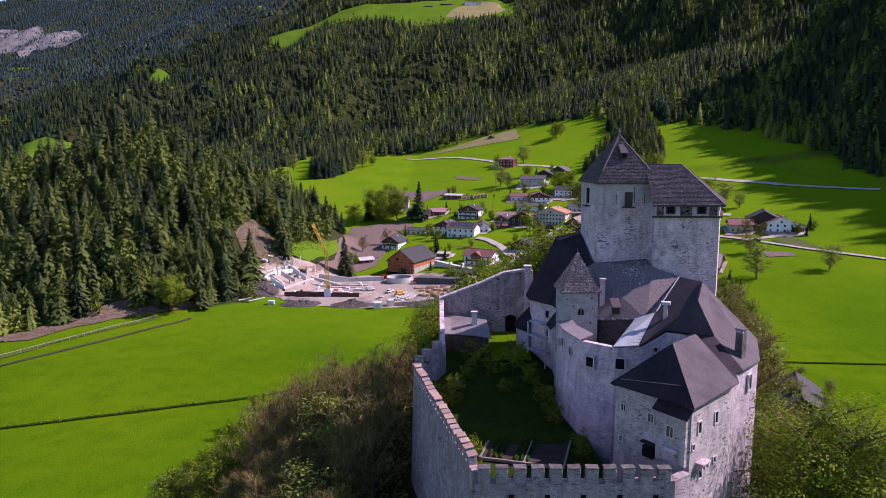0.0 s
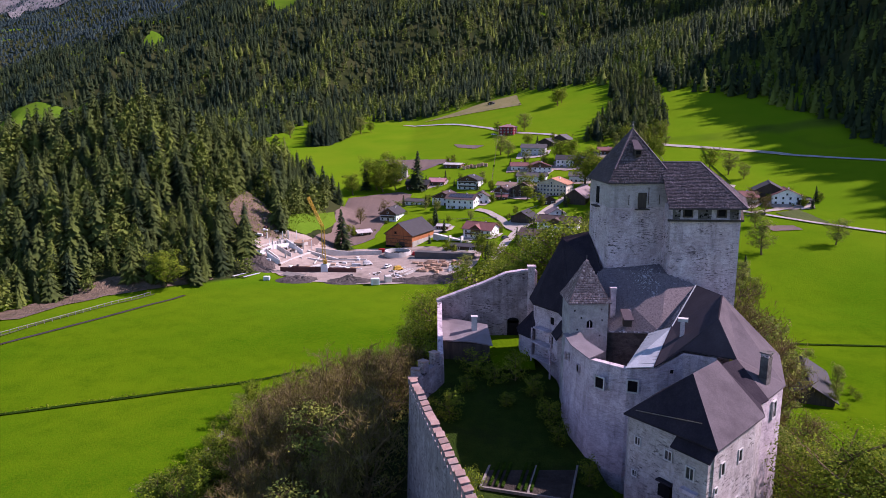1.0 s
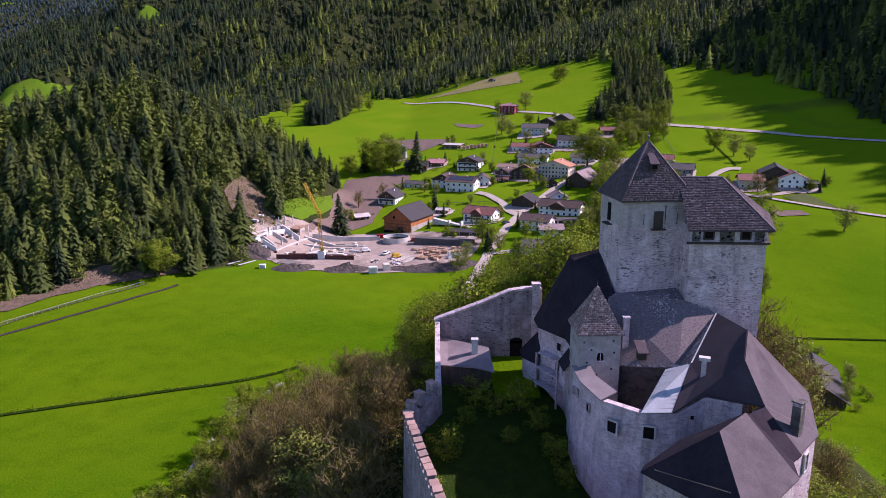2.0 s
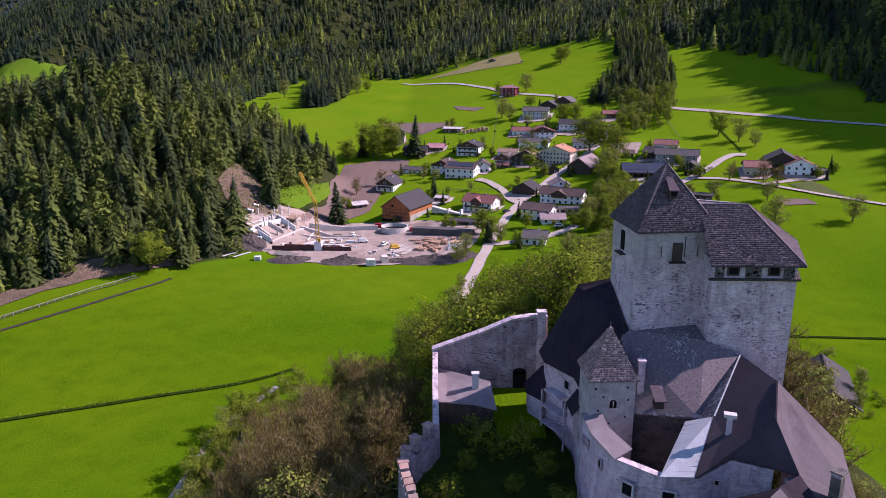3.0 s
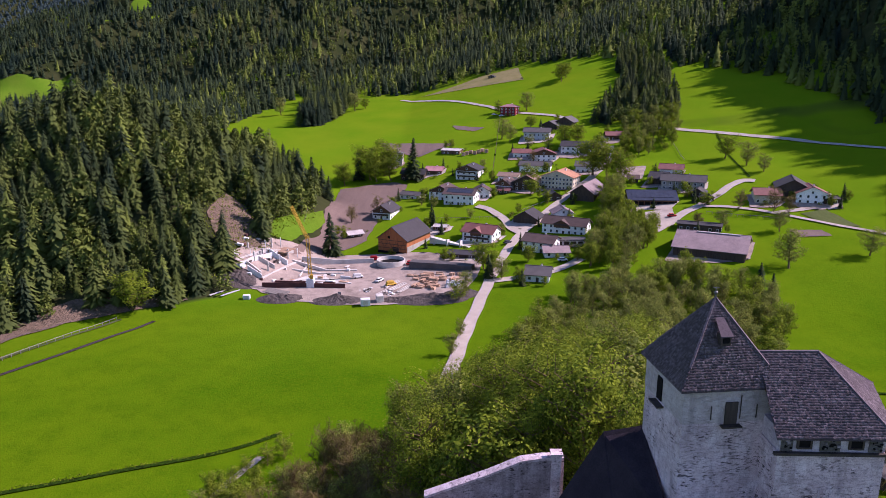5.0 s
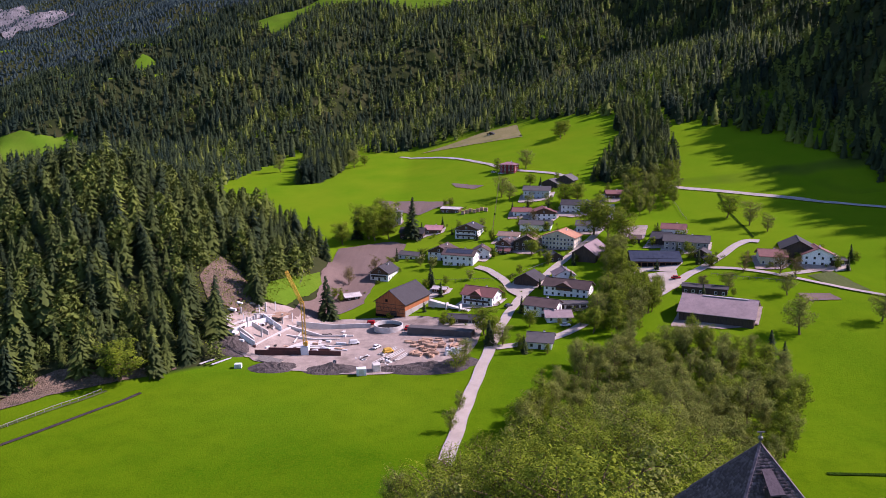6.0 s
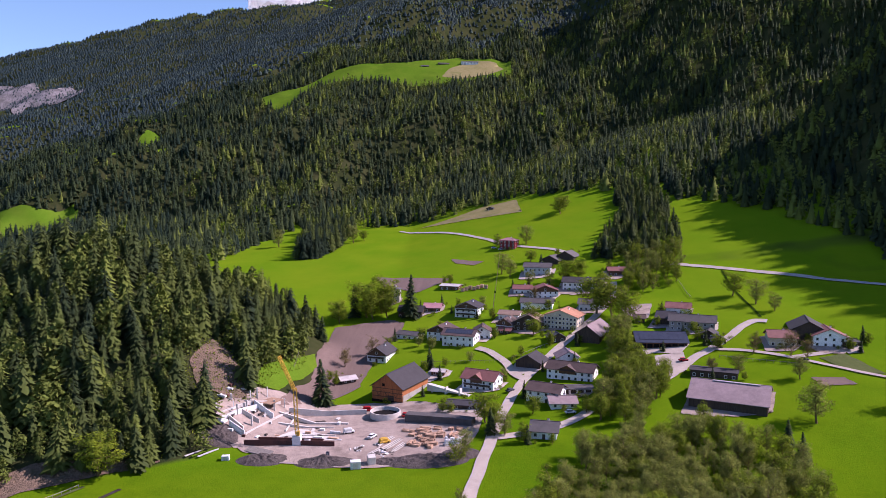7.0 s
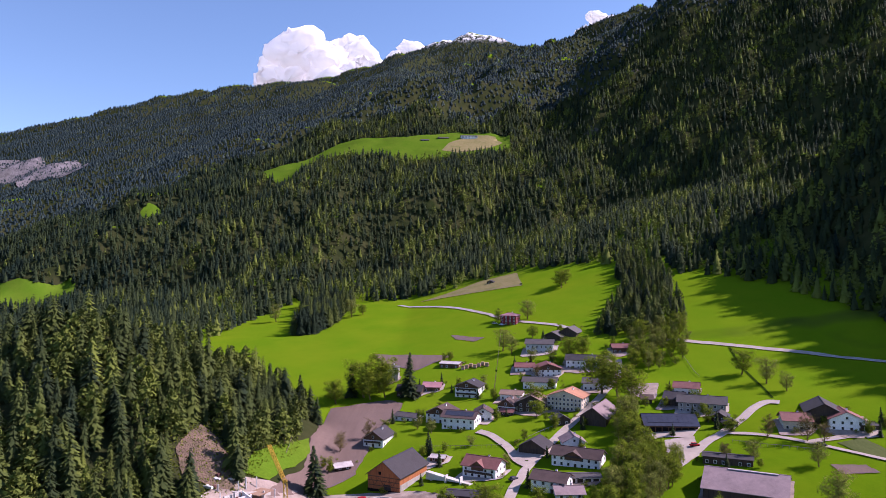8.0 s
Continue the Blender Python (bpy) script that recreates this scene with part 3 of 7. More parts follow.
# the wooded hill beside the meadow
x, y = scatter(-560, -50, 180, 520, 5.6, rng)
h = ridge(x, y, FOREST_HILL, 0.68) - np.interp(y, *zip(*FAN))
foot = np.interp(x, (-320, -220, -155, -146, -131, -112, -101, -88, -60), (120, 190, 238, 257, 270, 277, 280, 288, 330)) + 2 * waves(x, y, 22, 5)
keep = ((h > 0.5) | (y < 330)) & (y > foot) & (x < np.interp(y, (240, 300, 320, 336, 348, 372, 390, 475), (-90, -82, -84, -75, -74, -71, -64, -68)) + 2 * waves(x, y, 30, 1)) & ~inside(x, y, ROCK_BANK) & (np.abs(x) < 0.85 * y + 60)
x, y = x[keep], y[keep]
wood("hillside_wood", x, y, 9 + 12 * rng.uniform(0, 1, len(x)) ** 1.2, NEAR, SPRUCE, rng, "dense dark spruce wood with pale larches on a steep hill", soft_tints(x, y, rng) + 0.06, puffs=NEAR_PUFF)

# the slopes behind the village
x, y = scatter(-1100, 1000, 250, 1700, 8.4, rng)
edge_y = np.interp(x, (-700, -300, -196, -189, -184, -172, -160, -98, -48, -4, 86, 162, 201, 203), (560, 560, 640, 700, 790, 830, 862, 835, 832, 832, 835, 756, 715, -500))
edge_x = np.interp(y, (0, 300, 414, 455, 517, 549, 600, 628, 670, 711), (330, 310, 292, 285, 277, 272, 258, 238, 212, 203))
edge = np.where(x < 201, y - edge_y, x - edge_x) + 7 * waves(x, y, 50, 6)
keep = (edge > 0) & (np.abs(x) < 0.69 * y + 60) & ~inside(x, y, PASTURE) & ~inside(x, y, VALLEY_MEADOW) & ~inside(x, y, GLADE)
keep &= (rng.uniform(0, 1, len(x)) < 0.93) & (waves(x, y, 75, 11) > -1.05)
x, y = x[keep], y[keep]
wood("mountain_wood", x, y, rng.uniform(11, 22, len(x)), MID, SPRUCE, rng, "spruce and larch forest covering the mountainside behind the village", tints_for(x, y, rng), puffs=MID_PUFF)
# unseen trees added on that crest to give its shadow a jagged edge
x, y = scatter(440, 680, 280, 800, 12, rng)
keep = (np.abs(x) >= 0.69 * y + 60) & (rng.uniform(0, 1, len(x)) < 0.7)
x, y = x[keep], y[keep]
wood("ridge_wood", x, y, rng.uniform(16, 34, len(x)), MID, SPRUCE, rng, "added unseen spruces whose shadows edge the meadow", 0.5 * tints_for(x, y, rng))
x, y = scatter(90, 210, 480, 770, 6.4, rng)
keep = inside(x, y, COPSE)
x, y = x[keep], y[keep]
wood("copse", x, y, rng.uniform(9, 18, len(x)), NEAR, SPRUCE, rng, "dark spruce copse behind the village", soft_tints(x, y, rng), puffs=NEAR_PUFF)
x, y = scatter(-160, -80, 650, 830, 6.4, rng)
keep = inside(x, y, COPSE_WEST)
x, y = x[keep], y[keep]
wood("copse", x, y, rng.uniform(12, 24, len(x)), NEAR, SPRUCE, rng, "dark spruce copse reaching into the meadow", 0.5 * tints_for(x, y, rng), puffs=NEAR_PUFF)

x, y = scatter(-2300, 2000, 1700, 3300, 11, rng)
keep = (np.abs(x) < 0.69 * y + 60) & (waves(x, y, 200, 12) > -1.2) & ~(inside(x, y, CLIFFS) & (rng.uniform(0, 1, len(x)) < 0.35))
x, y = x[keep], y[keep]
wood("far_wood", x, y, rng.uniform(8, 13, len(x)), FAR, SPRUCE_HAZED, rng, "far forest on the high slopes and the skyline", np.clip(0.6 * tints_for(x, y, rng), 0, 1.2))

x, y = scatter(-2800, 1700, 3300, 4420, 21, rng)
keep = (ground_height(x, y) < 1480 + 50 * waves(x, y, 160, 3)) & (np.abs(x) < 0.69 * y + 60)
x, y = x[keep], y[keep]
wood("far_wood", x, y, rng.uniform(10, 15, len(x)), FAR, SPRUCE_HAZED, rng, "dark forest below the snowy summit", 0.5 * tints_for(x, y, rng))

# cumulus behind the skyline
def cloud(cx, cy, cz, wide, high, n, seed):
    r, bm = random.Random(seed), bmesh.new()
    for k in range(n):
        u = r.uniform(-1, 1)
        s = r.uniform(0.1, 0.34) * high * (1.15 - 0.6 * abs(u))
        lift = r.uniform(0, 0.8) * high * (1 - u * u) ** 0.7
        bmesh.ops.create_icosphere(bm, subdivisions=3, radius=s, matrix=Matrix.Translation((cx + u * wide / 2, cy + r.uniform(-0.3, 0.3) * high, cz + lift)) @ Matrix.Diagonal((1.35, 1, 0.85, 1)))
    for v in bm.verts:
        v.co += high * (0.13 * Vector(noise.noise_vector(v.co / (0.22 * high))) + 0.06 * Vector(noise.noise_vector(v.co / (0.08 * high))) + 0.03 * Vector(noise.noise_vector(v.co / (0.03 * high))))
    return tagged(part("cloud", bm, CLOUD, None, "", True), "white cumulus cloud behind the mountain ridge", "cloud", kind="structure")


cloud(-760, 4720, 1290, 820, 420, 60, 1)
cloud(-190, 4720, 1450, 320, 190, 30, 2)
cloud(1130, 4720, 1640, 420, 200, 22, 3)
cloud(90, 4720, 1590, 120, 60, 10, 4)

# ---------------------------------------------------------------- building kit
def solid(name, outline, z0, mat, parent=None, label=""):
    """An upright block over an outline of x, y, top height; z0: its foot, one height."""
    bm = bmesh.new()
    top = [bm.verts.new(p) for p in outline]
    low = [bm.verts.new((p[0], p[1], z0)) for p in outline]
    n = len(outline)
    bm.faces.new(top)
    bm.faces.new(low[::-1])
    for i in range(n):
        bm.faces.new((top[i], low[i], low[(i + 1) % n], top[(i + 1) % n]))
    bmesh.ops.recalc_face_normals(bm, faces=bm.faces)
    return part(name, bm, mat, parent, label)


def plates(name, polys, thick, mat, parent=None, label=""):
    """Roof surfaces: each polygon a slab of that thickness, measured straight down."""
    bm = bmesh.new()
    for poly in polys:
        top = [bm.verts.new(p) for p in poly]
        low = [bm.verts.new((p[0], p[1], p[2] - thick)) for p in poly]
        n = len(poly)
        bm.faces.new(top)
        bm.faces.new(low[::-1])
        for i in range(n):
            bm.faces.new((top[i], low[i], low[(i + 1) % n], top[(i + 1) % n]))
    bmesh.ops.recalc_face_normals(bm, faces=bm.faces)
    return part(name, bm, mat, parent, label)


def shingle_cover(polys, mat, parent, row=0.33, wide=0.24, seed=1):
    """Single overlapping shingles laid in rows over roof polygons, one joined layer."""
    r, V, F = np.random.default_rng(seed), [], []
    for poly in [(q[0], q[i], q[i + 1]) for q in polys for i in range(1, len(q) - 1)]:
        p = [Vector(q) for q in poly]
        n = (p[1] - p[0]).cross(p[2] - p[0])
        n = (n if n.z > 0 else -n).normalized()
        up = (Vector((0, 0, 1)) - n * n.z).normalized()
        side = up.cross(n).normalized()
        uv = [((q - p[0]).dot(side), (q - p[0]).dot(up)) for q in p]
        v = min(b for a, b in uv)
        while v < max(b for a, b in uv):
            u = min(a for a, b in uv) + r.uniform(-wide, 0)
            while u < max(a for a, b in uv):
                w = wide * r.uniform(0.6, 1.4)
                if inside(np.array(u + w / 2), np.array(v + row * 0.5), uv):
                    low, lift = v - row * r.uniform(0.05, 0.3), r.uniform(0.018, 0.042)
                    at = len(V)
                    for a, b, h in ((u, low, lift), (u + w * 0.96, low + r.uniform(-0.03, 0.03), lift), (u + w * 0.96, v + row, 0.012), (u, v + row, 0.012), (u, low, 0.004), (u + w * 0.96, low, 0.004)):
                        V.append(tuple(p[0] + side * a + up * b + n * h))
                    F += [(at, at + 1, at + 2, at + 3), (at + 4, at + 5, at + 1, at)]
                u += w
            v += row
    ob = part("shingle_layer", mesh_from("shingle_layer", V, F, mat), mat, parent)
    return tagged(ob, "rows of split wooden shingles", kind="stuff")


def wall_run(name, line, thick, foot, mat, parent=None, batter=0.0, label=""):
    """A free-standing wall along a line of x, y, top height; foot: its height below, or a function of x and y."""
    bm, rows = bmesh.new(), []
    for i, (x, y, z) in enumerate(line):
        a, b = line[max(i - 1, 0)], line[min(i + 1, len(line) - 1)]
        d = Vector((b[0] - a[0], b[1] - a[1])).normalized()
        n = Vector((d.y, -d.x)) * thick / 2
        f = foot(x, y) if callable(foot) else foot
        k = 1 + batter * (z - f) / thick
        rows.append([bm.verts.new(v) for v in ((x + n.x, y + n.y, z), (x - n.x, y - n.y, z), (x - n.x * k, y - n.y * k, f), (x + n.x * k, y + n.y * k, f))])
    for r, s in zip(rows, rows[1:]):
        for i in range(4):
            bm.faces.new((r[i], s[i], s[(i + 1) % 4], r[(i + 1) % 4]))
    bm.faces.new(rows[0])
    bm.faces.new(rows[-1][::-1])
    bmesh.ops.recalc_face_normals(bm, faces=bm.faces)
    return part(name, bm, mat, parent, label)


def bm_box(bm, size, m, bevel=0.0):
    """Adds a box to a bmesh at a pose; its foot is in the middle of its underside."""
    got = bmesh.ops.create_cube(bm, size=1, matrix=m @ Matrix.Translation((0, 0, size[2] / 2)) @ Matrix.Diagonal((*size, 1)))
    if bevel:
        edges = {e for v in got["verts"] for e in v.link_edges}
        bmesh.ops.bevel(bm, geom=list(edges), offset=bevel, segments=1, affect="EDGES")


def block(name, size, m, mat, parent=None, label="", bevel=0.0):
    bm = bmesh.new()
    bm_box(bm, size, m, bevel)
    return part(name, bm, mat, parent, label)


WINDOW_MESHES = {}


def window_meshes(w, h, frame_mat, pane_mat, bar, deep):
    """The shared frame and pane of a window of that size: it looks along -y, with its middle at the origin."""
    key = (w, h, frame_mat.name, pane_mat.name, bar, deep)
    if key not in WINDOW_MESHES:
        bm, t = bmesh.new(), 0.13 * min(w, h) + 0.03
        loops = []
        for k, y in ((0, -0.10), (0, 0.06), (t, 0.06), (t, -0.10)):  # one mitred frame
            loops.append([bm.verts.new((sx * (w / 2 + t - k), y, sz * (h / 2 + t - k))) for sx, sz in ((-1, -1), (1, -1), (1, 1), (-1, 1))])
        for q in range(4):
            for i in range(4):
                bm.faces.new((loops[q][i], loops[q][(i + 1) % 4], loops[(q + 1) % 4][(i + 1) % 4], loops[(q + 1) % 4][i]))
        bmesh.ops.recalc_face_normals(bm, faces=bm.faces)
        f = bpy.data.meshes.new("window")
        bm.to_mesh(f)
        bm.free()
        f.materials.append(frame_mat)
        bm = bmesh.new()
        bm_box(bm, (w, 0.05, h), Matrix.Translation((0, 0.005, -h / 2)))
        p = bpy.data.meshes.new("pane")
        bm.to_mesh(p)
        bm.free()
        p.materials.append(pane_mat)
        WINDOW_MESHES[key] = f, p
    return WINDOW_MESHES[key]


def window(parent, x, y, z, heading, w, h, frame_mat, pane_mat, bar=True, name="window"):
    """A window whose outside faces that heading (degrees from +x), in the frame of its parent."""
    f, p = window_meshes(w, h, frame_mat, pane_mat, bar, 0)
    ob = new(name, f)
    ob.parent = parent
    ob.matrix_basis = pose(x, y, z, 0, 0, heading + 90)
    pane = new("pane", p)
    pane.parent = ob
    if bar:
        b_ = block("glazing_bar", (0.06, 0.06, h), Matrix.Translation((0, -0.03, -h / 2)), frame_mat, ob)
    return ob


def along(a, b, k, out=0.0):
    """The point at share k from a to b, moved out to the right of that line, and the heading of that side."""
    dx, dy = b[0] - a[0], b[1] - a[1]
    d = math.hypot(dx, dy)
    return a[0] + k * dx + out * dy / d, a[1] + k * dy - out * dx / d, math.degrees(math.atan2(-dx, dy))


def thing(name, label, category, group="", at=(0, 0, 0), turn=0.0):
    ob = new(name)
    ob.empty_display_size = 0.5
    ob.matrix_basis = pose(*at, 0, 0, turn)
    return tagged(ob, label, category, group)


# ---------------------------------------------------------------- the castle
# the keep
keep = thing("castle_keep", "tall square stone keep with plastered top storey and pyramid roof", "tower")
KEEP = [(18.75, 84.2), (25.75, 84.95), (25.0, 91.7), (18.0, 91.0)]
solid("wall", [(*p, 58.4) for p in KEEP], 33, STONE, keep)
mid = (21.85, 87.95)
solid("top_storey", [(mid[0] + (x - mid[0]) * 1.012, mid[1] + (y - mid[1]) * 1.012, 61.6) for x, y in KEEP], 58.4, PLASTER_TOP, keep, "stained brown-grey plastered top storey")
EAVE = [(mid[0] + (x - mid[0]) * 1.12, mid[1] + (y - mid[1]) * 1.12) for x, y in KEEP]
KICK = [(mid[0] + (x - mid[0]) * 0.86, mid[1] + (y - mid[1]) * 0.86) for x, y in KEEP]
apex = (21.85, 87.95, 67.0)
faces = []
for i in range(4):
    a, b, c, d = EAVE[i], EAVE[(i + 1) % 4], KICK[(i + 1) % 4], KICK[i]
    faces += [[(*a, 61.2), (*b, 61.2), (*c, 62.55), (*d, 62.55)], [(*d, 62.55), (*c, 62.55), apex]]
keep_roof = plates("roof", faces, 0.14, ROOF_WOOD, keep, "weathered grey shingle pyramid roof")
shingle_cover(faces, ROOF_WOOD, keep_roof, 0.2, 0.15, 1)
bm = bmesh.new()
bm_box(bm, (0.09, 0.09, 1.0), Matrix.Translation((*apex[:2], 66.7)))
bmesh.ops.create_uvsphere(bm, u_segments=8, v_segments=6, radius=0.16, matrix=Matrix.Translation((*apex[:2], 67.35)))
bm_box(bm, (0.5, 0.06, 0.07), Matrix.Translation((*apex[:2], 67.72)))
part("finial", bm, METAL, keep, "metal ball and cross finial")
for k in range(4):
    a, b = EAVE[k], apex
    bm = bmesh.new()
    p, q = Vector((*KICK[k], 62.6)), Vector(apex)
    bm_box(bm, (0.16, 0.1, (q - p).length), Matrix.Translation(p) @ (q - p).to_track_quat("Z", "Y").to_matrix().to_4x4())
    part("hip_ridge", bm, ROOF_WOOD, keep_roof)
# dormer on the front of the roof and one on the flank
for (px, py, pz, turn) in ((21.95, 85.95, 64.05, 6.0),):
    dormer = block("dormer", (0.75, 0.7, 0.75), pose(px, py, pz, 0, 0, turn), WOOD_DARK, keep_roof, "small dark dormer under a shingle roof")
    m = pose(px, py, pz + 0.72, 0, 0, turn)
    plates("dormer_roof", [[m @ Vector(v) for v in ((-0.5, -0.5, 0.0), (0.5, -0.5, 0.0), (0.32, 0.95, 1.0), (-0.32, 0.95, 1.0))]], 0.09, ROOF_WOOD, dormer)
    block("opening", (0.5, 0.1, 0.42), m @ Matrix.Translation((0, -0.36, -0.56)), DARK, dormer, "dark opening")
a, b = KEEP[0], KEEP[1]
x, y, hd = along(a, b, 0.52, 0.12)
door = block("door", (0.95, 0.1, 1.75), pose(x, y, 58.3, 0, 0, hd + 90), WOOD_DARK, keep, "brown wooden hatch door")
block("sill_beam", (1.5, 0.5, 0.12), pose(x, y - 0.2, 58.15, 0, 0, hd + 90), WOOD_DARK, keep)
for k in (0.3, 0.62, 0.8):
    x, y, hd = along(a, b, k, 0.12)
    block("batten", (0.06, 0.05, 1.9 if k == 0.62 else 1.1), pose(x, y, 58.7, 0, 0, hd + 90), WOOD_DARK, keep)
a, b = KEEP[3], KEEP[0]
x, y, hd = along(a, b, 0.42, 0.08)
block("hatch", (0.85, 0.1, 1.9), pose(x, y, 58.5, 0, 0, hd + 90), DARK, keep, "dark open hatch")
block("ledge", (1.6, 0.6, 0.12), pose(x - 0.2, y, 58.1, 0, 0, hd + 90), WOOD_DARK, keep, "weathered timber ledge")

# the residential block beside the keep
palace = thing("castle_palace", "massive grey stone residential block with shingled hip roof", "castle building")
PAL = [(24.95, 82.15), (32.45, 81.85), (35.9, 90.2), (25.0, 90.4)]
solid("wall", [(*p, 57.35) for p in PAL], 30, STONE, palace)
c = (29.6, 86.2)
band = [(c[0] + (x - c[0]) * 0.985, c[1] + (y - c[1]) * 0.985) for x, y in PAL]
solid("attic_band", [(*p, 58.9) for p in band], 57.35, PLASTER, palace, "low attic storey of plaster and rubble")
wall_run("string_course", [(24.6, 82.0, 57.42), (32.6, 81.7, 57.42), (36.05, 90.3, 57.42)], 0.3, 57.22, WOOD_DARK, palace)
E2 = [(24.55, 81.65, 58.7), (32.95, 81.4, 58.7), (36.6, 90.7, 58.7), (24.6, 91.0, 58.7)]
R1, R2 = (24.7, 86.2, 63.35), (29.2, 86.2, 63.35)
palace_faces = [[E2[0], E2[1], R2, R1], [E2[1], E2[2], R2], [E2[2], E2[3], R1, R2]]
palace_roof = plates("roof", palace_faces, 0.16, ROOF_WOOD, palace, "weathered grey shingle hip roof")
shingle_cover(palace_faces, ROOF_WOOD, palace_roof, 0.2, 0.15, 2)
for p, q in ((R2, E2[1]), (R2, E2[2]), (R1, R2)):
    bm, p, q = bmesh.new(), Vector(p), Vector(q)
    bm_box(bm, (0.18, 0.1, (q - p).length), Matrix.Translation(p) @ (q - p).to_track_quat("Z", "Y").to_matrix().to_4x4())
    part("hip_ridge", bm, ROOF_WOOD, palace_roof)
for k, w in ((0.24, 0.8), (0.72, 0.8)):
    x, y, hd = along(PAL[0], PAL[1], k, 0.0)
    window(palace, x, y, 58.15, hd, w, 0.75, WOOD_DARK, DARK, False)
for k, w in ((0.08, 0.8), (0.48, 1.4), (0.9, 0.9)):
    x, y, hd = along(PAL[0], PAL[1], k, 0.0)
    panel = block("rubble_panel", (w, 0.12, 1.1), pose(x, y + 0.02, 57.45, 0, 0, hd + 90), STONE_DARK, palace, "dark exposed rubble panel")
    for j in range(int(w * 14)):
        block("stone", (random.uniform(0.12, 0.3), 0.1, random.uniform(0.08, 0.18)), pose(x, y, 57.5, 0, 0, hd + 90) @ Matrix.Translation((random.uniform(-w / 2, w / 2) * 0.85, -0.06 - 0.002 * j, random.uniform(0.02, 0.85))), random.choice((STONE_DARK, STONE_OLD_SHADED, DARK)), panel)
for k in (0.47, 0.58):  # the blind double window
    x, y, hd = along(PAL[0], PAL[1], k, 0.0)
    bm = bmesh.new()
    bm_box(bm, (0.46, 0.06, 1.15), pose(x, y - 0.01, 53.3, 0, 0, hd + 90))
    bmesh.ops.create_cone(bm, cap_ends=True, segments=14, radius1=0.23, radius2=0.23, depth=0.06, matrix=pose(x, y - 0.01, 54.45, 90, 0, hd + 90 - 90 + 90))
    blind = part("blind_window", bm, STONE, palace, "walled-up arched window")
    for s in (-0.3, 0.3):
        block("jamb", (0.12, 0.1, 1.3), pose(x, y, 53.25, 0, 0, hd + 90) @ Matrix.Translation((s, 0, 0)), PLASTER, palace)

# the lower range under the keep, its big shingle roof above the inner yard
P1, P2, P3 = (27.9, 81.3, 50.3), (28.0, 74.4, 50.95), (26.0, 70.0, 49.9)
e1, e2 = (22.7, 69.5, 47.0), (26.8, 67.2, 46.9)
tinBL, tinBR, tinTR, tinTL = (17.45, 69.75, 45.1), (20.0, 69.2, 45.4), (23.3, 74.7, 47.6), (21.3, 75.7, 46.6)
low = thing("castle_range", "low stone range under the keep with a wide shingle roof", "castle building")
# dark stone here stands in for the shade of the narrow inner yard
solid("wall", [(14.0, 82.6, 45.4), (18.2, 80.4, 45.4), (22.7, 78.6, 45.6), (26.5, 79.4, 47.5), (27.5, 82.0, 50), (24, 85, 50.9), (18.2, 86, 50.9)], 33, STONE_DARK, low)
range_faces = [[(17.9, 78.9, 45.75), (22.9, 76.9, 46.25), P1, (24.9, 82.1, 51.35), (24.9, 85.0, 51.9), (18.5, 84.3, 51.5), (17.6, 84.0, 51.0)], [(22.9, 76.9, 46.25), tinTR, P1]]
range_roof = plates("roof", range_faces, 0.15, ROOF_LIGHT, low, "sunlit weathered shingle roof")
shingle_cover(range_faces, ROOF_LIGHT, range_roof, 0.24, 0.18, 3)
dorm = block("dormer", (0.8, 0.9, 0.75), pose(19.75, 78.35, 46.6, 0, 0, -4), WOOD_DARK, range_roof, "small roof hatch with a shingle lid")
plates("dormer_roof", [[(19.25, 77.7, 47.4), (20.3, 77.65, 47.4), (20.3, 79.5, 48.1), (19.25, 79.55, 48.1)]], 0.09, ROOF_WOOD, dorm)
g_ = np.random.default_rng(9)
spots = np.stack([22.3 + g_.normal(0, 0.75, 420), 82.1 + g_.normal(0, 0.7, 420), np.zeros(420)], -1)
spots[:, 2] = 45.75 + (spots[:, 1] - 78.9 + 0.4 * (spots[:, 0] - 17.9)) * 0.98 + 0.12
turns = g_.normal(0, 0.07, (420, 3, 3)) * np.array([1, 1, 0.5])
growth = part("lichen_patch", mesh_from("lichen_patch", (spots[:, None] + turns).reshape(-1, 3), np.arange(1260).reshape(-1, 3), PLASTER_PALE), PLASTER_PALE, low)
tagged(growth, "pale flowering growth on the roof", kind="stuff")
chim = block("chimney", (0.6, 0.5, 3.2), pose(18.55, 80.1, 47.0), PLASTER, low, "slim plastered chimney")
block("cap", (0.75, 0.65, 0.12), pose(18.55, 80.1, 50.2), STONE, chim)

# the stair turret
turret = thing("castle_turret", "small square stair turret with a steep shingle spire", "turret")
TUR = [(13.75, 78.75), (17.85, 78.95), (17.75, 83.1), (13.65, 82.9)]
solid("wall", [(*p, 49.1) for p in TUR], 33, PLASTER_HOLED, turret)
tm = (15.75, 80.95)
te = [(tm[0] + (x - tm[0]) * 1.13, tm[1] + (y - tm[1]) * 1.13) for x, y in TUR]
tk = [(tm[0] + (x - tm[0]) * 0.8, tm[1] + (y - tm[1]) * 0.8) for x, y in TUR]
faces = []
for i in range(4):
    a, b, c, d = te[i], te[(i + 1) % 4], tk[(i + 1) % 4], tk[i]
    faces += [[(*a, 48.95), (*b, 48.95), (*c, 50.1), (*d, 50.1)], [(*d, 50.1), (*c, 50.1), (*tm, 53.3)]]
spire = plates("roof", faces, 0.12, ROOF_RED, turret, "reddish weathered shingle spire")
shingle_cover(faces, ROOF_RED, spire, 0.2, 0.15, 4)
bm = bmesh.new()
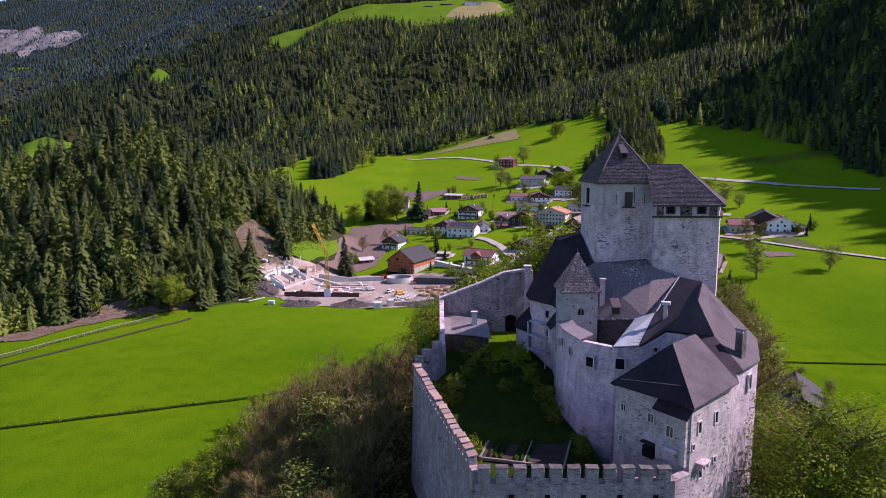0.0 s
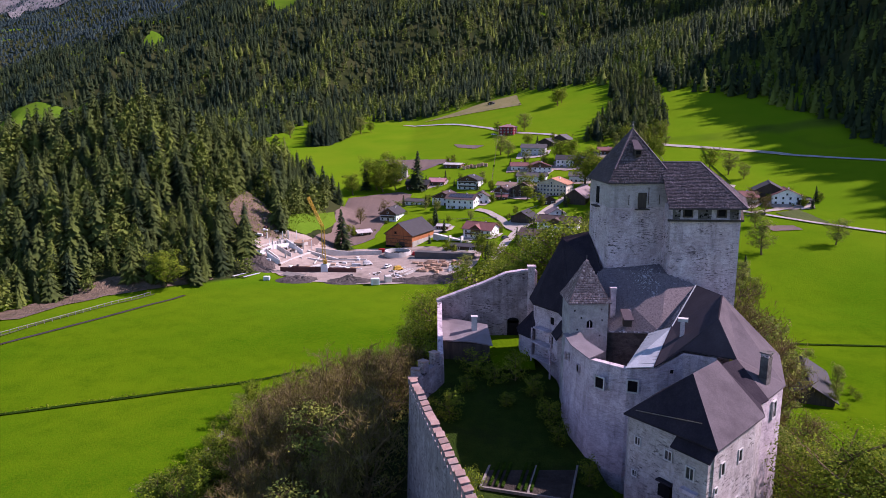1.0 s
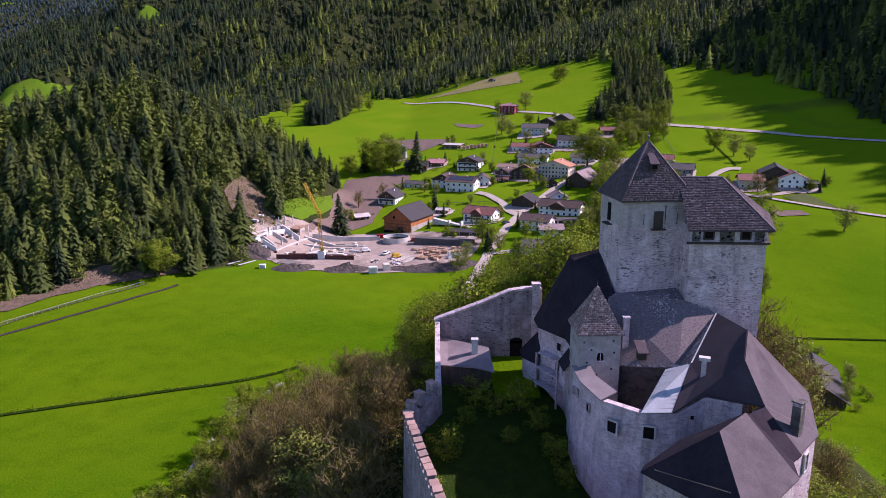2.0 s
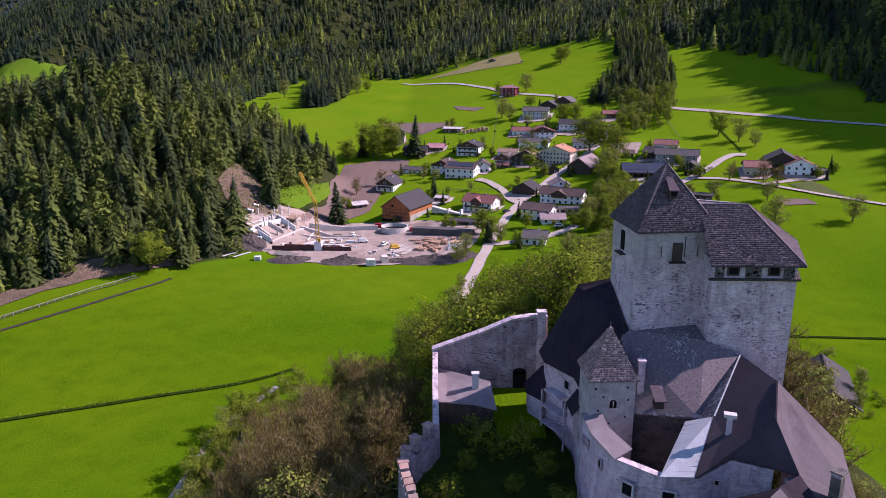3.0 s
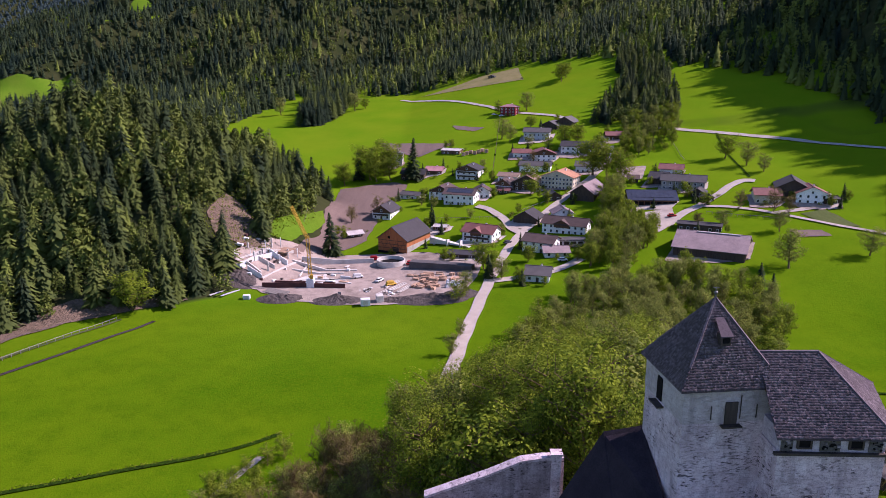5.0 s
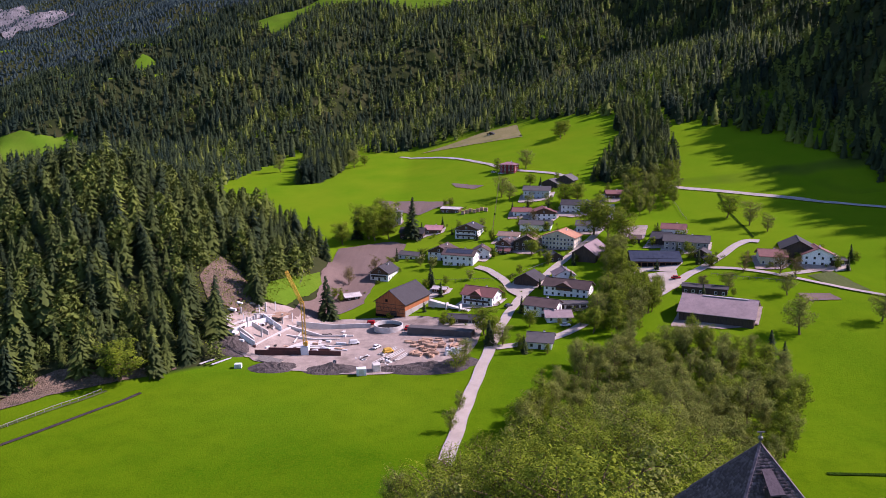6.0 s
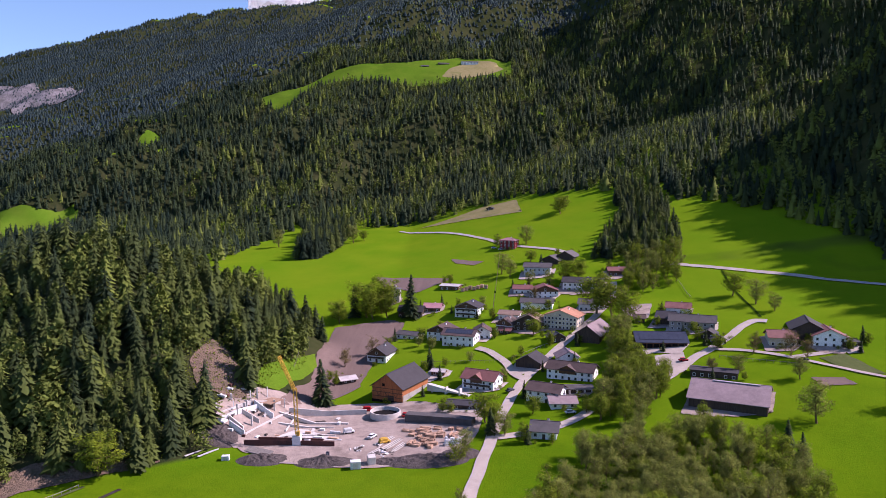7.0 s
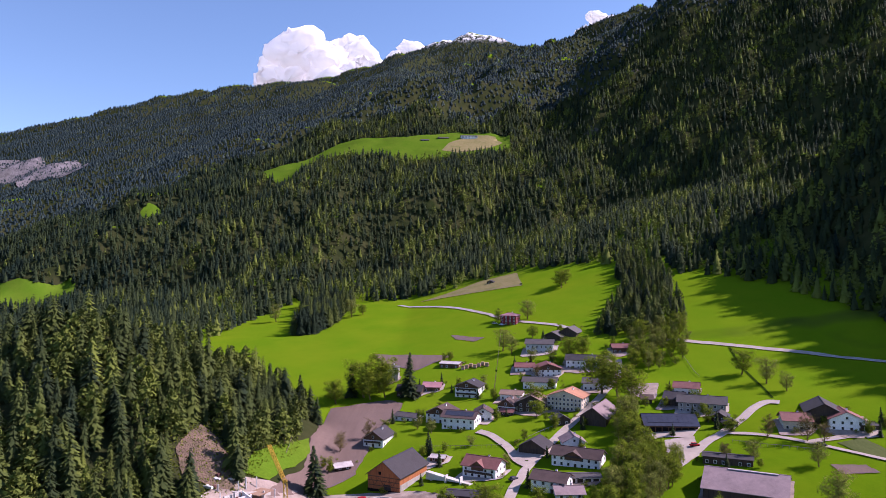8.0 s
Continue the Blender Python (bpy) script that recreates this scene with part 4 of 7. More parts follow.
bm_box(bm, (0.06, 0.06, 0.6), Matrix.Translation((*tm, 53.1)))
part("finial", bm, METAL, turret)
x, y, hd = along(TUR[0], TUR[1], 0.52, 0.0)
bm = bmesh.new()
bm_box(bm, (0.62, 0.1, 0.5), pose(x, y, 46.2, 0, 0, hd + 90))
bmesh.ops.create_cone(bm, cap_ends=True, segments=16, radius1=0.31, radius2=0.31, depth=0.1, matrix=pose(x, y, 46.7, 90, 0, hd + 90))
arch = part("window", bm, DARK, turret, "dark arched window")
block("mullion", (0.07, 0.12, 0.75), pose(x, y - 0.03, 46.2, 0, 0, hd + 90), PLASTER, arch)
block("sill", (0.9, 0.22, 0.12), pose(x, y - 0.05, 46.08, 0, 0, hd + 90), STONE, arch)
for k, z in ((0.12, 48.0), (0.3, 47.2), (0.82, 48.1), (0.85, 46.9), (0.2, 45.9), (0.8, 45.2), (0.45, 44.6)):
    x, y, hd = along(TUR[0], TUR[1], k, 0.0)
    block("putlog_hole", (0.16, 0.05, 0.18), pose(x, y, z, 0, 0, hd + 90), DARK, turret)

# the hall behind the turret
hall = thing("castle_hall", "old stone hall with a steep dark roof and gallery ledges", "castle building")
L, K = (11.75, 90.3), (14.0, 86.4)
solid("wall", [(*L, 45.9), (*K, 46.0), (13.9, 83.0, 46.3), (17.9, 84.2, 47.4), (18.0, 92.6, 46.4), (11.7, 92.2, 45.9)], 33, STONE, hall)
h1, h2 = (14.9, 91.6, 53.8), (18.1, 91.2, 54.6)
for slope in [[(11.35, 90.3, 45.7), (13.7, 86.0, 45.9), (14.9, 87.8, 49.6), h1], [(13.7, 86.0, 45.9), (13.7, 83.0, 46.2), (18.3, 83.4, 50.6), (14.9, 87.8, 49.6)], [(14.9, 87.8, 49.6), (18.3, 83.4, 50.6), h2, h1], [h1, h2, (18.3, 93.4, 46.4), (11.2, 93.0, 45.7)], [(11.2, 93.0, 45.7), (11.35, 90.3, 45.7), h1]]:
    plates("roof_slope", [slope], 0.16, ROOF_DARK_SHADED, hall, "steep dark shingle hip roof")
pier = block("buttress", (0.85, 0.9, 16.0), pose(11.8, 96.2, 33.0), STONE, hall, "tall stone chimney pier")
block("cap", (1.1, 1.1, 0.2), pose(11.8, 96.2, 49.0), STONE, pier)
for z, w in ((37.2, 3.9), (39.2, 3.7), (41.1, 3.5), (43.0, 2.6)):
    x, y, hd = along(L, K, 0.5, 0.55)
    block("gallery_ledge", (w, 1.2, 0.16), pose(x, y, z, 0, 0, hd + 90), PLASTER, hall, "pale gallery ledge")
for k in (0.1, 0.92):
    x, y, hd = along(L, K, k, 0.95)
    block("gallery_post", (0.16, 0.16, 5.6), pose(x, y, 37.3, 0, 0, hd + 90), STONE, hall)
x, y, hd = along(L, K, 0.5, 0.45)
block("parapet", (4.1, 1.2, 2.4), pose(x, y, 34.8, 0, 0, hd + 90), PLASTER, hall, "whitewashed parapet")
for k, z in ((0.72, 44.3), (0.7, 41.9)):
    x, y, hd = along(L, K, k, 0.0)
    window(hall, x, y, z, hd, 0.7, 0.9, STONE, DARK, False)
annex = solid("annex", [(10.0, 91.6, 41.6), (11.2, 90.2, 41.4), (11.9, 91.2, 43.4), (11.6, 92.4, 43.4), (10.0, 93.2, 41.7)], 35, PLASTER, hall, "lean-to annex")
plates("annex_roof", [[(9.7, 91.4, 41.6), (11.1, 89.9, 41.4), (12.1, 91.0, 43.9), (11.7, 93.2, 44.0), (9.7, 93.4, 41.7)]], 0.12, ROOF_DARK_SHADED, hall, "dark lean-to roof")
oriel = solid("oriel", [(13.0, 84.6, 43.7), (13.2, 82.6, 43.6), (14.1, 82.6, 44.6), (14.0, 84.8, 44.6)], 41.4, PLASTER, hall, "small plastered oriel")
plates("oriel_roof", [[(12.8, 84.8, 43.7), (13.0, 82.3, 43.6), (14.2, 82.3, 45.4), (14.1, 85.0, 45.4)]], 0.1, ROOF_DARK_SHADED, oriel)
window(hall, 13.1, 83.5, 42.9, 186, 0.3, 0.35, PLASTER, DARK, False)

# the ring wall and the south wing with its plain dark roofs
wing = thing("castle_south_wing", "curved stone wing with smooth dark roofs around the yard", "castle building")
ringfoot = 31.0
wall_run("ring_wall", [(13.9, 80.0, 45.2), (14.1, 76.2, 44.9), (15.1, 72.7, 44.9), (17.9, 70.2, 44.9), (20.4, 69.7, 45.2), (22.9, 69.95, 46.6), (25.6, 68.6, 46.6)], 0.7, ringfoot, PLASTER, wing, 0.045, "weathered grey plastered ring wall")
wall_run("east_wall", [(26.4, 67.8, 46.4), (27.9, 64.6, 44.3), (30.9, 67.5, 44.3), (34.1, 75.3, 44.3), (33.4, 81.0, 45.0)], 0.9, 26.0, PLASTER, wing)
south_roof = plates("roof", [[P1, tinTR, tinBR, e1, P3, P2]], 0.14, ROOF_SHEET_SHADED, wing, "smooth roof slope with its shade put into the colour")
plates("roof_end", [[P3, e1, e2]], 0.14, ROOF_SHEET_SHADED, wing, "hipped roof end in the shaded felt colour")
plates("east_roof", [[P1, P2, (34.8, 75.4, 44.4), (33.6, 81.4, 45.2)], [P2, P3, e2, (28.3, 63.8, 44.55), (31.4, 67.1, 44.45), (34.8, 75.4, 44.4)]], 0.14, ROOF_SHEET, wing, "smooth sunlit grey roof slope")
plates("valley_roof", [[e2, (24.2, 65.4, 46.9), (27.0, 62.6, 44.5), (28.3, 63.7, 44.5)]], 0.12, ROOF_DARK_SHADED, wing, "valley roof with its shade put into the colour")
tin = plates("tin_roof", [[tinBL, tinBR, tinTR, tinTL]], 0.08, TIN, wing, "bright corrugated sheet metal roof")
for k in range(1, 12):  # the standing seams
    a = Vector(tinBL).lerp(Vector(tinTL), k / 12)
    b = Vector(tinBR).lerp(Vector(tinTR), k / 12)
    bm = bmesh.new()
    bm_box(bm, (0.05, 0.05, (b - a).length), Matrix.Translation(a + Vector((0, 0, 0.02))) @ (b - a).to_track_quat("Z", "Y").to_matrix().to_4x4())
    part("seam", bm, TIN, tin)
for p, q in ((P1, tinTR), (P2, P3), (tinTR, tinBR)):
    bm, p, q = bmesh.new(), Vector(p), Vector(q)
    bm_box(bm, (0.12, 0.1, (q - p).length), Matrix.Translation(p) @ (q - p).to_track_quat("Z", "Y").to_matrix().to_4x4())
    part("flashing", bm, TIN if 50.2 < p.z < 50.5 else ROOF_DARK_SHADED, wing, "metal verge flashing" if 50.2 < p.z < 50.5 else "")
plates("porch_roof", [[(13.2, 79.5, 45.4), (13.4, 76.0, 45.28), (14.5, 72.2, 45.15), (16.2, 73.2, 45.5), (15.0, 76.5, 45.65), (14.9, 78.7, 45.8)]], 0.1, ROOF_PALE, wing, "narrow lean-to roof strip")
vent = block("chimney", (0.42, 0.42, 2.3), pose(23.4, 72.0, 46.8, 0, 0, -20), PLASTER, wing, "slim plastered chimney with a boxed lid")
block("lid", (0.95, 0.6, 0.3), pose(23.4, 72.0, 49.0, 0, 0, -20), PLASTER_PALE, vent)
tall = block("chimney", (0.8, 0.7, 3.0), pose(28.9, 66.0, 44.6, 0, 0, 40), STONE_DARK, wing, "tall grey chimney")
for s in (-0.3, 0.3):
    block("stub", (0.2, 0.7, 0.35), pose(28.9, 66.0, 47.55, 0, 0, 40) @ Matrix.Translation((s, 0, 0)), STONE, tall)
block("lid", (1.0, 0.9, 0.12), pose(28.9, 66.0, 47.88, 0, 0, 40), STONE_DARK, tall)
for (x, y, z, hd, w, h) in ((15.45, 71.25, 43.0, 222, 0.9, 1.05), (18.2, 69.6, 43.3, 250, 0.9, 1.1)):
    window(wing, x, y, z, hd, w, h, PLASTER_PALE, DARK, False)
for (x, y, z, hd) in ((13.5, 77.6, 43.4, 180), (14.0, 74.7, 43.2, 195), (13.45, 79.0, 43.0, 180)):
    window(wing, x, y, z, hd, 0.4, 0.7, PLASTER, DARK, False)
window(wing, 29.95, 65.95, 42.6, -44, 0.7, 1.5, PLASTER_PALE, DARK, True)
window(wing, 21.7, 69.3, 44.9, 262, 0.3, 0.4, STONE, DARK, False)
# the floor is dark stone too: the yard's shade is in its colour
block("yard_floor", (6.4, 6.4, 0.4), pose(18.9, 75.8, 37.6), STONE_DARK, wing, "inner yard paving with shade put into its colour")

# the gatehouse
gate = thing("castle_gatehouse", "gatehouse with old plaster, hipped dark roof and small windows", "gatehouse")
A, B, C, D = (16.1, 62.6), (20.75, 55.85), (26.0, 60.75), (28.0, 63.9)
solid("wall", [(*A, 43.6), (*B, 43.9), (*C, 44.3), (*D, 44.3), (26, 68, 44.3), (20, 68.4, 42.6), (17.0, 66.4, 42.0)], 24, PLASTER_WARM, gate)
G1, G2 = (20.7, 61.3, 47.8), (23.7, 63.9, 48.0)
# the western slope carries its shade in a darker roofing than the southern
plates("roof_west", [[(15.6, 62.8, 43.65), (18.6, 58.4, 43.85), (20.75, 55.35, 43.95), G1], [(15.6, 62.8, 43.65), G1, (20.0, 67.4, 43.7), (16.9, 66.0, 42.3)]], 0.14, ROOF_DARK_SHADED, gate, "western roof slope with shade put into the colour")
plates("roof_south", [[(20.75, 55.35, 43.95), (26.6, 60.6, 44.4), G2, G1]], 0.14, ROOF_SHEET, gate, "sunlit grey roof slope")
plates("roof_east", [[(26.6, 60.6, 44.4), (27.4, 63.4, 44.5), (25.5, 66.4, 46.4), G2], [G2, (25.5, 66.4, 46.4), (22, 67.8, 44.4), G1], [G1, (22, 67.8, 44.4), (20.0, 67.4, 43.7)]], 0.14, ROOF_DARK_SHADED, gate, "dark roof slope")
bm, p, q = bmesh.new(), Vector((16.4, 62.0, 44.25)), Vector((20.2, 57.4, 45.2))
bm_box(bm, (0.06, 0.06, (q - p).length), Matrix.Translation(p) @ (q - p).to_track_quat("Z", "Y").to_matrix().to_4x4())
part("snow_guard", bm, METAL, gate, "thin metal snow guard rail")
bay = solid("bay", [along(A, B, 0.62, -0.2)[:2] + (43.2,), along(A, B, 0.62, 0.55)[:2] + (42.9,), along(A, B, 0.985, 0.55)[:2] + (42.9,), along(A, B, 0.985, -0.2)[:2] + (43.2,)], 38.6, PLASTER_WARM, gate, "plastered projecting bay")
plates("bay_roof", [[along(A, B, 0.58, 0.0)[:2] + (43.65,), along(A, B, 0.58, 0.8)[:2] + (42.9,), along(A, B, 1.02, 0.8)[:2] + (42.9,), along(A, B, 1.02, 0.0)[:2] + (43.65,)]], 0.1, ROOF_DARK_SHADED, bay)
for k, z, w, h, out in ((0.12, 41.6, 0.5, 0.65, 0.0), (0.5, 41.6, 0.6, 0.75, 0.0), (0.8, 41.3, 0.65, 0.95, 0.55), (0.1, 38.6, 0.4, 0.5, 0.0)):
    x, y, hd = along(A, B, k, out)
    window(gate, x, y, z, hd, w, h, PLASTER_PALE, PANE, True)
x, y, hd = along(A, B, 0.5, 0.15)
bm = bmesh.new()
bm_box(bm, (1.15, 0.4, 0.9), pose(x, y, 38.0, 0, 0, hd + 90))
bmesh.ops.create_cone(bm, cap_ends=True, segments=16, radius1=0.57, radius2=0.57, depth=0.4, matrix=pose(x, y, 38.9, 0, 0, hd + 90) @ pose(0, 0, 0, 90) @ Matrix.Diagonal((1, 0.5, 1, 1)))
box_oriel = part("arched_oriel", bm, DARK, gate, "dark arched oriel opening")
block("hood", (1.5, 0.7, 0.14), pose(x, y, 39.25, 0, 0, hd + 90), ROOF_DARK_SHADED, box_oriel)
x, y, hd = along(A, B, 0.82, 0.75)
block("balcony", (1.5, 0.5, 0.3), pose(x, y, 39.7, 0, 0, hd + 90), PLASTER, gate, "small stone balcony corbel")
for k, z, w, h in ((0.2, 41.7, 0.5, 1.0), (0.62, 41.8, 0.5, 1.0), (0.07, 40.2, 0.35, 0.5), (0.62, 37.9, 0.4, 0.45), (0.27, 37.4, 0.5, 0.8), (-0.02, 36.0, 0.3, 0.45)):
    x, y, hd = along(B, C, k, 0.0)
    window(gate, x, y, z, hd, w, h, PLASTER_PALE, DARK, False)
x, y, hd = along(B, C, 0.25, 0.35)
hood = block("door_hood", (1.5, 0.7, 0.16), pose(x, y, 38.5, 0, 0, hd + 90), STONE, gate, "stone corbelled hood")
for s in (-0.6, 0.0, 0.6):
    block("corbel", (0.2, 0.6, 0.5), pose(x, y, 38.0, 0, 0, hd + 90) @ Matrix.Translation((s, 0.05, 0)), STONE, hood)

# the curtain walls with their battlements
def hill_foot(x, y):
    return min(ground_z(x, y) - 2.0, 33.0)


front = thing("front_curtain_wall", "crenellated rubble curtain wall along the front of the castle", "castle wall")
wall_run("wall", [(2.6, 54.3, 38.05), (10.5, 54.2, 38.05), (18.9, 54.4, 38.3), (20.4, 55.6, 38.3)], 0.9, hill_foot, STONE_OLD_SHADED, front, 0.05)
for k in range(11):
    x = 3.35 + 1.475 * k
    m = block("merlon", (1.0, 0.75, 1.3 if k < 9 else 1.1), pose(x, 54.25, 38.05 if k < 9 else 38.2, 0, 0, random.uniform(-2, 2)), STONE_OLD_SHADED, front, "", 0.05)
    block("coping", (1.06, 0.82, 0.07), pose(x, 54.25, (39.35 if k < 9 else 39.3), random.uniform(-3, 3), random.uniform(-3, 3), random.uniform(-2, 2)), STONE_DARK, m)
for k in range(10):
    x = 4.1 + 1.475 * k
    block("gap_tiles", (0.5, 0.85, 0.1), pose(x, 54.2, 38.05, 10, 0, 0), ROOF_RED, front)
    if k % 2:
        block("arrow_slit", (0.42, 0.06, 0.5), pose(x, 53.72, 36.7), DARK, front)
left = thing("west_curtain_wall", "long rubble curtain wall capped with red tiles", "castle wall")
wall_run("wall", [(2.8, 54.5, 38.9), (-0.2, 67.3, 39.0), (-3.1, 80.1, 39.1), (-2.7, 82.4, 39.2), (-1.0, 84.2, 40.0), (0.0, 85.8, 40.6)], 0.8, hill_foot, STONE_OLD_SHADED, left, 0.05)
for k in range(21):  # low worn merlons, each under its own tiles
    x, y, h = 2.55 - 5.65 * (k + 0.5) / 21, 55.2 + 24.8 * (k + 0.5) / 21, random.uniform(0.75, 1.05)
    m = block("merlon", (0.72, 0.74, h), pose(x, y, 38.9 + 0.005 * k, 0, 0, 12.8 + random.uniform(-3, 3)), STONE_OLD_SHADED, left, "", 0.04)
    block("cap_tile", (0.84, 0.84, 0.1), pose(x, y, 38.9 + 0.005 * k + h, random.uniform(2, 10), random.uniform(-8, -2), 12.8 + random.uniform(-5, 5)), TILE, m, "red clay tile cap", 0.02)
    block("sill_tile", (0.7, 0.46, 0.06), pose(x + 0.13, y - 0.59, 38.9, random.uniform(0, 6), random.uniform(-6, 6), 12.8), TILE, left)
for (x, y, z, h, turn) in ((-3.1, 80.6, 39.1, 0.7, 10), (-2.85, 82.0, 39.2, 1.1, -10), (-2.0, 83.2, 39.5, 1.3, -45), (-0.75, 84.6, 40.0, 1.35, -45)):
    m = block("merlon", (1.0, 0.8, h), pose(x, y, z, 0, 0, turn), STONE_OLD_SHADED, left, "", 0.05)
    block("coping", (1.1, 0.9, 0.1), pose(x, y, z + h, 0, 0, turn), TILE, m)
back = thing("rear_curtain_wall", "stained pale rubble wall closing the castle court", "castle wall")
wall_run("wall", [(0.0, 85.4, 40.9), (-0.15, 90.5, 42.6), (-0.2, 96.6, 44.4)], 0.6, hill_foot, STONE, back, 0.0)
wall_run("gate_wall", [(-0.5, 96.8, 44.3), (5.4, 96.8, 46.6), (8.5, 96.8, 48.0), (10.4, 96.8, 48.3), (12.6, 96.8, 48.4)], 0.7, hill_foot, STONE_OLD_SHADED, back, 0.0)
wall_run("coping", [(-0.6, 96.7, 44.5), (5.4, 96.7, 46.8), (8.5, 96.7, 48.2), (10.4, 96.7, 48.5), (12.4, 96.7, 48.6)], 1.05, lambda x, y: np.interp(x, (-0.6, 5.4, 8.5, 10.4, 12.4), (44.25, 46.55, 47.95, 48.25, 48.35)), STONE, back, 0.0, "grey stone coping")
bm = bmesh.new()
bm_box(bm, (1.5, 0.16, 2.1), pose(9.55, 96.42, 39.6))
bmesh.ops.create_cone(bm, cap_ends=True, segments=18, radius1=0.75, radius2=0.75, depth=0.16, matrix=pose(9.55, 96.42, 41.7, 90) @ Matrix.Diagonal((1, 0.5, 1, 1)))
part("gateway", bm, DARK, back, "dark arched gateway")

shed = thing("court_shed", "dark timber shed with a pale sheet roof and chimney", "shed")
solid("wall", [(0.3, 90.3, 40.7), (6.0, 89.4, 40.6), (5.6, 92.6, 42.1), (0.3, 95.8, 41.9)], 34, WOOD_DARK, shed, "dark board wall")
plates("roof", [[(0.15, 90.3, 41.0), (3.9, 89.7, 41.0), (6.35, 88.95, 40.75), (5.85, 92.3, 42.4), (0.1, 96.4, 42.2)]], 0.14, ROOF_PALE, shed, "pale grey sheet roof")
sc = block("chimney", (0.7, 0.6, 2.6), pose(4.2, 91.9, 40.9), PLASTER_PALE, shed, "whitish chimney")
block("cap", (0.85, 0.75, 0.14), pose(4.2, 91.9, 43.5), PLASTER_PALE, sc)

# the court inside the walls
bm = bmesh.new()
rows = []
for y0, x0, x1, z in ((54.8, 2.6, 19, 33.6), (62, 0.9, 16.6, 33.7), (70, -0.9, 15.6, 34.2), (80, -3.0, 14.4, 35.8), (86, 0.2, 13.8, 37.4), (90, 0.1, 12.0, 38.5), (96.5, 0, 13.0, 39.3)):
    rows.append([bm.verts.new((x0 + (x1 - x0) * k / 10, y0, z + 0.25 * noise.noise((k, y0, 0)))) for k in range(11)])
for r, s in zip(rows, rows[1:]):
    for k in range(10):
        bm.faces.new((r[k], r[k + 1], s[k + 1], s[k]))
court = tagged(part("court_lawn", bm, SHADED_GRASS), "court grass with the castle's shade put into its colour", "lawn", kind="structure")
# sunlit end of the same lawn, laid as a patch in the brighter grass
bm = bmesh.new()
rows = [[bm.verts.new((x0 + (x1 - x0) * k / 6, y0, z + 0.2 + 0.15 * noise.noise((k * 0.7, y0, 3)))) for k in range(7)] for y0, x0, x1, z in ((87.6, 6.6, 11.5, 37.95), (90, 6.2, 11.6, 38.6), (93, 1.5, 12, 39.0), (96.4, 0.4, 12.5, 39.4))]
for r, s in zip(rows, rows[1:]):
    for k in range(6):
        bm.faces.new((r[k], r[k + 1], s[k + 1], s[k]))
tagged(part("sunlit_lawn", bm, MEADOW), "lawn before the rear gateway, painted brighter where sun falls", "lawn", kind="structure")
bed = thing("garden_bed", "dark tilled garden beds edged with timber", "garden bed")
block("soil", (8.4, 7.6, 0.16), pose(8.8, 69.6, 34.1, 0, 0, -16), SOIL, bed)
for (u, v, l, turn) in ((0, 3.8, 8.6, -16), (0, -3.8, 8.6, -16), (-4.2, 0, 7.6, 74), (4.2, 0, 7.6, 74), (0.3, 0, 7.4, 74)):
    block("edging_board", (l, 0.2, 0.28), pose(8.8 + 0.961 * u + 0.276 * v, 69.6 - 0.276 * u + 0.961 * v, 34.1, 0, 0, turn), WOOD_GREY, bed)
for k in range(6):
    block("plant_row", (0.3, 6.6, 0.22), pose(8.8, 69.6, 34.24, 0, 0, -16) @ Matrix.Translation((-3.4 + 0.6 * k + (0.9 if k > 2 else 0), 0, 0)), HEDGE, bed, "", 0.06)

# ---------------------------------------------------------------- fields, roads and paths
def drape(name, outline, mat, lift, label, category, step=3.0):
    """A patch of other ground inside an outline of x, y, lying on the land."""
    px, py = np.array([p[0] for p in outline]), np.array([p[1] for p in outline])
    xs, ys = np.arange(px.min(), px.max() + step, step), np.arange(py.min(), py.max() + step, step)
    X, Y = np.meshgrid(xs, ys)
    inside, j = np.zeros(X.shape, bool), len(px) - 1
    for i in range(len(px)):
        hit = ((py[i] > Y) != (py[j] > Y)) & (X < (px[j] - px[i]) * (Y - py[i]) / (py[j] - py[i] + 1e-9) + px[i])
        inside, j = inside ^ hit, i
    idx = -np.ones(X.shape, int)
    cells = inside[:-1, :-1] | inside[1:, 1:] | inside[:-1, 1:] | inside[1:, :-1]
    used = np.zeros(X.shape, bool)
    for a, b in ((0, 0), (0, 1), (1, 0), (1, 1)):
        used[a : a + cells.shape[0], b : b + cells.shape[1]] |= cells
    idx[used] = np.arange(used.sum())
    x = X[used] + rng.uniform(-0.2, 0.2, used.sum()) * step
    y = Y[used] + rng.uniform(-0.2, 0.2, used.sum()) * step
    best, bx, by = np.full(len(x), 1e9), x.copy(), y.copy()
    for i in range(len(px)):  # corners outside are drawn back to the outline
        dx, dy = px[i] - px[i - 1], py[i] - py[i - 1]
        k = np.clip(((x - px[i - 1]) * dx + (y - py[i - 1]) * dy) / (dx * dx + dy * dy), 0, 1)
        d = np.hypot(x - px[i - 1] - k * dx, y - py[i - 1] - k * dy)
        nearer = d < best
        best, bx, by = np.where(nearer, d, best), np.where(nearer, px[i - 1] + k * dx, bx), np.where(nearer, py[i - 1] + k * dy, by)
    wob = 0.25 * step * waves(x, y, 4 * step, 2)
    x, y = np.where(inside[used], x, bx + wob), np.where(inside[used], y, by + wob)
    r, c = np.nonzero(cells)
    faces = np.stack([idx[r, c], idx[r, c + 1], idx[r + 1, c + 1], idx[r + 1, c]], -1)
    ob = new(name, mesh_from(name, np.stack([x, y, np.maximum(ground_height(x, y), sheet_height(x, y)) + lift], -1), faces, mat))
    return tagged(ob, label, category, kind="structure")


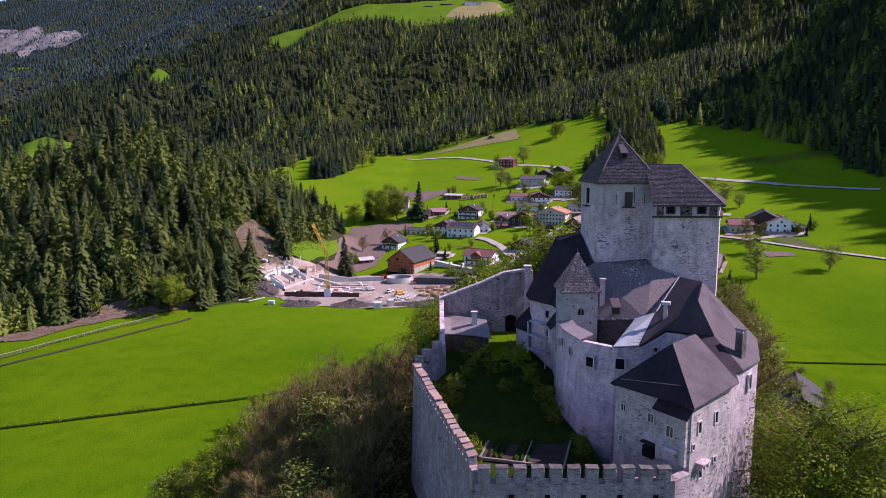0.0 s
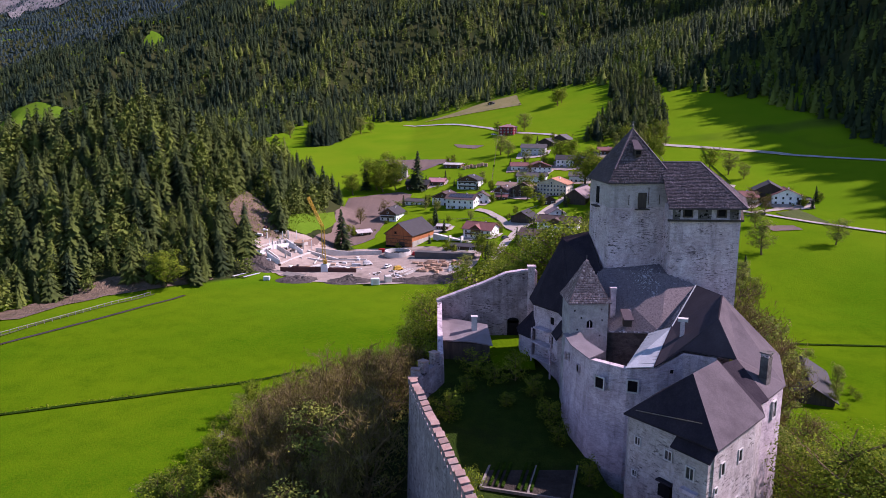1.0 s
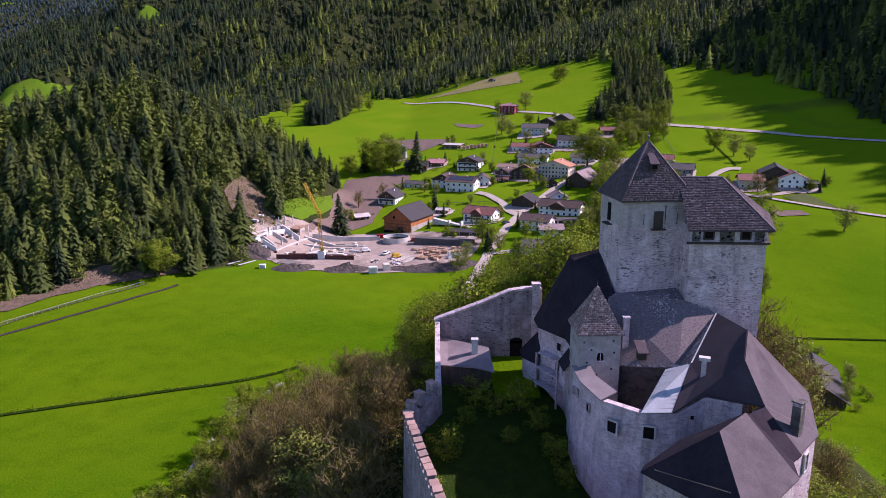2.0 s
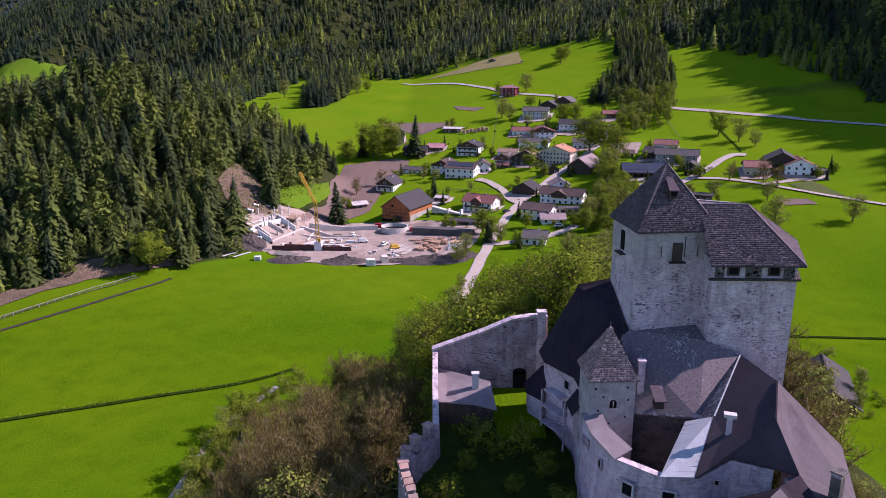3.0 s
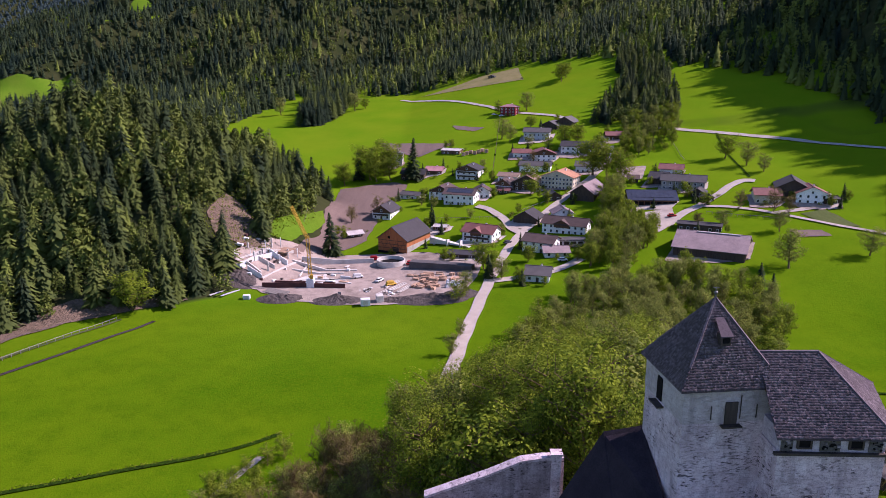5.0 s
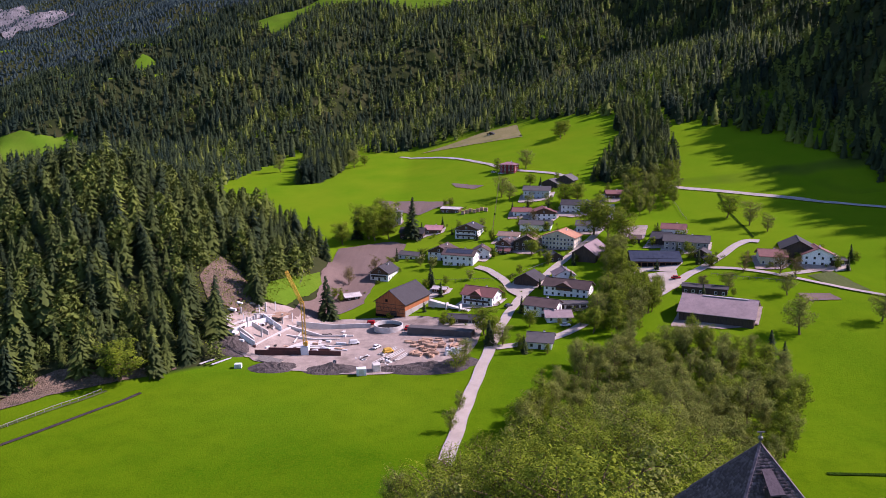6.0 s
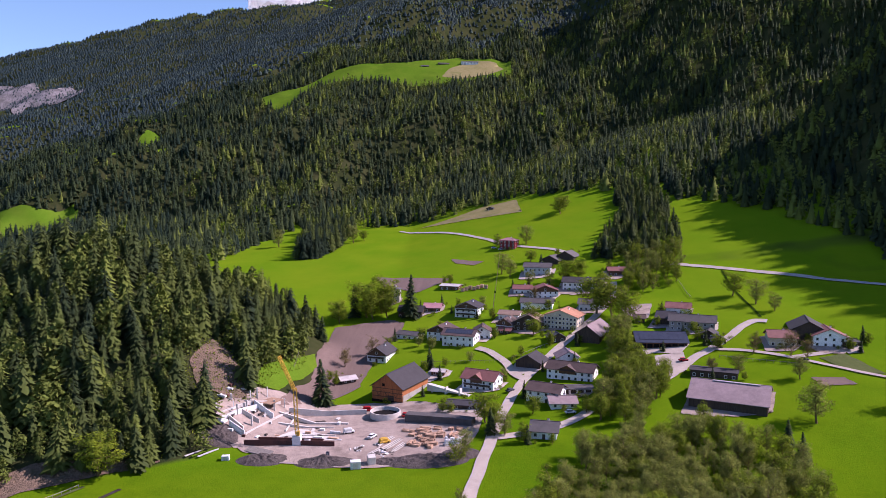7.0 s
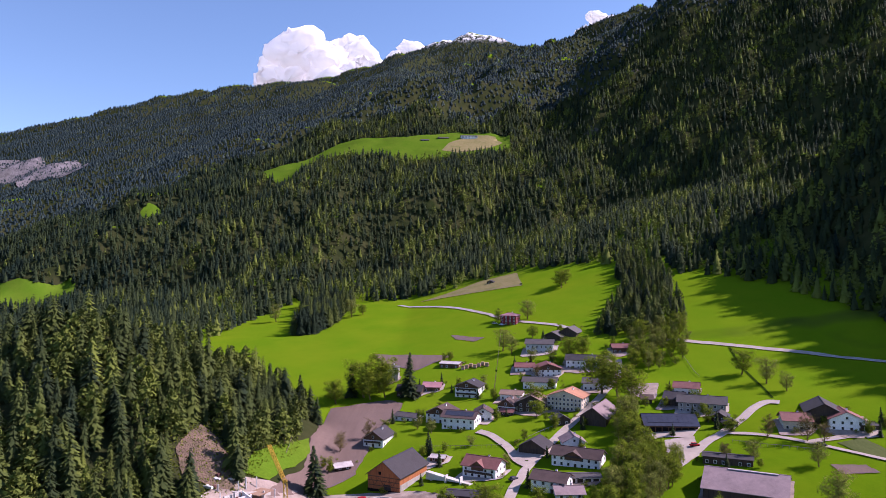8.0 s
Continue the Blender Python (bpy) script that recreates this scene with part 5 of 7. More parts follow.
def lane(name, line, width, mat, lift, label, category="road", step=2.5):
    """A road or path that follows a line of x, y over the land, smoothed."""
    pts = np.array(line, float)
    for _ in range(2):
        a, b = pts[:-1] * 0.75 + pts[1:] * 0.25, pts[:-1] * 0.25 + pts[1:] * 0.75
        pts = np.concatenate([pts[:1], np.stack([a, b], 1).reshape(-1, 2), pts[-1:]])
    d = np.concatenate([[0], np.cumsum(np.hypot(*np.diff(pts, axis=0).T))])
    s = np.linspace(0, d[-1], max(3, int(d[-1] / step)))
    x, y = np.interp(s, d, pts[:, 0]), np.interp(s, d, pts[:, 1])
    tx, ty = np.gradient(x), np.gradient(y)
    k = np.hypot(tx, ty)
    tx, ty = tx / k, ty / k
    V, n = [], len(s)
    for side in (-1, -0.33, 0.33, 1):
        w = width / 2 * (1 + 0.08 * np.sin(s * 0.31 + side * 5))
        X, Y = x - ty * side * w, y + tx * side * w
        V.append(np.stack([X, Y, ground_height(X, Y) + lift], -1))
    V = np.concatenate(V)
    F = [(c * n + i, c * n + i + 1, (c + 1) * n + i + 1, (c + 1) * n + i) for c in range(3) for i in range(n - 1)]
    return tagged(new(name, mesh_from(name, V, F, mat)), label, category, kind="structure")


drape("field", [(-66, 331), (-58, 368), (-62, 470), (-46, 476), (-30, 480), (-20, 473), (-24, 442), (-33, 395), (-36, 372), (-45, 358)], PLOUGH, 0.3, "bare brown ploughed field", "field")
drape("field", [(-46, 572), (-20, 562), (10, 545), (-2, 533), (-14, 522), (-38, 545)], PLOUGH, 0.3, "bare ploughed strip above the village", "field")
drape("field", [(10, 600), (22, 588), (34, 578), (26, 572), (12, 586)], PLOUGH, 0.3, "narrow bare strip in the meadow", "field")
drape("field", [(-20, 800), (14, 814), (46, 829), (84, 822), (82, 748), (47, 765), (1, 788)], DRY, 0.4, "dry tan grass slope", "field")
drape("field", [(157, 343), (169.5, 340), (170.5, 332.5), (156.5, 333.5)], PLOUGH, 0.3, "small dark tilled plot", "field", 1.5)
drape("field", [(171, 363), (184, 366), (187, 341), (176, 344)], FALLOW, 0.25, "green brown fallow garden plot", "field", 2.0)
drape("field", [(106, 460), (124, 456), (114, 429), (104, 438)], GRAVEL, 0.3, "bare gravel ground", "field", 2.0)
drape("pasture", PASTURE, ALP, 1.2, "sunny pasture high on the mountain", "pasture", 9.0)
drape("field", [(19, 1487), (75, 1550), (117, 1536), (130, 1504), (82, 1452), (36, 1424), (5, 1440)], DRY, 1.6, "dry brown field on the high pasture", "field", 9.0)
drape("pasture", VALLEY_MEADOW, ALP, 0.5, "green meadow in the side valley", "pasture", 9.0)
drape("pasture", GLADE, ALP, 1.2, "small forest glade", "pasture", 7.0)
drape("meadow_bank", [(-75, 336), (-66, 341), (-57.5, 384), (-60, 392), (-70, 376), (-75, 352)], ALP, 0.45, "green grass bank below the wood", "meadow", 1.6)
drape("rock_bank", ROCK_BANK, ROCK, 0.5, "crumbling brown rock bank", "rock", 1.2)
drape("earth_bank", [(-156, 232), (-143.5, 236), (-137.6, 252), (-128.3, 264), (-112, 274), (-98, 281), (-92, 286), (-104, 284), (-131, 275), (-146, 262), (-152, 248), (-158, 238)], ROCK, 0.3, "bare eroded earth bank along the foot of the wood", "bank", 1.5)
drape("cliff", CLIFFS, CLIFF, 4.0, "pale grey cliff band on the far slope", "cliff", 14.0)
drape("building_site", [(-88, 304), (-80, 330), (-60, 346), (-34, 351), (-8, 349), (12, 338), (19, 330), (15, 307), (9, 291), (-7, 283), (-26, 282), (-42, 285), (-55, 288), (-70, 299), (-82, 304)], GRAVEL, 0.25, "dusty levelled building site", "site")
drape("yard", [(96, 351), (102, 379), (116, 380), (112, 362), (103, 355)], ROAD, 0.28, "pale paved farm yard", "yard", 2.0)
lane("road", [(-2, 196), (4, 226), (9, 256), (15.5, 284), (21, 306), (26, 327), (32.5, 348), (39.5, 367), (48, 380), (58, 394.5), (69.6, 411), (85.3, 437), (100.7, 466), (109, 484), (112, 500)], 4.4, ROAD, 0.5, "pale village road")
lane("road", [(39.5, 366), (35, 374), (33, 386), (27, 400), (20, 407)], 4.2, ROAD, 0.52, "pale side road")
lane("road", [(98, 352), (104, 357), (117, 372), (131, 381.5), (146, 395), (155, 403.5), (162, 408), (167, 405)], 4.2, ROAD, 0.54, "pale farm road")
lane("road", [(131, 380), (141, 376.5), (152, 371.5), (162, 364), (174, 349), (187, 335), (205, 318)], 2.4, ROAD, 0.52, "narrow pale lane")
lane("road", [(160, 366), (176.7, 367.6), (189, 371), (197, 375)], 3.0, ROAD, 0.34, "narrow farm track")
lane("road", [(-42, 800), (7, 728), (41, 655), (48, 628), (60, 612), (73, 598), (90, 581), (98, 560)], 4.2, ROAD, 0.5, "pale mountain road")
lane("road", [(150, 522), (178, 505), (204, 487), (225, 473), (245, 452), (268, 430)], 4.5, ROAD, 0.45, "pale road crossing the meadow")
lane("road", [(22, 303), (34, 305), (49.5, 312), (60, 324)], 4.5, ROAD, 0.33, "pale drive to a cottage")
lane("path", [(-170, 170), (-152, 196), (-140.5, 214.8), (-133, 234), (-121.8, 251.5), (-111.3, 269.7)], 1.5, FALLOW, 0.25, "worn grassy field path along a fence", "path")
lane("path", [(-160, 172), (-145, 195), (-136, 207.8), (-126.6, 222.2), (-115.7, 238.5), (-103.6, 258.4), (-98.9, 268)], 1.6, SOIL, 0.2, "dark wheel track along the meadow", "path")
lane("path", [(-58, 100), (-49, 125), (-48.5, 140), (-48.4, 150), (-46, 165), (-40, 180)], 1.8, ROAD, 0.25, "pale lane below the castle", "path")
tracks = lane("hedge", [(-210, 118), (-150, 142), (-104, 160.5), (-82, 169), (-66, 175.5), (-48, 182), (-38, 190)], 1.3, HEDGE, 0.3, "dark overgrown ditch across the meadow", "ditch")
lane("ditch", [(100, 212), (127, 210.5), (190, 205)], 1.2, HEDGE, 0.3, "dark overgrown ditch across the meadow", "ditch")
lane("ditch", [(181, 498), (176, 470), (172, 440), (167, 412)], 1.2, HEDGE, 0.3, "dark fence ditch up the meadow", "ditch")

# ---------------------------------------------------------------- houses
def house(name, label, category, x, y, turn, w, d, eave, rise, gable, roof_mat, wall_mat, flags):
    """A house: w along its front, d deep; gable f: the front is the gable end, s: the eaves run along the front, h: hip roof."""
    z = min(ground_z(x + dx * w / 2, y + dy * d / 2) for dx in (-1, 0, 1) for dy in (-1, 0, 1))
    zf = ground_z(x + math.sin(radians(turn)) * d / 2, y - math.cos(radians(turn)) * d / 2)
    z = max(z, zf - 1.5)
    ob = thing(name, label, category, "houses of the village", (x, y, z), turn)
    hw, hd, o = w / 2, d / 2, 0.9 if category != "shed" else 0.5
    top = eave + rise
    if gable == "f":
        side = [(-hw, eave), (0, top), (hw, eave)]
        ring = lambda s: [(a, s * hd, b) for a, b in side]
    else:
        side = [(-hd, eave), (0, top), (hd, eave)]
        ring = lambda s: [(s * hw, a, b) for a, b in side]
    if gable == "h":
        block("wall", (w, d, eave + 3), pose(0, 0, -3), wall_mat, ob)
        k = max(hw - hd, 0) + 0.3
        q = [(-hw - o, -hd - o, eave), (hw + o, -hd - o, eave), (hw + o, hd + o, eave), (-hw - o, hd + o, eave)]
        roof = plates("roof", [[q[0], q[1], (k, 0, top), (-k, 0, top)], [q[1], q[2], (k, 0, top)], [q[2], q[3], (-k, 0, top), (k, 0, top)], [q[3], q[0], (-k, 0, top)]], 0.22, roof_mat, ob)
    else:
        bm = bmesh.new()
        ends = []
        for s in (-1, 1):
            p = ring(s)
            foot = [(p[0][0], p[0][1], -3), *p, (p[2][0], p[2][1], -3)]
            ends.append([bm.verts.new(v) for v in foot])
            bm.faces.new(ends[-1])
        for i in range(5):
            bm.faces.new((ends[0][i], ends[0][(i + 1) % 5], ends[1][(i + 1) % 5], ends[1][i]))
        bmesh.ops.recalc_face_normals(bm, faces=bm.faces)
        part("wall", bm, wall_mat, ob)
        slope = rise / (hw if gable == "f" else hd)
        drop, lo = 0.25 - o * slope, (hw if gable == "f" else hd) + o
        le = (hd if gable == "f" else hw) + o
        polys = []
        for s in (-1, 1):
            quad_ = [(s * lo, -le, eave + drop), (s * lo, le, eave + drop), (0, le, top + 0.25), (0, -le, top + 0.25)]
            polys.append(quad_ if gable == "f" else [(b, a, c) for a, b, c in quad_])
        roof = plates("roof", polys, 0.24, roof_mat, ob)
        bm = bmesh.new()
        bm_box(bm, (0.35, 2 * le + 0.1, 0.14) if gable == "f" else (2 * le + 0.1, 0.35, 0.14), pose(0, 0, top + 0.2))
        part("ridge", bm, roof_mat, roof)
    if "u" in flags and gable == "f":  # boarded gable
        bm = bmesh.new()
        p = [(-hw + 0.1, eave - 0.9), (hw - 0.1, eave - 0.9), (hw - 0.1, eave - 0.1), (0, top - 0.1), (-hw + 0.1, eave - 0.1)]
        fr, bk = [bm.verts.new((a, -hd - 0.08, b)) for a, b in p], [bm.verts.new((a, -hd + 0.05, b)) for a, b in p]
        bm.faces.new(fr)
        bm.faces.new(bk[::-1])
        for i in range(5):
            bm.faces.new((fr[i], bk[i], bk[(i + 1) % 5], fr[(i + 1) % 5]))
        bmesh.ops.recalc_face_normals(bm, faces=bm.faces)
        part("gable_panel", bm, W_WOOD, ob, "brown boarded gable")
    if "u" in flags and gable == "s":
        block("loggia", (w * 0.22, 0.3, eave - 1.2), pose(w * 0.1, -hd - 0.02, 1.0), W_DARK, ob, "dark timber loggia")
    if "g" in flags:  # cross gable
        cw, cz = w * 0.36, eave + rise * 0.75
        cx = -w * 0.04
        solid("cross_gable", [(cx - cw / 2, -hd - 0.25, eave + 0.1), (cx, -hd - 0.25, cz), (cx + cw / 2, -hd - 0.25, eave + 0.1), (cx + cw / 2, -0.4, eave + 0.1), (cx, -0.4, cz), (cx - cw / 2, -0.4, eave + 0.1)], eave - 1.8, W_WOOD, ob, "timber cross gable")
        plates("cross_roof", [[(cx + s * (cw / 2 + 0.5), -hd - 0.9, eave - 0.05), (cx, -hd - 0.9, cz + 0.2), (cx, 0.2, cz + 0.2), (cx + s * (cw / 2 + 0.5), 0.2, eave - 0.05)] for s in (-1, 1)], 0.18, roof_mat, ob)
    if "b" in flags:
        for lev in range(1, max(2, int(eave / 2.7)) + (1 if gable == "f" else 0)):
            zz = 2.55 * lev
            if zz > eave + 0.4:
                break
            bal = block("balcony", (w * 0.84, 1.0, 0.15), pose(0, -hd - 0.5, zz - 0.1), W_DARK, ob, "dark timber balcony")
            block("railing", (w * 0.84, 0.08, 0.85), pose(0, -hd - 0.96, zz), W_DARK, bal)
    boards = wall_mat in (W_DARK, W_ORANGE)
    if "o" in flags:
        # a dark sheet stands in for the shade inside the barn
        block("open_front", (w * 0.94, 0.2, eave - 1.0), pose(0, -hd - 0.02, 0.2), DARK, ob, "dark open barn front")
        for k in range(8):
            block("post", (0.35, 0.35, eave - 0.2), pose(-hw + w * (k + 0.5) / 8, -hd - 0.3, 0), W_WOOD, ob)
        block("lintel", (w, 0.3, 0.5), pose(0, -hd - 0.3, eave - 0.9), W_WOOD, ob)
    elif "d" in flags:
        for k in range(4):
            block("garage_door", (w / 4 - 0.9, 0.12, 2.1), pose(-hw + w * (k + 0.5) / 4, -hd, 0), W_DARK, ob)
    elif boards and category == "barn":
        block("barn_door", (3.2, 0.14, min(3.2, eave - 0.6)), pose(w * 0.12, -hd, 0), WOOD_DARK, ob)
        for k in range(int(w / 1.6)):
            block("batten", (0.12, 0.08, eave * 0.9), pose(-hw + 0.8 + 1.6 * k, -hd - 0.02, 0), wall_mat, ob)
        if wall_mat is W_ORANGE:
            # a near-black block paints the shade of the undercroft
            block("undercroft_shade", (w + 0.2, 0.5, 2.0), pose(0, -hd, -1.0), DARK, ob, "dark block standing in for the undercroft's shade")
            for s in (-1, 0, 1):
                for q in (-1, 1):
                    block("brace", (0.16, 0.1, 3.4), pose(s * w * 0.28, -hd - 0.06, 2.6) @ pose(0, 0, 0, 0, q * 32), W_WOOD, ob)
            for q in (2.4, 4.3, 6.0):
                block("beam", (w + 0.3, 0.22, 0.26), pose(0, -hd - 0.06, q), W_WOOD, ob)
            block("hatch", (1.2, 0.16, 1.2), pose(-w * 0.12, -hd - 0.04, 7.0), DARK, ob, "dark open gable hatch")
            block("side_wall", (0.3, d * 0.98, 3.6), pose(hw + 0.02, 0, 0), W_STONE, ob, "grey stone side wall")
    else:
        rows = max(1, int(eave / 2.55))
        if "n" in flags:
            rows = 3
        for r in range(rows):
            zz = 1.55 + r * (eave - 0.6) / rows
            n = max(1, int(w / (2.0 if "n" in flags else 2.9)))
            for k in range(n):
                if r == 0 and k == n // 2 and n > 2:
                    block("door", (1.1, 0.14, 2.0), pose(-hw + w * (k + 0.5) / n, -hd, 0), WOOD_DARK, ob)
                    continue
                window(ob, -hw + w * (k + 0.5) / n, -hd, zz, -90, 0.95, 1.15, WHITE_PAINT, PANE, False)
            n = max(1, int(d / 3.4))
            for k in range(n):
                for s in (-1, 1):
                    window(ob, s * hw, -hd + d * (k + 0.5) / n, zz, 0 if s > 0 else 180, 0.95, 1.15, WHITE_PAINT, PANE, False)
        if gable == "f" and rise > 2.3:
            window(ob, 0, -hd - (0.1 if "u" in flags else 0), eave + 0.5, -90, 0.9, 1.0, WHITE_PAINT, PANE, False)
    if category == "house":
        cx, cy = (w * 0.12, d * 0.1)
        zc = top - (abs(cx) * rise / hw if gable == "f" else abs(cy) * rise / hd)
        c_ = block("chimney", (0.7, 0.7, 1.5), pose(cx, cy, zc - 0.4), W_WHITE, ob)
        block("cap", (0.85, 0.85, 0.1), pose(cx, cy, zc + 1.1), RF_GREY, c_)
    if "p" in flags or roof_mat is RF_SOLAR:
        n = 6 if "p" in flags else 9
        slope = math.degrees(math.atan2(rise, hd))
        for k in range(n):
            block("solar_panel", (w * 0.88 / n - 0.1, hd * 0.72, 0.08), pose(-w * 0.44 + w * 0.88 * (k + 0.5) / n, -hd * 0.5, eave + rise * 0.5 + 0.3, slope), RF_SOLAR, roof)
    if "k" in flags:
        block("skylight", (w * 0.62, 0.9, 0.25), pose(w * 0.08, -0.6, top + 0.05), RF_PALE, roof, "pale translucent ridge skylight")
        block("opening", (0.2, d * 0.5, 3.4), pose(hw + 0.02, -d * 0.2, 0.2), DARK, ob)
    return ob


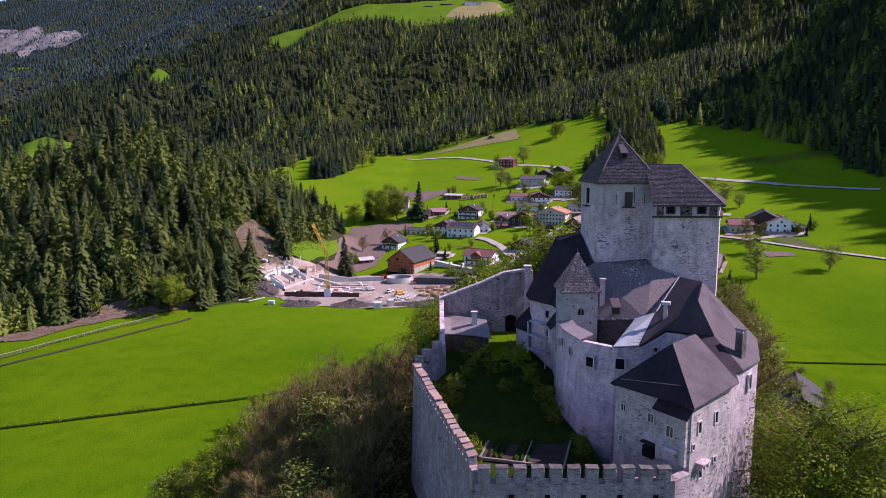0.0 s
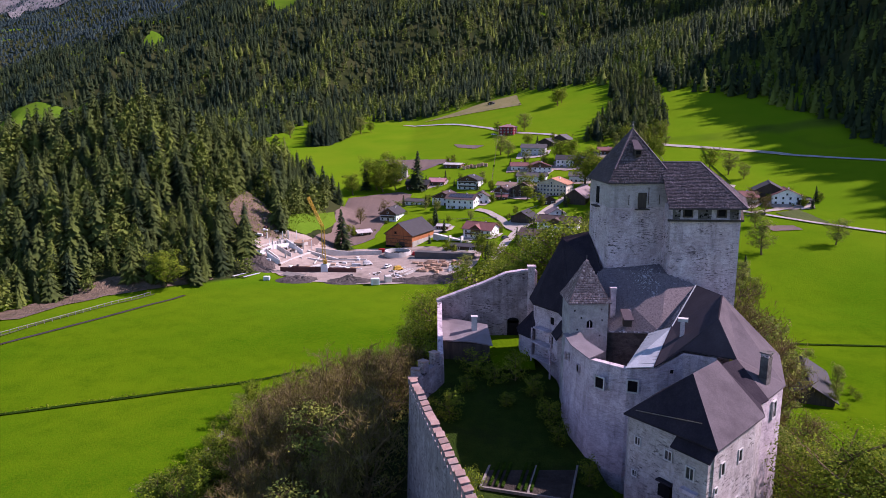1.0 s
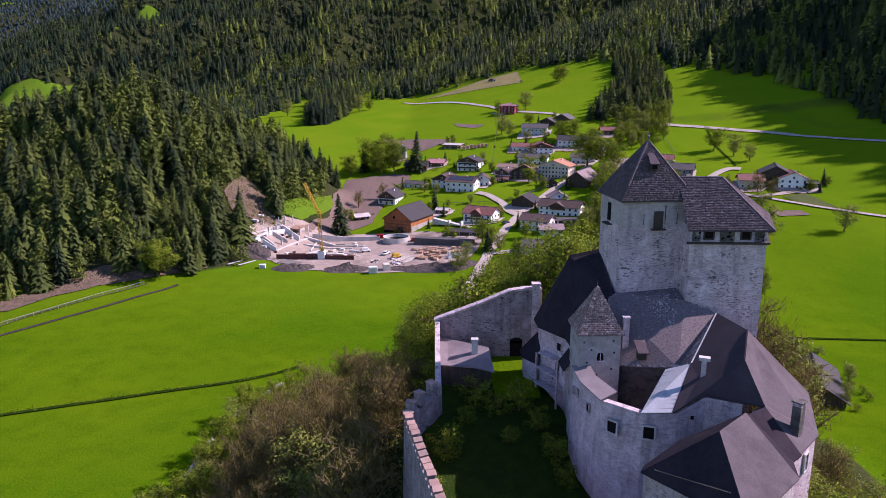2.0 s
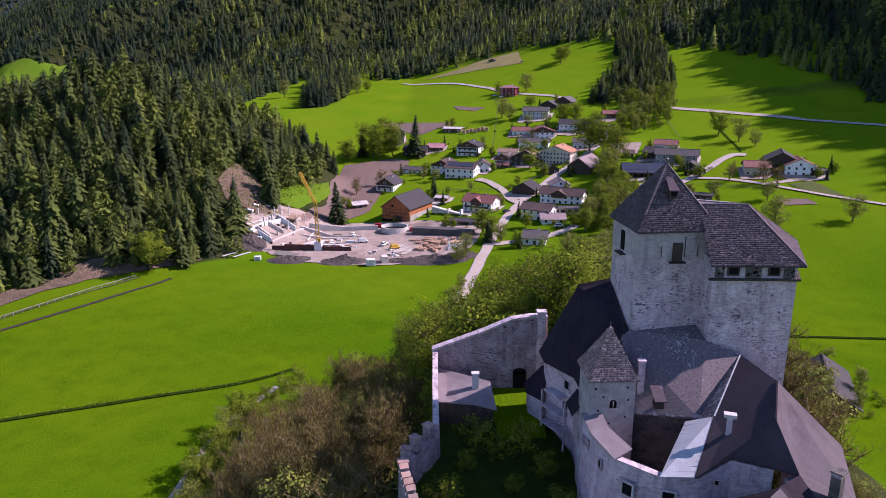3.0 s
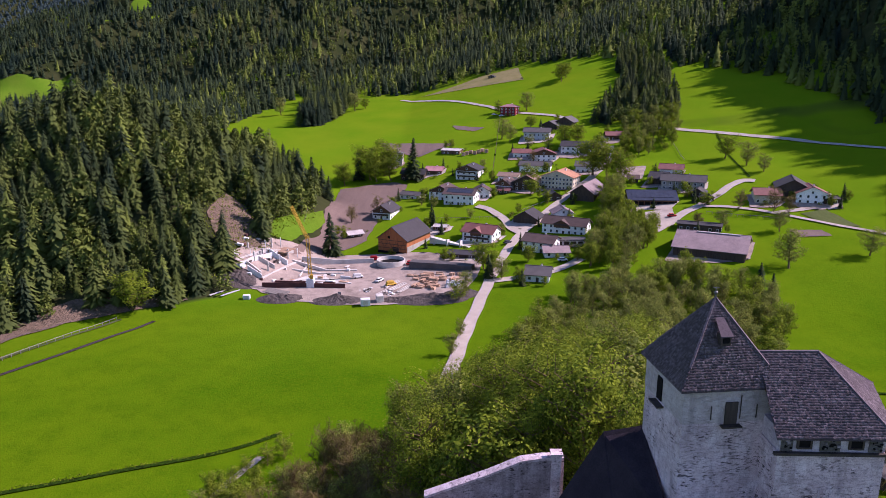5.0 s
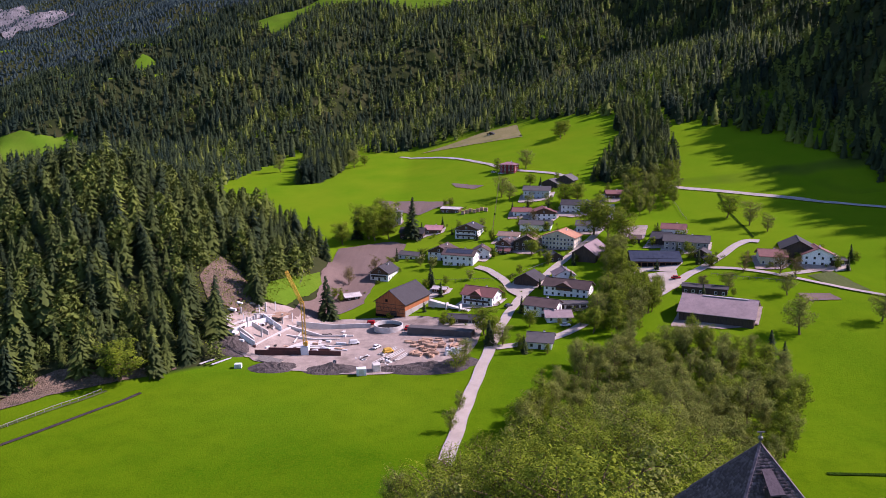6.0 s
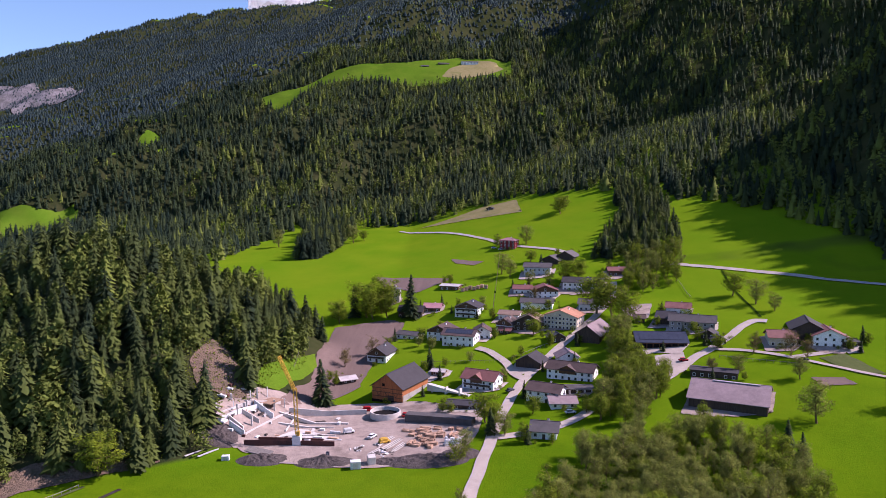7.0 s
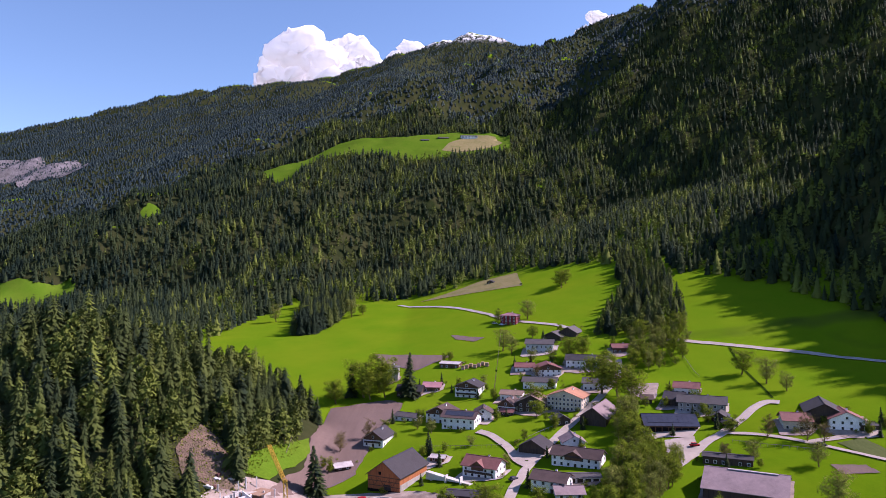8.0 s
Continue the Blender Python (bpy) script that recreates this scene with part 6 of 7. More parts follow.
HOUSES = (
    ("barn", "large timber barn with orange boarded gable and dark roof", "barn", -16.4, 362.5, -26, 15.0, 24, 7.0, 5.4, "f", RF_DARK, W_ORANGE, ""),
    ("house", "white house with dark timber gable and dark roof", "house", -28.6, 407.7, -18, 10.1, 14, 4.6, 3.2, "f", RF_DARK, W_WHITE, "ub"),
    ("shed", "low grey roofed shed beside the ploughed field", "shed", -15.5, 442.3, -28, 13.8, 8, 2.8, 1.4, "s", RF_GREY, W_WHITE, ""),
    ("tower_house", "small square grey stone tower house", "house", -29.1, 512.7, -7, 8.0, 6.5, 9.0, 1.2, "h", RF_GREY, W_STONE, "w"),
    ("farmhouse", "dark timber farmhouse under a tall spruce", "house", -16.3, 486.0, -15, 15.0, 9, 4.6, 2.6, "s", RF_DARK, W_DARK, "w"),
    ("house", "small house with faded pink roof", "house", -3.1, 490.4, -11, 10.2, 9, 3.4, 2.0, "s", RF_PINK, W_WOOD, "w"),
    ("chalet", "white chalet with dark balconies and slate grey roof", "house", 19.1, 477.8, -21, 14.4, 13, 7.0, 2.8, "f", RF_DARK, W_WHITE, "ub"),
    ("house", "white house with brown timber gable beside the lawn", "house", 2.5, 433.8, -22, 13.1, 13, 5.6, 2.8, "f", RF_BROWN, W_WHITE, "u"),
    ("guest_house", "large white house with dark roof and solar panels", "house", 12.2, 418.8, -21, 17.0, 11, 6.4, 2.4, "s", RF_BROWN, W_WHITE, "p"),
    ("house", "white annex house with brown roof", "house", 23.9, 427.9, -6, 8.7, 10, 4.6, 2.4, "f", RF_BROWN, W_WHITE, ""),
    ("shed", "long open shed with pale roof", "shed", 8.9, 524.6, -23, 13.3, 9, 3.2, 1.0, "s", RF_PALE, W_WOOD, ""),
    ("house", "dark red plastered house with low pink hip roof", "house", 56.0, 608.9, -25, 12.5, 10, 8.0, 2.0, "h", RF_PINK, W_RED, "w"),
    ("house", "pale blue grey house with slate roof", "house", 68.3, 532.6, -14, 17.7, 11, 6.6, 2.4, "s", RF_GREY, W_BLUE, ""),
    ("barn", "dark weathered barn with grey roof", "barn", 81.9, 554.3, -28, 13.0, 14, 3.6, 3.0, "f", RF_GREY, W_DARK, ""),
    ("barn", "dark barn with grey gable roof", "barn", 93.7, 558.0, -28, 12.6, 15, 3.8, 3.4, "f", RF_GREY, W_DARK, ""),
    ("house", "white house with dusty red roof and brown gable", "house", 67.2, 494.3, -3, 15.9, 13, 5.6, 2.8, "f", RF_RED, W_WHITE, "u"),
    ("house", "low house with dusty red roof", "house", 54.5, 503.0, -11, 11.2, 8, 3.6, 2.0, "s", RF_RED, W_WHITE, ""),
    ("house", "white house with grey roof", "house", 60.4, 476.5, -16, 19.1, 9, 5.0, 2.0, "s", RF_GREY, W_WHITE, ""),
    ("house", "white house with dark brown timber gable", "house", 38.5, 437.1, -28, 9.3, 11, 4.6, 3.0, "f", RF_BROWN, W_WHITE, "ub"),
    ("chalet", "dark timber chalet with wide light brown roof", "house", 51.1, 436.5, -17, 14.4, 15, 5.6, 3.6, "f", RF_TAN, W_DARK, "b"),
    ("house", "low house with light brown roof", "house", 42.4, 460.9, -20, 11.8, 9, 3.6, 1.6, "s", RF_TAN, W_WHITE, ""),
    ("inn", "cream coloured inn with rows of windows and orange roof", "house", 68.9, 432.6, -28, 18.4, 14, 7.6, 3.2, "f", RF_ORANGE, W_CREAM, "n"),
    ("house", "long white house with dark grey roof", "house", 92.7, 498.5, -18, 24.7, 11, 6.2, 2.6, "s", RF_DARK, W_WHITE, "u"),
    ("house", "small timber house with red roof", "house", 118.1, 515.2, -5, 11.6, 10, 3.8, 2.0, "s", RF_RED, W_WOOD, ""),
    ("house", "grey roofed house behind a tree", "house", 90.4, 461.5, -17, 14.6, 9, 4.6, 2.2, "s", RF_GREY, W_WHITE, ""),
    ("barn", "large barn with dusty rose brown roof", "barn", 80.5, 411.5, -28, 12.7, 24, 4.6, 4.4, "f", RF_ROSE, W_DARK, ""),
    ("barn", "dark boarded barn with charcoal roof", "barn", 44.9, 382.8, -27, 12.0, 11, 3.6, 3.2, "f", RF_DARK, W_DARK, ""),
    ("chalet", "white chalet with red brown roof and wooden balcony", "house", 20.3, 363.2, -28, 15.2, 11, 5.4, 2.8, "s", RF_RED, W_WHITE, "gb"),
    ("house", "white house with brown roof and timber gable", "house", 61.1, 366.0, -28, 20.9, 10, 5.2, 2.6, "s", RF_BROWN, W_WHITE, "g"),
    ("house", "white two storey house with brown roof", "house", 45.5, 340.5, -28, 13.7, 10, 5.2, 2.2, "s", RF_BROWN, W_WHITE, ""),
    ("house", "low white extension with brown roof", "house", 50.5, 332.5, 1, 10.2, 9, 2.6, 1.6, "s", RF_ROSE, W_WHITE, ""),
    ("cottage", "small whitewashed cottage with grey brown roof", "house", 39.5, 303.9, -14, 9.1, 9, 3.2, 2.2, "s", RF_GREY, W_WHITE, "c"),
    ("garage", "low white garage row with dark doors", "garage", 58.9, 346.3, 0, 12.7, 6, 2.7, 0.5, "s", RF_GREY, W_WHITE, "d"),
    ("barn", "long open barn with solar panels on the roof", "barn", 108.9, 394.2, -5, 23.6, 15, 4.0, 3.6, "s", RF_SOLAR, W_DARK, "o"),
    ("farmhouse", "old grey stone farmhouse with grey roof", "house", 130.6, 409.0, -23, 21.8, 10, 5.6, 2.6, "s", RF_GREY, W_STONE, ""),
    ("house", "small white house with dark red roof", "house", 132.6, 436.2, -23, 12.2, 9, 4.0, 2.2, "s", RF_RED, W_WHITE, ""),
    ("barn", "dark boarded barn with charcoal roof", "barn", 121.2, 420.9, -28, 8.9, 12, 4.0, 2.6, "s", RF_DARK, W_DARK, ""),
    ("hut", "small dark timber hut", "hut", 134.1, 395.6, -28, 6.5, 8, 2.8, 1.8, "f", RF_DARK, W_DARK, ""),
    ("hut", "small dark timber hut", "hut", 135.7, 388.8, -10, 6.3, 6, 2.4, 1.6, "f", RF_DARK, W_DARK, ""),
    ("hut", "small brown field hut", "hut", 108.4, 426.1, -13, 4.9, 5, 2.8, 1.4, "s", RF_BROWN, W_DARK, ""),
    ("farmhouse", "cream farmhouse with faded red roof", "house", 162.6, 381.7, -13, 11.6, 10, 4.8, 2.4, "s", RF_RED, W_CREAM, ""),
    ("barn", "tall dark timber barn with charcoal roof", "barn", 178.4, 388.3, -22, 15.0, 20, 6.0, 4.0, "f", RF_DARK, W_DARK, ""),
    ("farmhouse", "white farmhouse with red brown gable roof", "house", 183.0, 378.9, -17, 13.9, 13, 5.6, 3.2, "f", RF_RED, W_WHITE, ""),
    ("shed", "dark open wagon shed", "shed", 190.0, 374.7, 0, 7.9, 8, 2.8, 1.0, "s", RF_DARK, W_DARK, ""),
    ("barn", "big modern cattle barn with pinkish grey roof", "barn", 116.0, 325.6, -28, 27.9, 24, 4.6, 4.6, "s", RF_ROSE, W_DARK, "k"),
    ("shed", "dark steel frame shed", "shed", 120.4, 353.5, -24, 19.0, 8, 3.4, 0.5, "s", RF_DARK, W_DARK, ""),
    ("hut", "tiny field barn on a dry slope", "hut", 55.3, 804.6, -28, 6.9, 5, 2.4, 1.6, "f", RF_DARK, W_DARK, ""),
    ("shed", "small white roofed garden shed", "shed", 0.8, 381.0, -18, 6.3, 5, 2.2, 0.8, "s", RF_PALE, W_WOOD, ""),
    ("shed", "low dark shed beside the site", "shed", 11.6, 337.8, -12, 14.7, 8, 2.4, 0.8, "s", RF_DARK, W_DARK, ""),
    ("hut", "small timber hut by the garden", "hut", -42.6, 378.8, 28, 7.1, 5, 2.2, 1.0, "s", RF_PALE, W_DARK, ""),
    ("house", "small timber house with brown roof", "hut", 60.6, 408.9, 8, 7.8, 8, 3.0, 2.2, "f", RF_GREY, W_DARK, ""),
    ("house", "brown hipped roof house", "house", 61.6, 382.6, 1, 9.7, 9, 4.0, 2.6, "f", RF_ROSE, W_WHITE, ""),
    ("hut", "low garden house with red roof", "hut", 37.0, 430.3, -28, 6.4, 5, 2.2, 1.2, "s", RF_RED, W_DARK, ""),
)
for row in HOUSES:
    house(*row)
yr = random.Random(31)
for row in HOUSES:  # trodden and paved ground round the houses
    (x, y, turn, w, d), a = row[3:8], math.radians(row[5])
    if row[0] in ("hut", "cottage") or y > 560 or yr.random() < 0.4:
        continue
    hw, hd = w / 2 + yr.uniform(0.8, 3), d / 2 + yr.uniform(0.5, 2)
    ring = [(-hw, -hd - yr.uniform(1, 8)), (-hw * 0.3, -hd - yr.uniform(2, 8)), (hw * 0.5, -hd - yr.uniform(1, 7)), (hw, -hd * 0.6), (hw, hd), (0, hd + yr.uniform(0, 2)), (-hw, hd * 0.7)]
    drape("yard", [(x + u * math.cos(a) - v * math.sin(a), y + u * math.sin(a) + v * math.cos(a)) for u, v in ring], yr.choice((GRAVEL, ROAD, GRAVEL)), 0.36 + 0.01 * yr.randint(0, 6), "trodden and gravelled yard round a house", "yard", 2.0)
maypole = thing("maypole", "very tall slender maypole with a wreath near the houses", "pole", "", (32, 467, float(ground_height(32, 467))))
bm = bmesh.new()
bm_box(bm, (0.4, 0.4, 38), pose(0, 0, 0, 0, 7))
for v in bm.verts:
    if v.co.z > 20:
        v.co.x, v.co.y = 4.7 + (v.co.x - 4.7) * 0.4, v.co.y * 0.4
part("pole", bm, LUMBER, maypole)
bm = bmesh.new()
bmesh.ops.create_uvsphere(bm, u_segments=10, v_segments=6, radius=0.7, matrix=pose(1.85, 0, 15))
part("wreath", bm, HEDGE, maypole, "green wreath")
house("barn", "low dark roofed barn beside the castle hill", "barn", 94.0, 178.0, 68, 22, 11, 1.6, 3.2, "s", RF_DARK, W_DARK, "")
house("farmhouse", "white farmhouse high on the mountain pasture", "house", 62, 1528, 8, 34, 15, 8.0, 2.4, "s", RF_GREY, W_WHITE, "")
house("barn", "grey barn high on the mountain pasture", "barn", 8, 1522, 10, 22, 11, 3.5, 2.4, "s", RF_GREY, W_DARK, "")
house("hut", "small hut high on the mountain pasture", "hut", -30, 1506, 0, 16, 8, 3.0, 2.0, "s", RF_GREY, W_DARK, "")

# ---------------------------------------------------------------- the building site
def on_ground(x, y, lift=0.0):
    return (x, y, ground_z(x, y) + lift)


shell = thing("building_shell", "unfinished concrete foundation walls of a new building", "building site")
def site_wall(name, pts, h, t, mat, label=""):
    return wall_run(name, [(x, y, max(ground_z(x, y), 0.5) + h) for x, y in pts], t, lambda x, y: ground_z(x, y) - 0.5, mat, shell, 0.0, label)


site_wall("rear_wall", [(-60, 333), (-45, 336), (-29, 337)], 2.2, 0.5, CONCRETE, "grey concrete retaining wall")
site_wall("west_wall", [(-87, 305), (-74, 324), (-64, 335)], 1.6, 0.6, CONCRETE, "pale concrete wall")
site_wall("inner_wall", [(-71, 308), (-63, 325), (-60, 332)], 1.0, 0.5, CONCRETE)
site_wall("footing", [(-63, 329), (-48, 326), (-35, 325)], 0.8, 0.8, CONCRETE, "pale concrete footing")
site_wall("footing", [(-62, 322), (-50, 322), (-40, 321)], 0.6, 0.7, CONCRETE)
site_wall("formwork", [(-70, 303), (-55, 304), (-37, 302)], 2.0, 0.35, RUST, "rusty red formwork panels")
site_wall("front_wall", [(-66, 308), (-52, 308.5), (-42, 307)], 1.2, 0.4, RUST)
site_wall("cross_wall", [(-78, 312), (-72, 310)], 1.6, 0.5, CONCRETE)
for (x, y, h) in ((-72, 330, 4.5), (-65, 329, 4.6), (-76, 316, 4.2), (-70, 314, 4.0), (-80, 322, 3.0), (-74, 322, 3.4)):
    block("column", (0.6, 0.6, h), pose(*on_ground(x, y)), CONCRETE, shell, "bare concrete column")
block("slab", (27, 13, 0.2), pose(*on_ground(-50, 315, 0.12), 0, 0, -3), CONCRETE, shell, "dusty concrete floor slab")
site_wall("inner_wall", [(-82, 307), (-76, 316), (-69, 327)], 2.2, 0.35, WHITE_PAINT, "white formwork wall")
site_wall("inner_wall", [(-77, 309), (-71, 307.5)], 2.4, 0.35, WHITE_PAINT, "white formwork wall")
site_wall("inner_wall", [(-75, 318), (-68, 317)], 2.0, 0.35, CONCRETE)
site_wall("inner_wall", [(-72, 325), (-64, 323)], 2.6, 0.35, WHITE_PAINT, "white formwork wall")
site_wall("inner_wall", [(-58, 312), (-47, 313), (-38, 312)], 0.7, 0.4, CONCRETE)
site_wall("inner_wall", [(-58, 317), (-57, 328)], 0.9, 0.4, CONCRETE)
block("sand_floor", (9, 8, 0.25), pose(*on_ground(-68, 331, 1.4), 0, 0, -28), LUMBER, shell, "fresh timber deck on props")
for k in range(60):
    x, y = random.uniform(-84, -36), random.uniform(305, 335)
    if random.random() < 0.4:
        x, y = random.uniform(-84, -66), random.uniform(306, 330)
    mat = random.choice((CONCRETE, WHITE_PAINT, WHITE_PAINT, LUMBER, RUST, SPOIL))
    block("site_panel", (random.uniform(0.8, 4.2), random.uniform(0.5, 1.3), random.uniform(0.25, 1.1)), pose(*on_ground(x, y, 0.2), 0, 0, random.choice((-12, 78)) + random.uniform(-15, 15)), mat, shell)
for (x, y, h) in ((-83, 313, 3.4), (-78, 318, 3.2), (-67, 322, 4.2), (-62, 334, 4.4), (-69, 334, 4.6), (-74, 327, 3.8)):
    block("prop", (0.28, 0.28, h), pose(*on_ground(x, y), 0, 0, random.uniform(0, 90)), WHITE_PAINT, shell, "steel prop")
for k in range(5):
    p = thing("rubble_heap", "pale heap of concrete rubble and boards", "rubble", "rubble heaps on the site", on_ground(random.uniform(-34, -16), random.uniform(288, 300)), random.uniform(0, 180))
    for j in range(9):
        block("rubble_piece", (random.uniform(0.4, 1.8), random.uniform(0.3, 0.9), random.uniform(0.2, 0.6)), pose(random.gauss(0, 1.2), random.gauss(0, 0.8), 0.1, random.uniform(-15, 15), random.uniform(-15, 15), random.uniform(0, 180)), random.choice((CONCRETE, WOOD_GREY, SPOIL, WHITE_PAINT)), p)

crane = thing("tower_crane", "yellow folded tower crane on a white counterweight base", "crane", at=on_ground(-51, 304.5))
block("base", (3.0, 3.0, 3.6), pose(0, 0, 0.0), WHITE_PAINT, crane, "white concrete ballast block", 0.1)


def lattice(name, a, b, w, n, parent, mat):
    """A square lattice mast from a to b."""
    bm, a, b = bmesh.new(), Vector(a), Vector(b)
    q = (b - a).to_track_quat("Z", "Y").to_matrix().to_4x4()
    L = (b - a).length
    for sx in (-1, 1):
        for sy in (-1, 1):
            bm_box(bm, (0.16, 0.16, L), Matrix.Translation(a) @ q @ Matrix.Translation((sx * w / 2, sy * w / 2, 0)))
    for k in range(n):
        for side in range(4):
            m = Matrix.Translation(a) @ q @ pose(0, 0, L * k / n, 0, 0, 90 * side) @ Matrix.Translation((0, w / 2, 0))
            h = L / n
            bm_box(bm, (0.09, 0.09, math.hypot(w, h)), m @ Matrix.Translation((-w / 2, 0, 0)) @ pose(0, 0, 0, 0, math.degrees(math.atan2(w, h)), 0))
    return part(name, bm, mat, parent)


lattice("mast", (0, 0, 3.6), (-0.5, 0, 21), 1.1, 12, crane, YELLOW)
lattice("jib", (-0.5, 0, 20), (-6.5, 1.5, 32.5), 0.9, 9, crane, YELLOW)
block("cab", (1.2, 1.2, 1.6), pose(0.6, -0.8, 3.8), YELLOW, crane)

tank = thing("slurry_tank", "round open concrete tank with dark inside", "tank", at=on_ground(-21, 333))
bm = bmesh.new()
for r0, flip in ((6.2, 1), (5.8, -1)):
    bmesh.ops.create_cone(bm, cap_ends=False, segments=36, radius1=r0, radius2=r0, depth=3.0, matrix=Matrix.Translation((0, 0, 1.0)))
ring_v = [[bm.verts.new((r * math.cos(a), r * math.sin(a), 2.5)) for a in np.linspace(0, 6.283, 36, endpoint=False)] for r in (6.2, 5.8)]
for i in range(36):
    bm.faces.new((ring_v[0][i], ring_v[0][(i + 1) % 36], ring_v[1][(i + 1) % 36], ring_v[1][i]))
part("shell", bm, CONCRETE, tank)
bm = bmesh.new()
bmesh.ops.create_circle(bm, cap_ends=True, segments=36, radius=5.9, matrix=Matrix.Translation((0, 0, 0.9)))
part("filling", bm, DARK, tank, "dark liquid surface")


def heap(x, y, rx, ry, h, seed):
    """A heap of dug-out earth."""
    bm = bmesh.new()
    n, rings = 40, 12
    z0 = ground_z(x, y)
    grid_ = []
    for k in range(rings + 1):
        u = k / rings
        row = []
        for i in range(n):
            a = 6.283 * i / n
            px, py = x + rx * u * math.cos(a), y + ry * u * math.sin(a)
            s = (1 - u) ** 0.75 * h * (0.75 + 0.5 * noise.noise((px * 0.22 + seed, py * 0.22, 0))) + (1 - u) * 0.8 * noise.noise((px * 0.9, py * 0.9, seed)) * min(1, h)
            row.append(bm.verts.new((px, py, ground_z(px, py) - 0.2 + max(0, s))))
        grid_.append(row)
    for r, s in zip(grid_, grid_[1:]):
        for i in range(n):
            bm.faces.new((r[i], r[(i + 1) % n], s[(i + 1) % n], s[i]))
    bmesh.ops.remove_doubles(bm, verts=bm.verts, dist=0.001)
    bmesh.ops.recalc_face_normals(bm, faces=bm.faces)
    return tagged(part("spoil_mound", bm, SPOIL), "dark heap of dug-out earth", "earth heap", "earth heaps on the site")


heap(-4, 286.5, 16, 6, 3.2, 1)
heap(8, 291, 8, 5, 2.6, 2)
heap(-38, 288, 12, 5.5, 2.6, 3)
heap(-60, 291, 10, 6, 2.8, 4)
heap(-79, 304, 8, 6, 2.6, 5)
heap(-17, 287, 6, 4, 2.0, 6)
stack = None
for k in range(46):  # timber and brick pallets
    x, y = -12 + 22 * random.random(), 296 + 20 * random.random()
    if random.random() < 0.5:
        x = -10 + 9 * random.random()
    l = random.uniform(1.6, 4.2)
    p = thing("lumber_stack", "stack of fresh sawn orange timber on the ground", "lumber", "timber stacks on the site", on_ground(x, y, 0.1), random.choice((-18, -14, 72)) + random.uniform(-6, 6))
    h = random.uniform(0.4, 1.3)
    for j in range(4):
        block("board", (l * random.uniform(0.8, 1.1), 0.4, h * random.uniform(0.6, 1.1)), pose(random.uniform(-0.3, 0.3), -0.7 + 0.46 * j, 0.12, 0, 0, random.uniform(-3, 3)), LUMBER, p)
    block("skid", (0.2, 1.9, 0.14), pose(-l * 0.3, 0, 0), WOOD_GREY, p)
    block("skid", (0.2, 1.9, 0.14), pose(l * 0.3, 0, 0), WOOD_GREY, p)
for (x, y, turn, l) in ((-14, 303, 62, 16), (-17, 306, 60, 14), (-20, 296, 62, 10), (-12, 299, 62, 12)):
    p = thing("beam_pile", "pile of long pale formwork beams", "lumber", "", on_ground(x, y, 0.1), turn)
    for j in range(5):
        block("beam", (l * random.uniform(0.8, 1), 0.3, 0.3), pose(random.uniform(-1, 1), 0.45 * j, 0, 0, 0, random.uniform(-3, 3)), WOOD_GREY if j % 2 else CONCRETE, p)
for k in range(16):
    x, y = 6 + random.uniform(-3, 3), 300 + random.uniform(-2.5, 2.5)
    bm = bmesh.new()
    bmesh.ops.create_cone(bm, cap_ends=True, segments=14, radius1=0.62, radius2=0.62, depth=1.2, matrix=pose(*on_ground(x, y, 0.7 + (0.9 if k > 11 else 0)), 90, 0, 20 + random.uniform(-8, 8)))
    tagged(part("silage_bale", bm, WHITE_PAINT), "white wrapped silage bale", "bale", "silage bales")
for (x, y, sx, sy, sz, turn, mat, label) in ((-27, 282.5, 3.4, 2.4, 2.6, 10, WHITE_PAINT, "white site container beside the meadow"), (-22, 286, 2.6, 3.4, 2.6, 14, CONCRETE, "grey steel site container on gravel"), (-73, 291, 2.6, 1.8, 1.6, 5, WHITE_PAINT, "white site box on the grass"), (-38, 293, 1.2, 1.0, 1.6, 0, RF_SOLAR, "blue portable cabin on the site")):
    c_ = thing("site_container", label, "container", "", on_ground(x, y), turn)
    block("body", (sx, sy, sz), pose(0, 0, 0.1), mat, c_, "", 0.06)
    block("door", (sx * 0.5, 0.08, sz * 0.8), pose(0, -sy / 2, 0.2), CONCRETE, c_)
    for q in (-1, 1):
        block("skid", (0.2, sy, 0.15), pose(q * sx * 0.35, 0, 0), WOOD_DARK, c_)
for k in range(3):
    p = thing("board_row", "pale green and white boards lying on the grass", "boards", "", on_ground(-84 + 2.0 * k, 293 + 0.5 * k, 0.1), 58)
    block("board", (9, 0.9, 0.2), pose(0, 0, 0), PLASTER_PALE if k != 1 else ALP, p)
p = thing("formwork_ramp", "tilted pale timber formwork panel", "panel", "", on_ground(-63, 297, 0.6), -30)
block("panel", (11, 3.4, 0.3), pose(0, 0, 0, 14, 0, 0), WOOD_GREY, p)


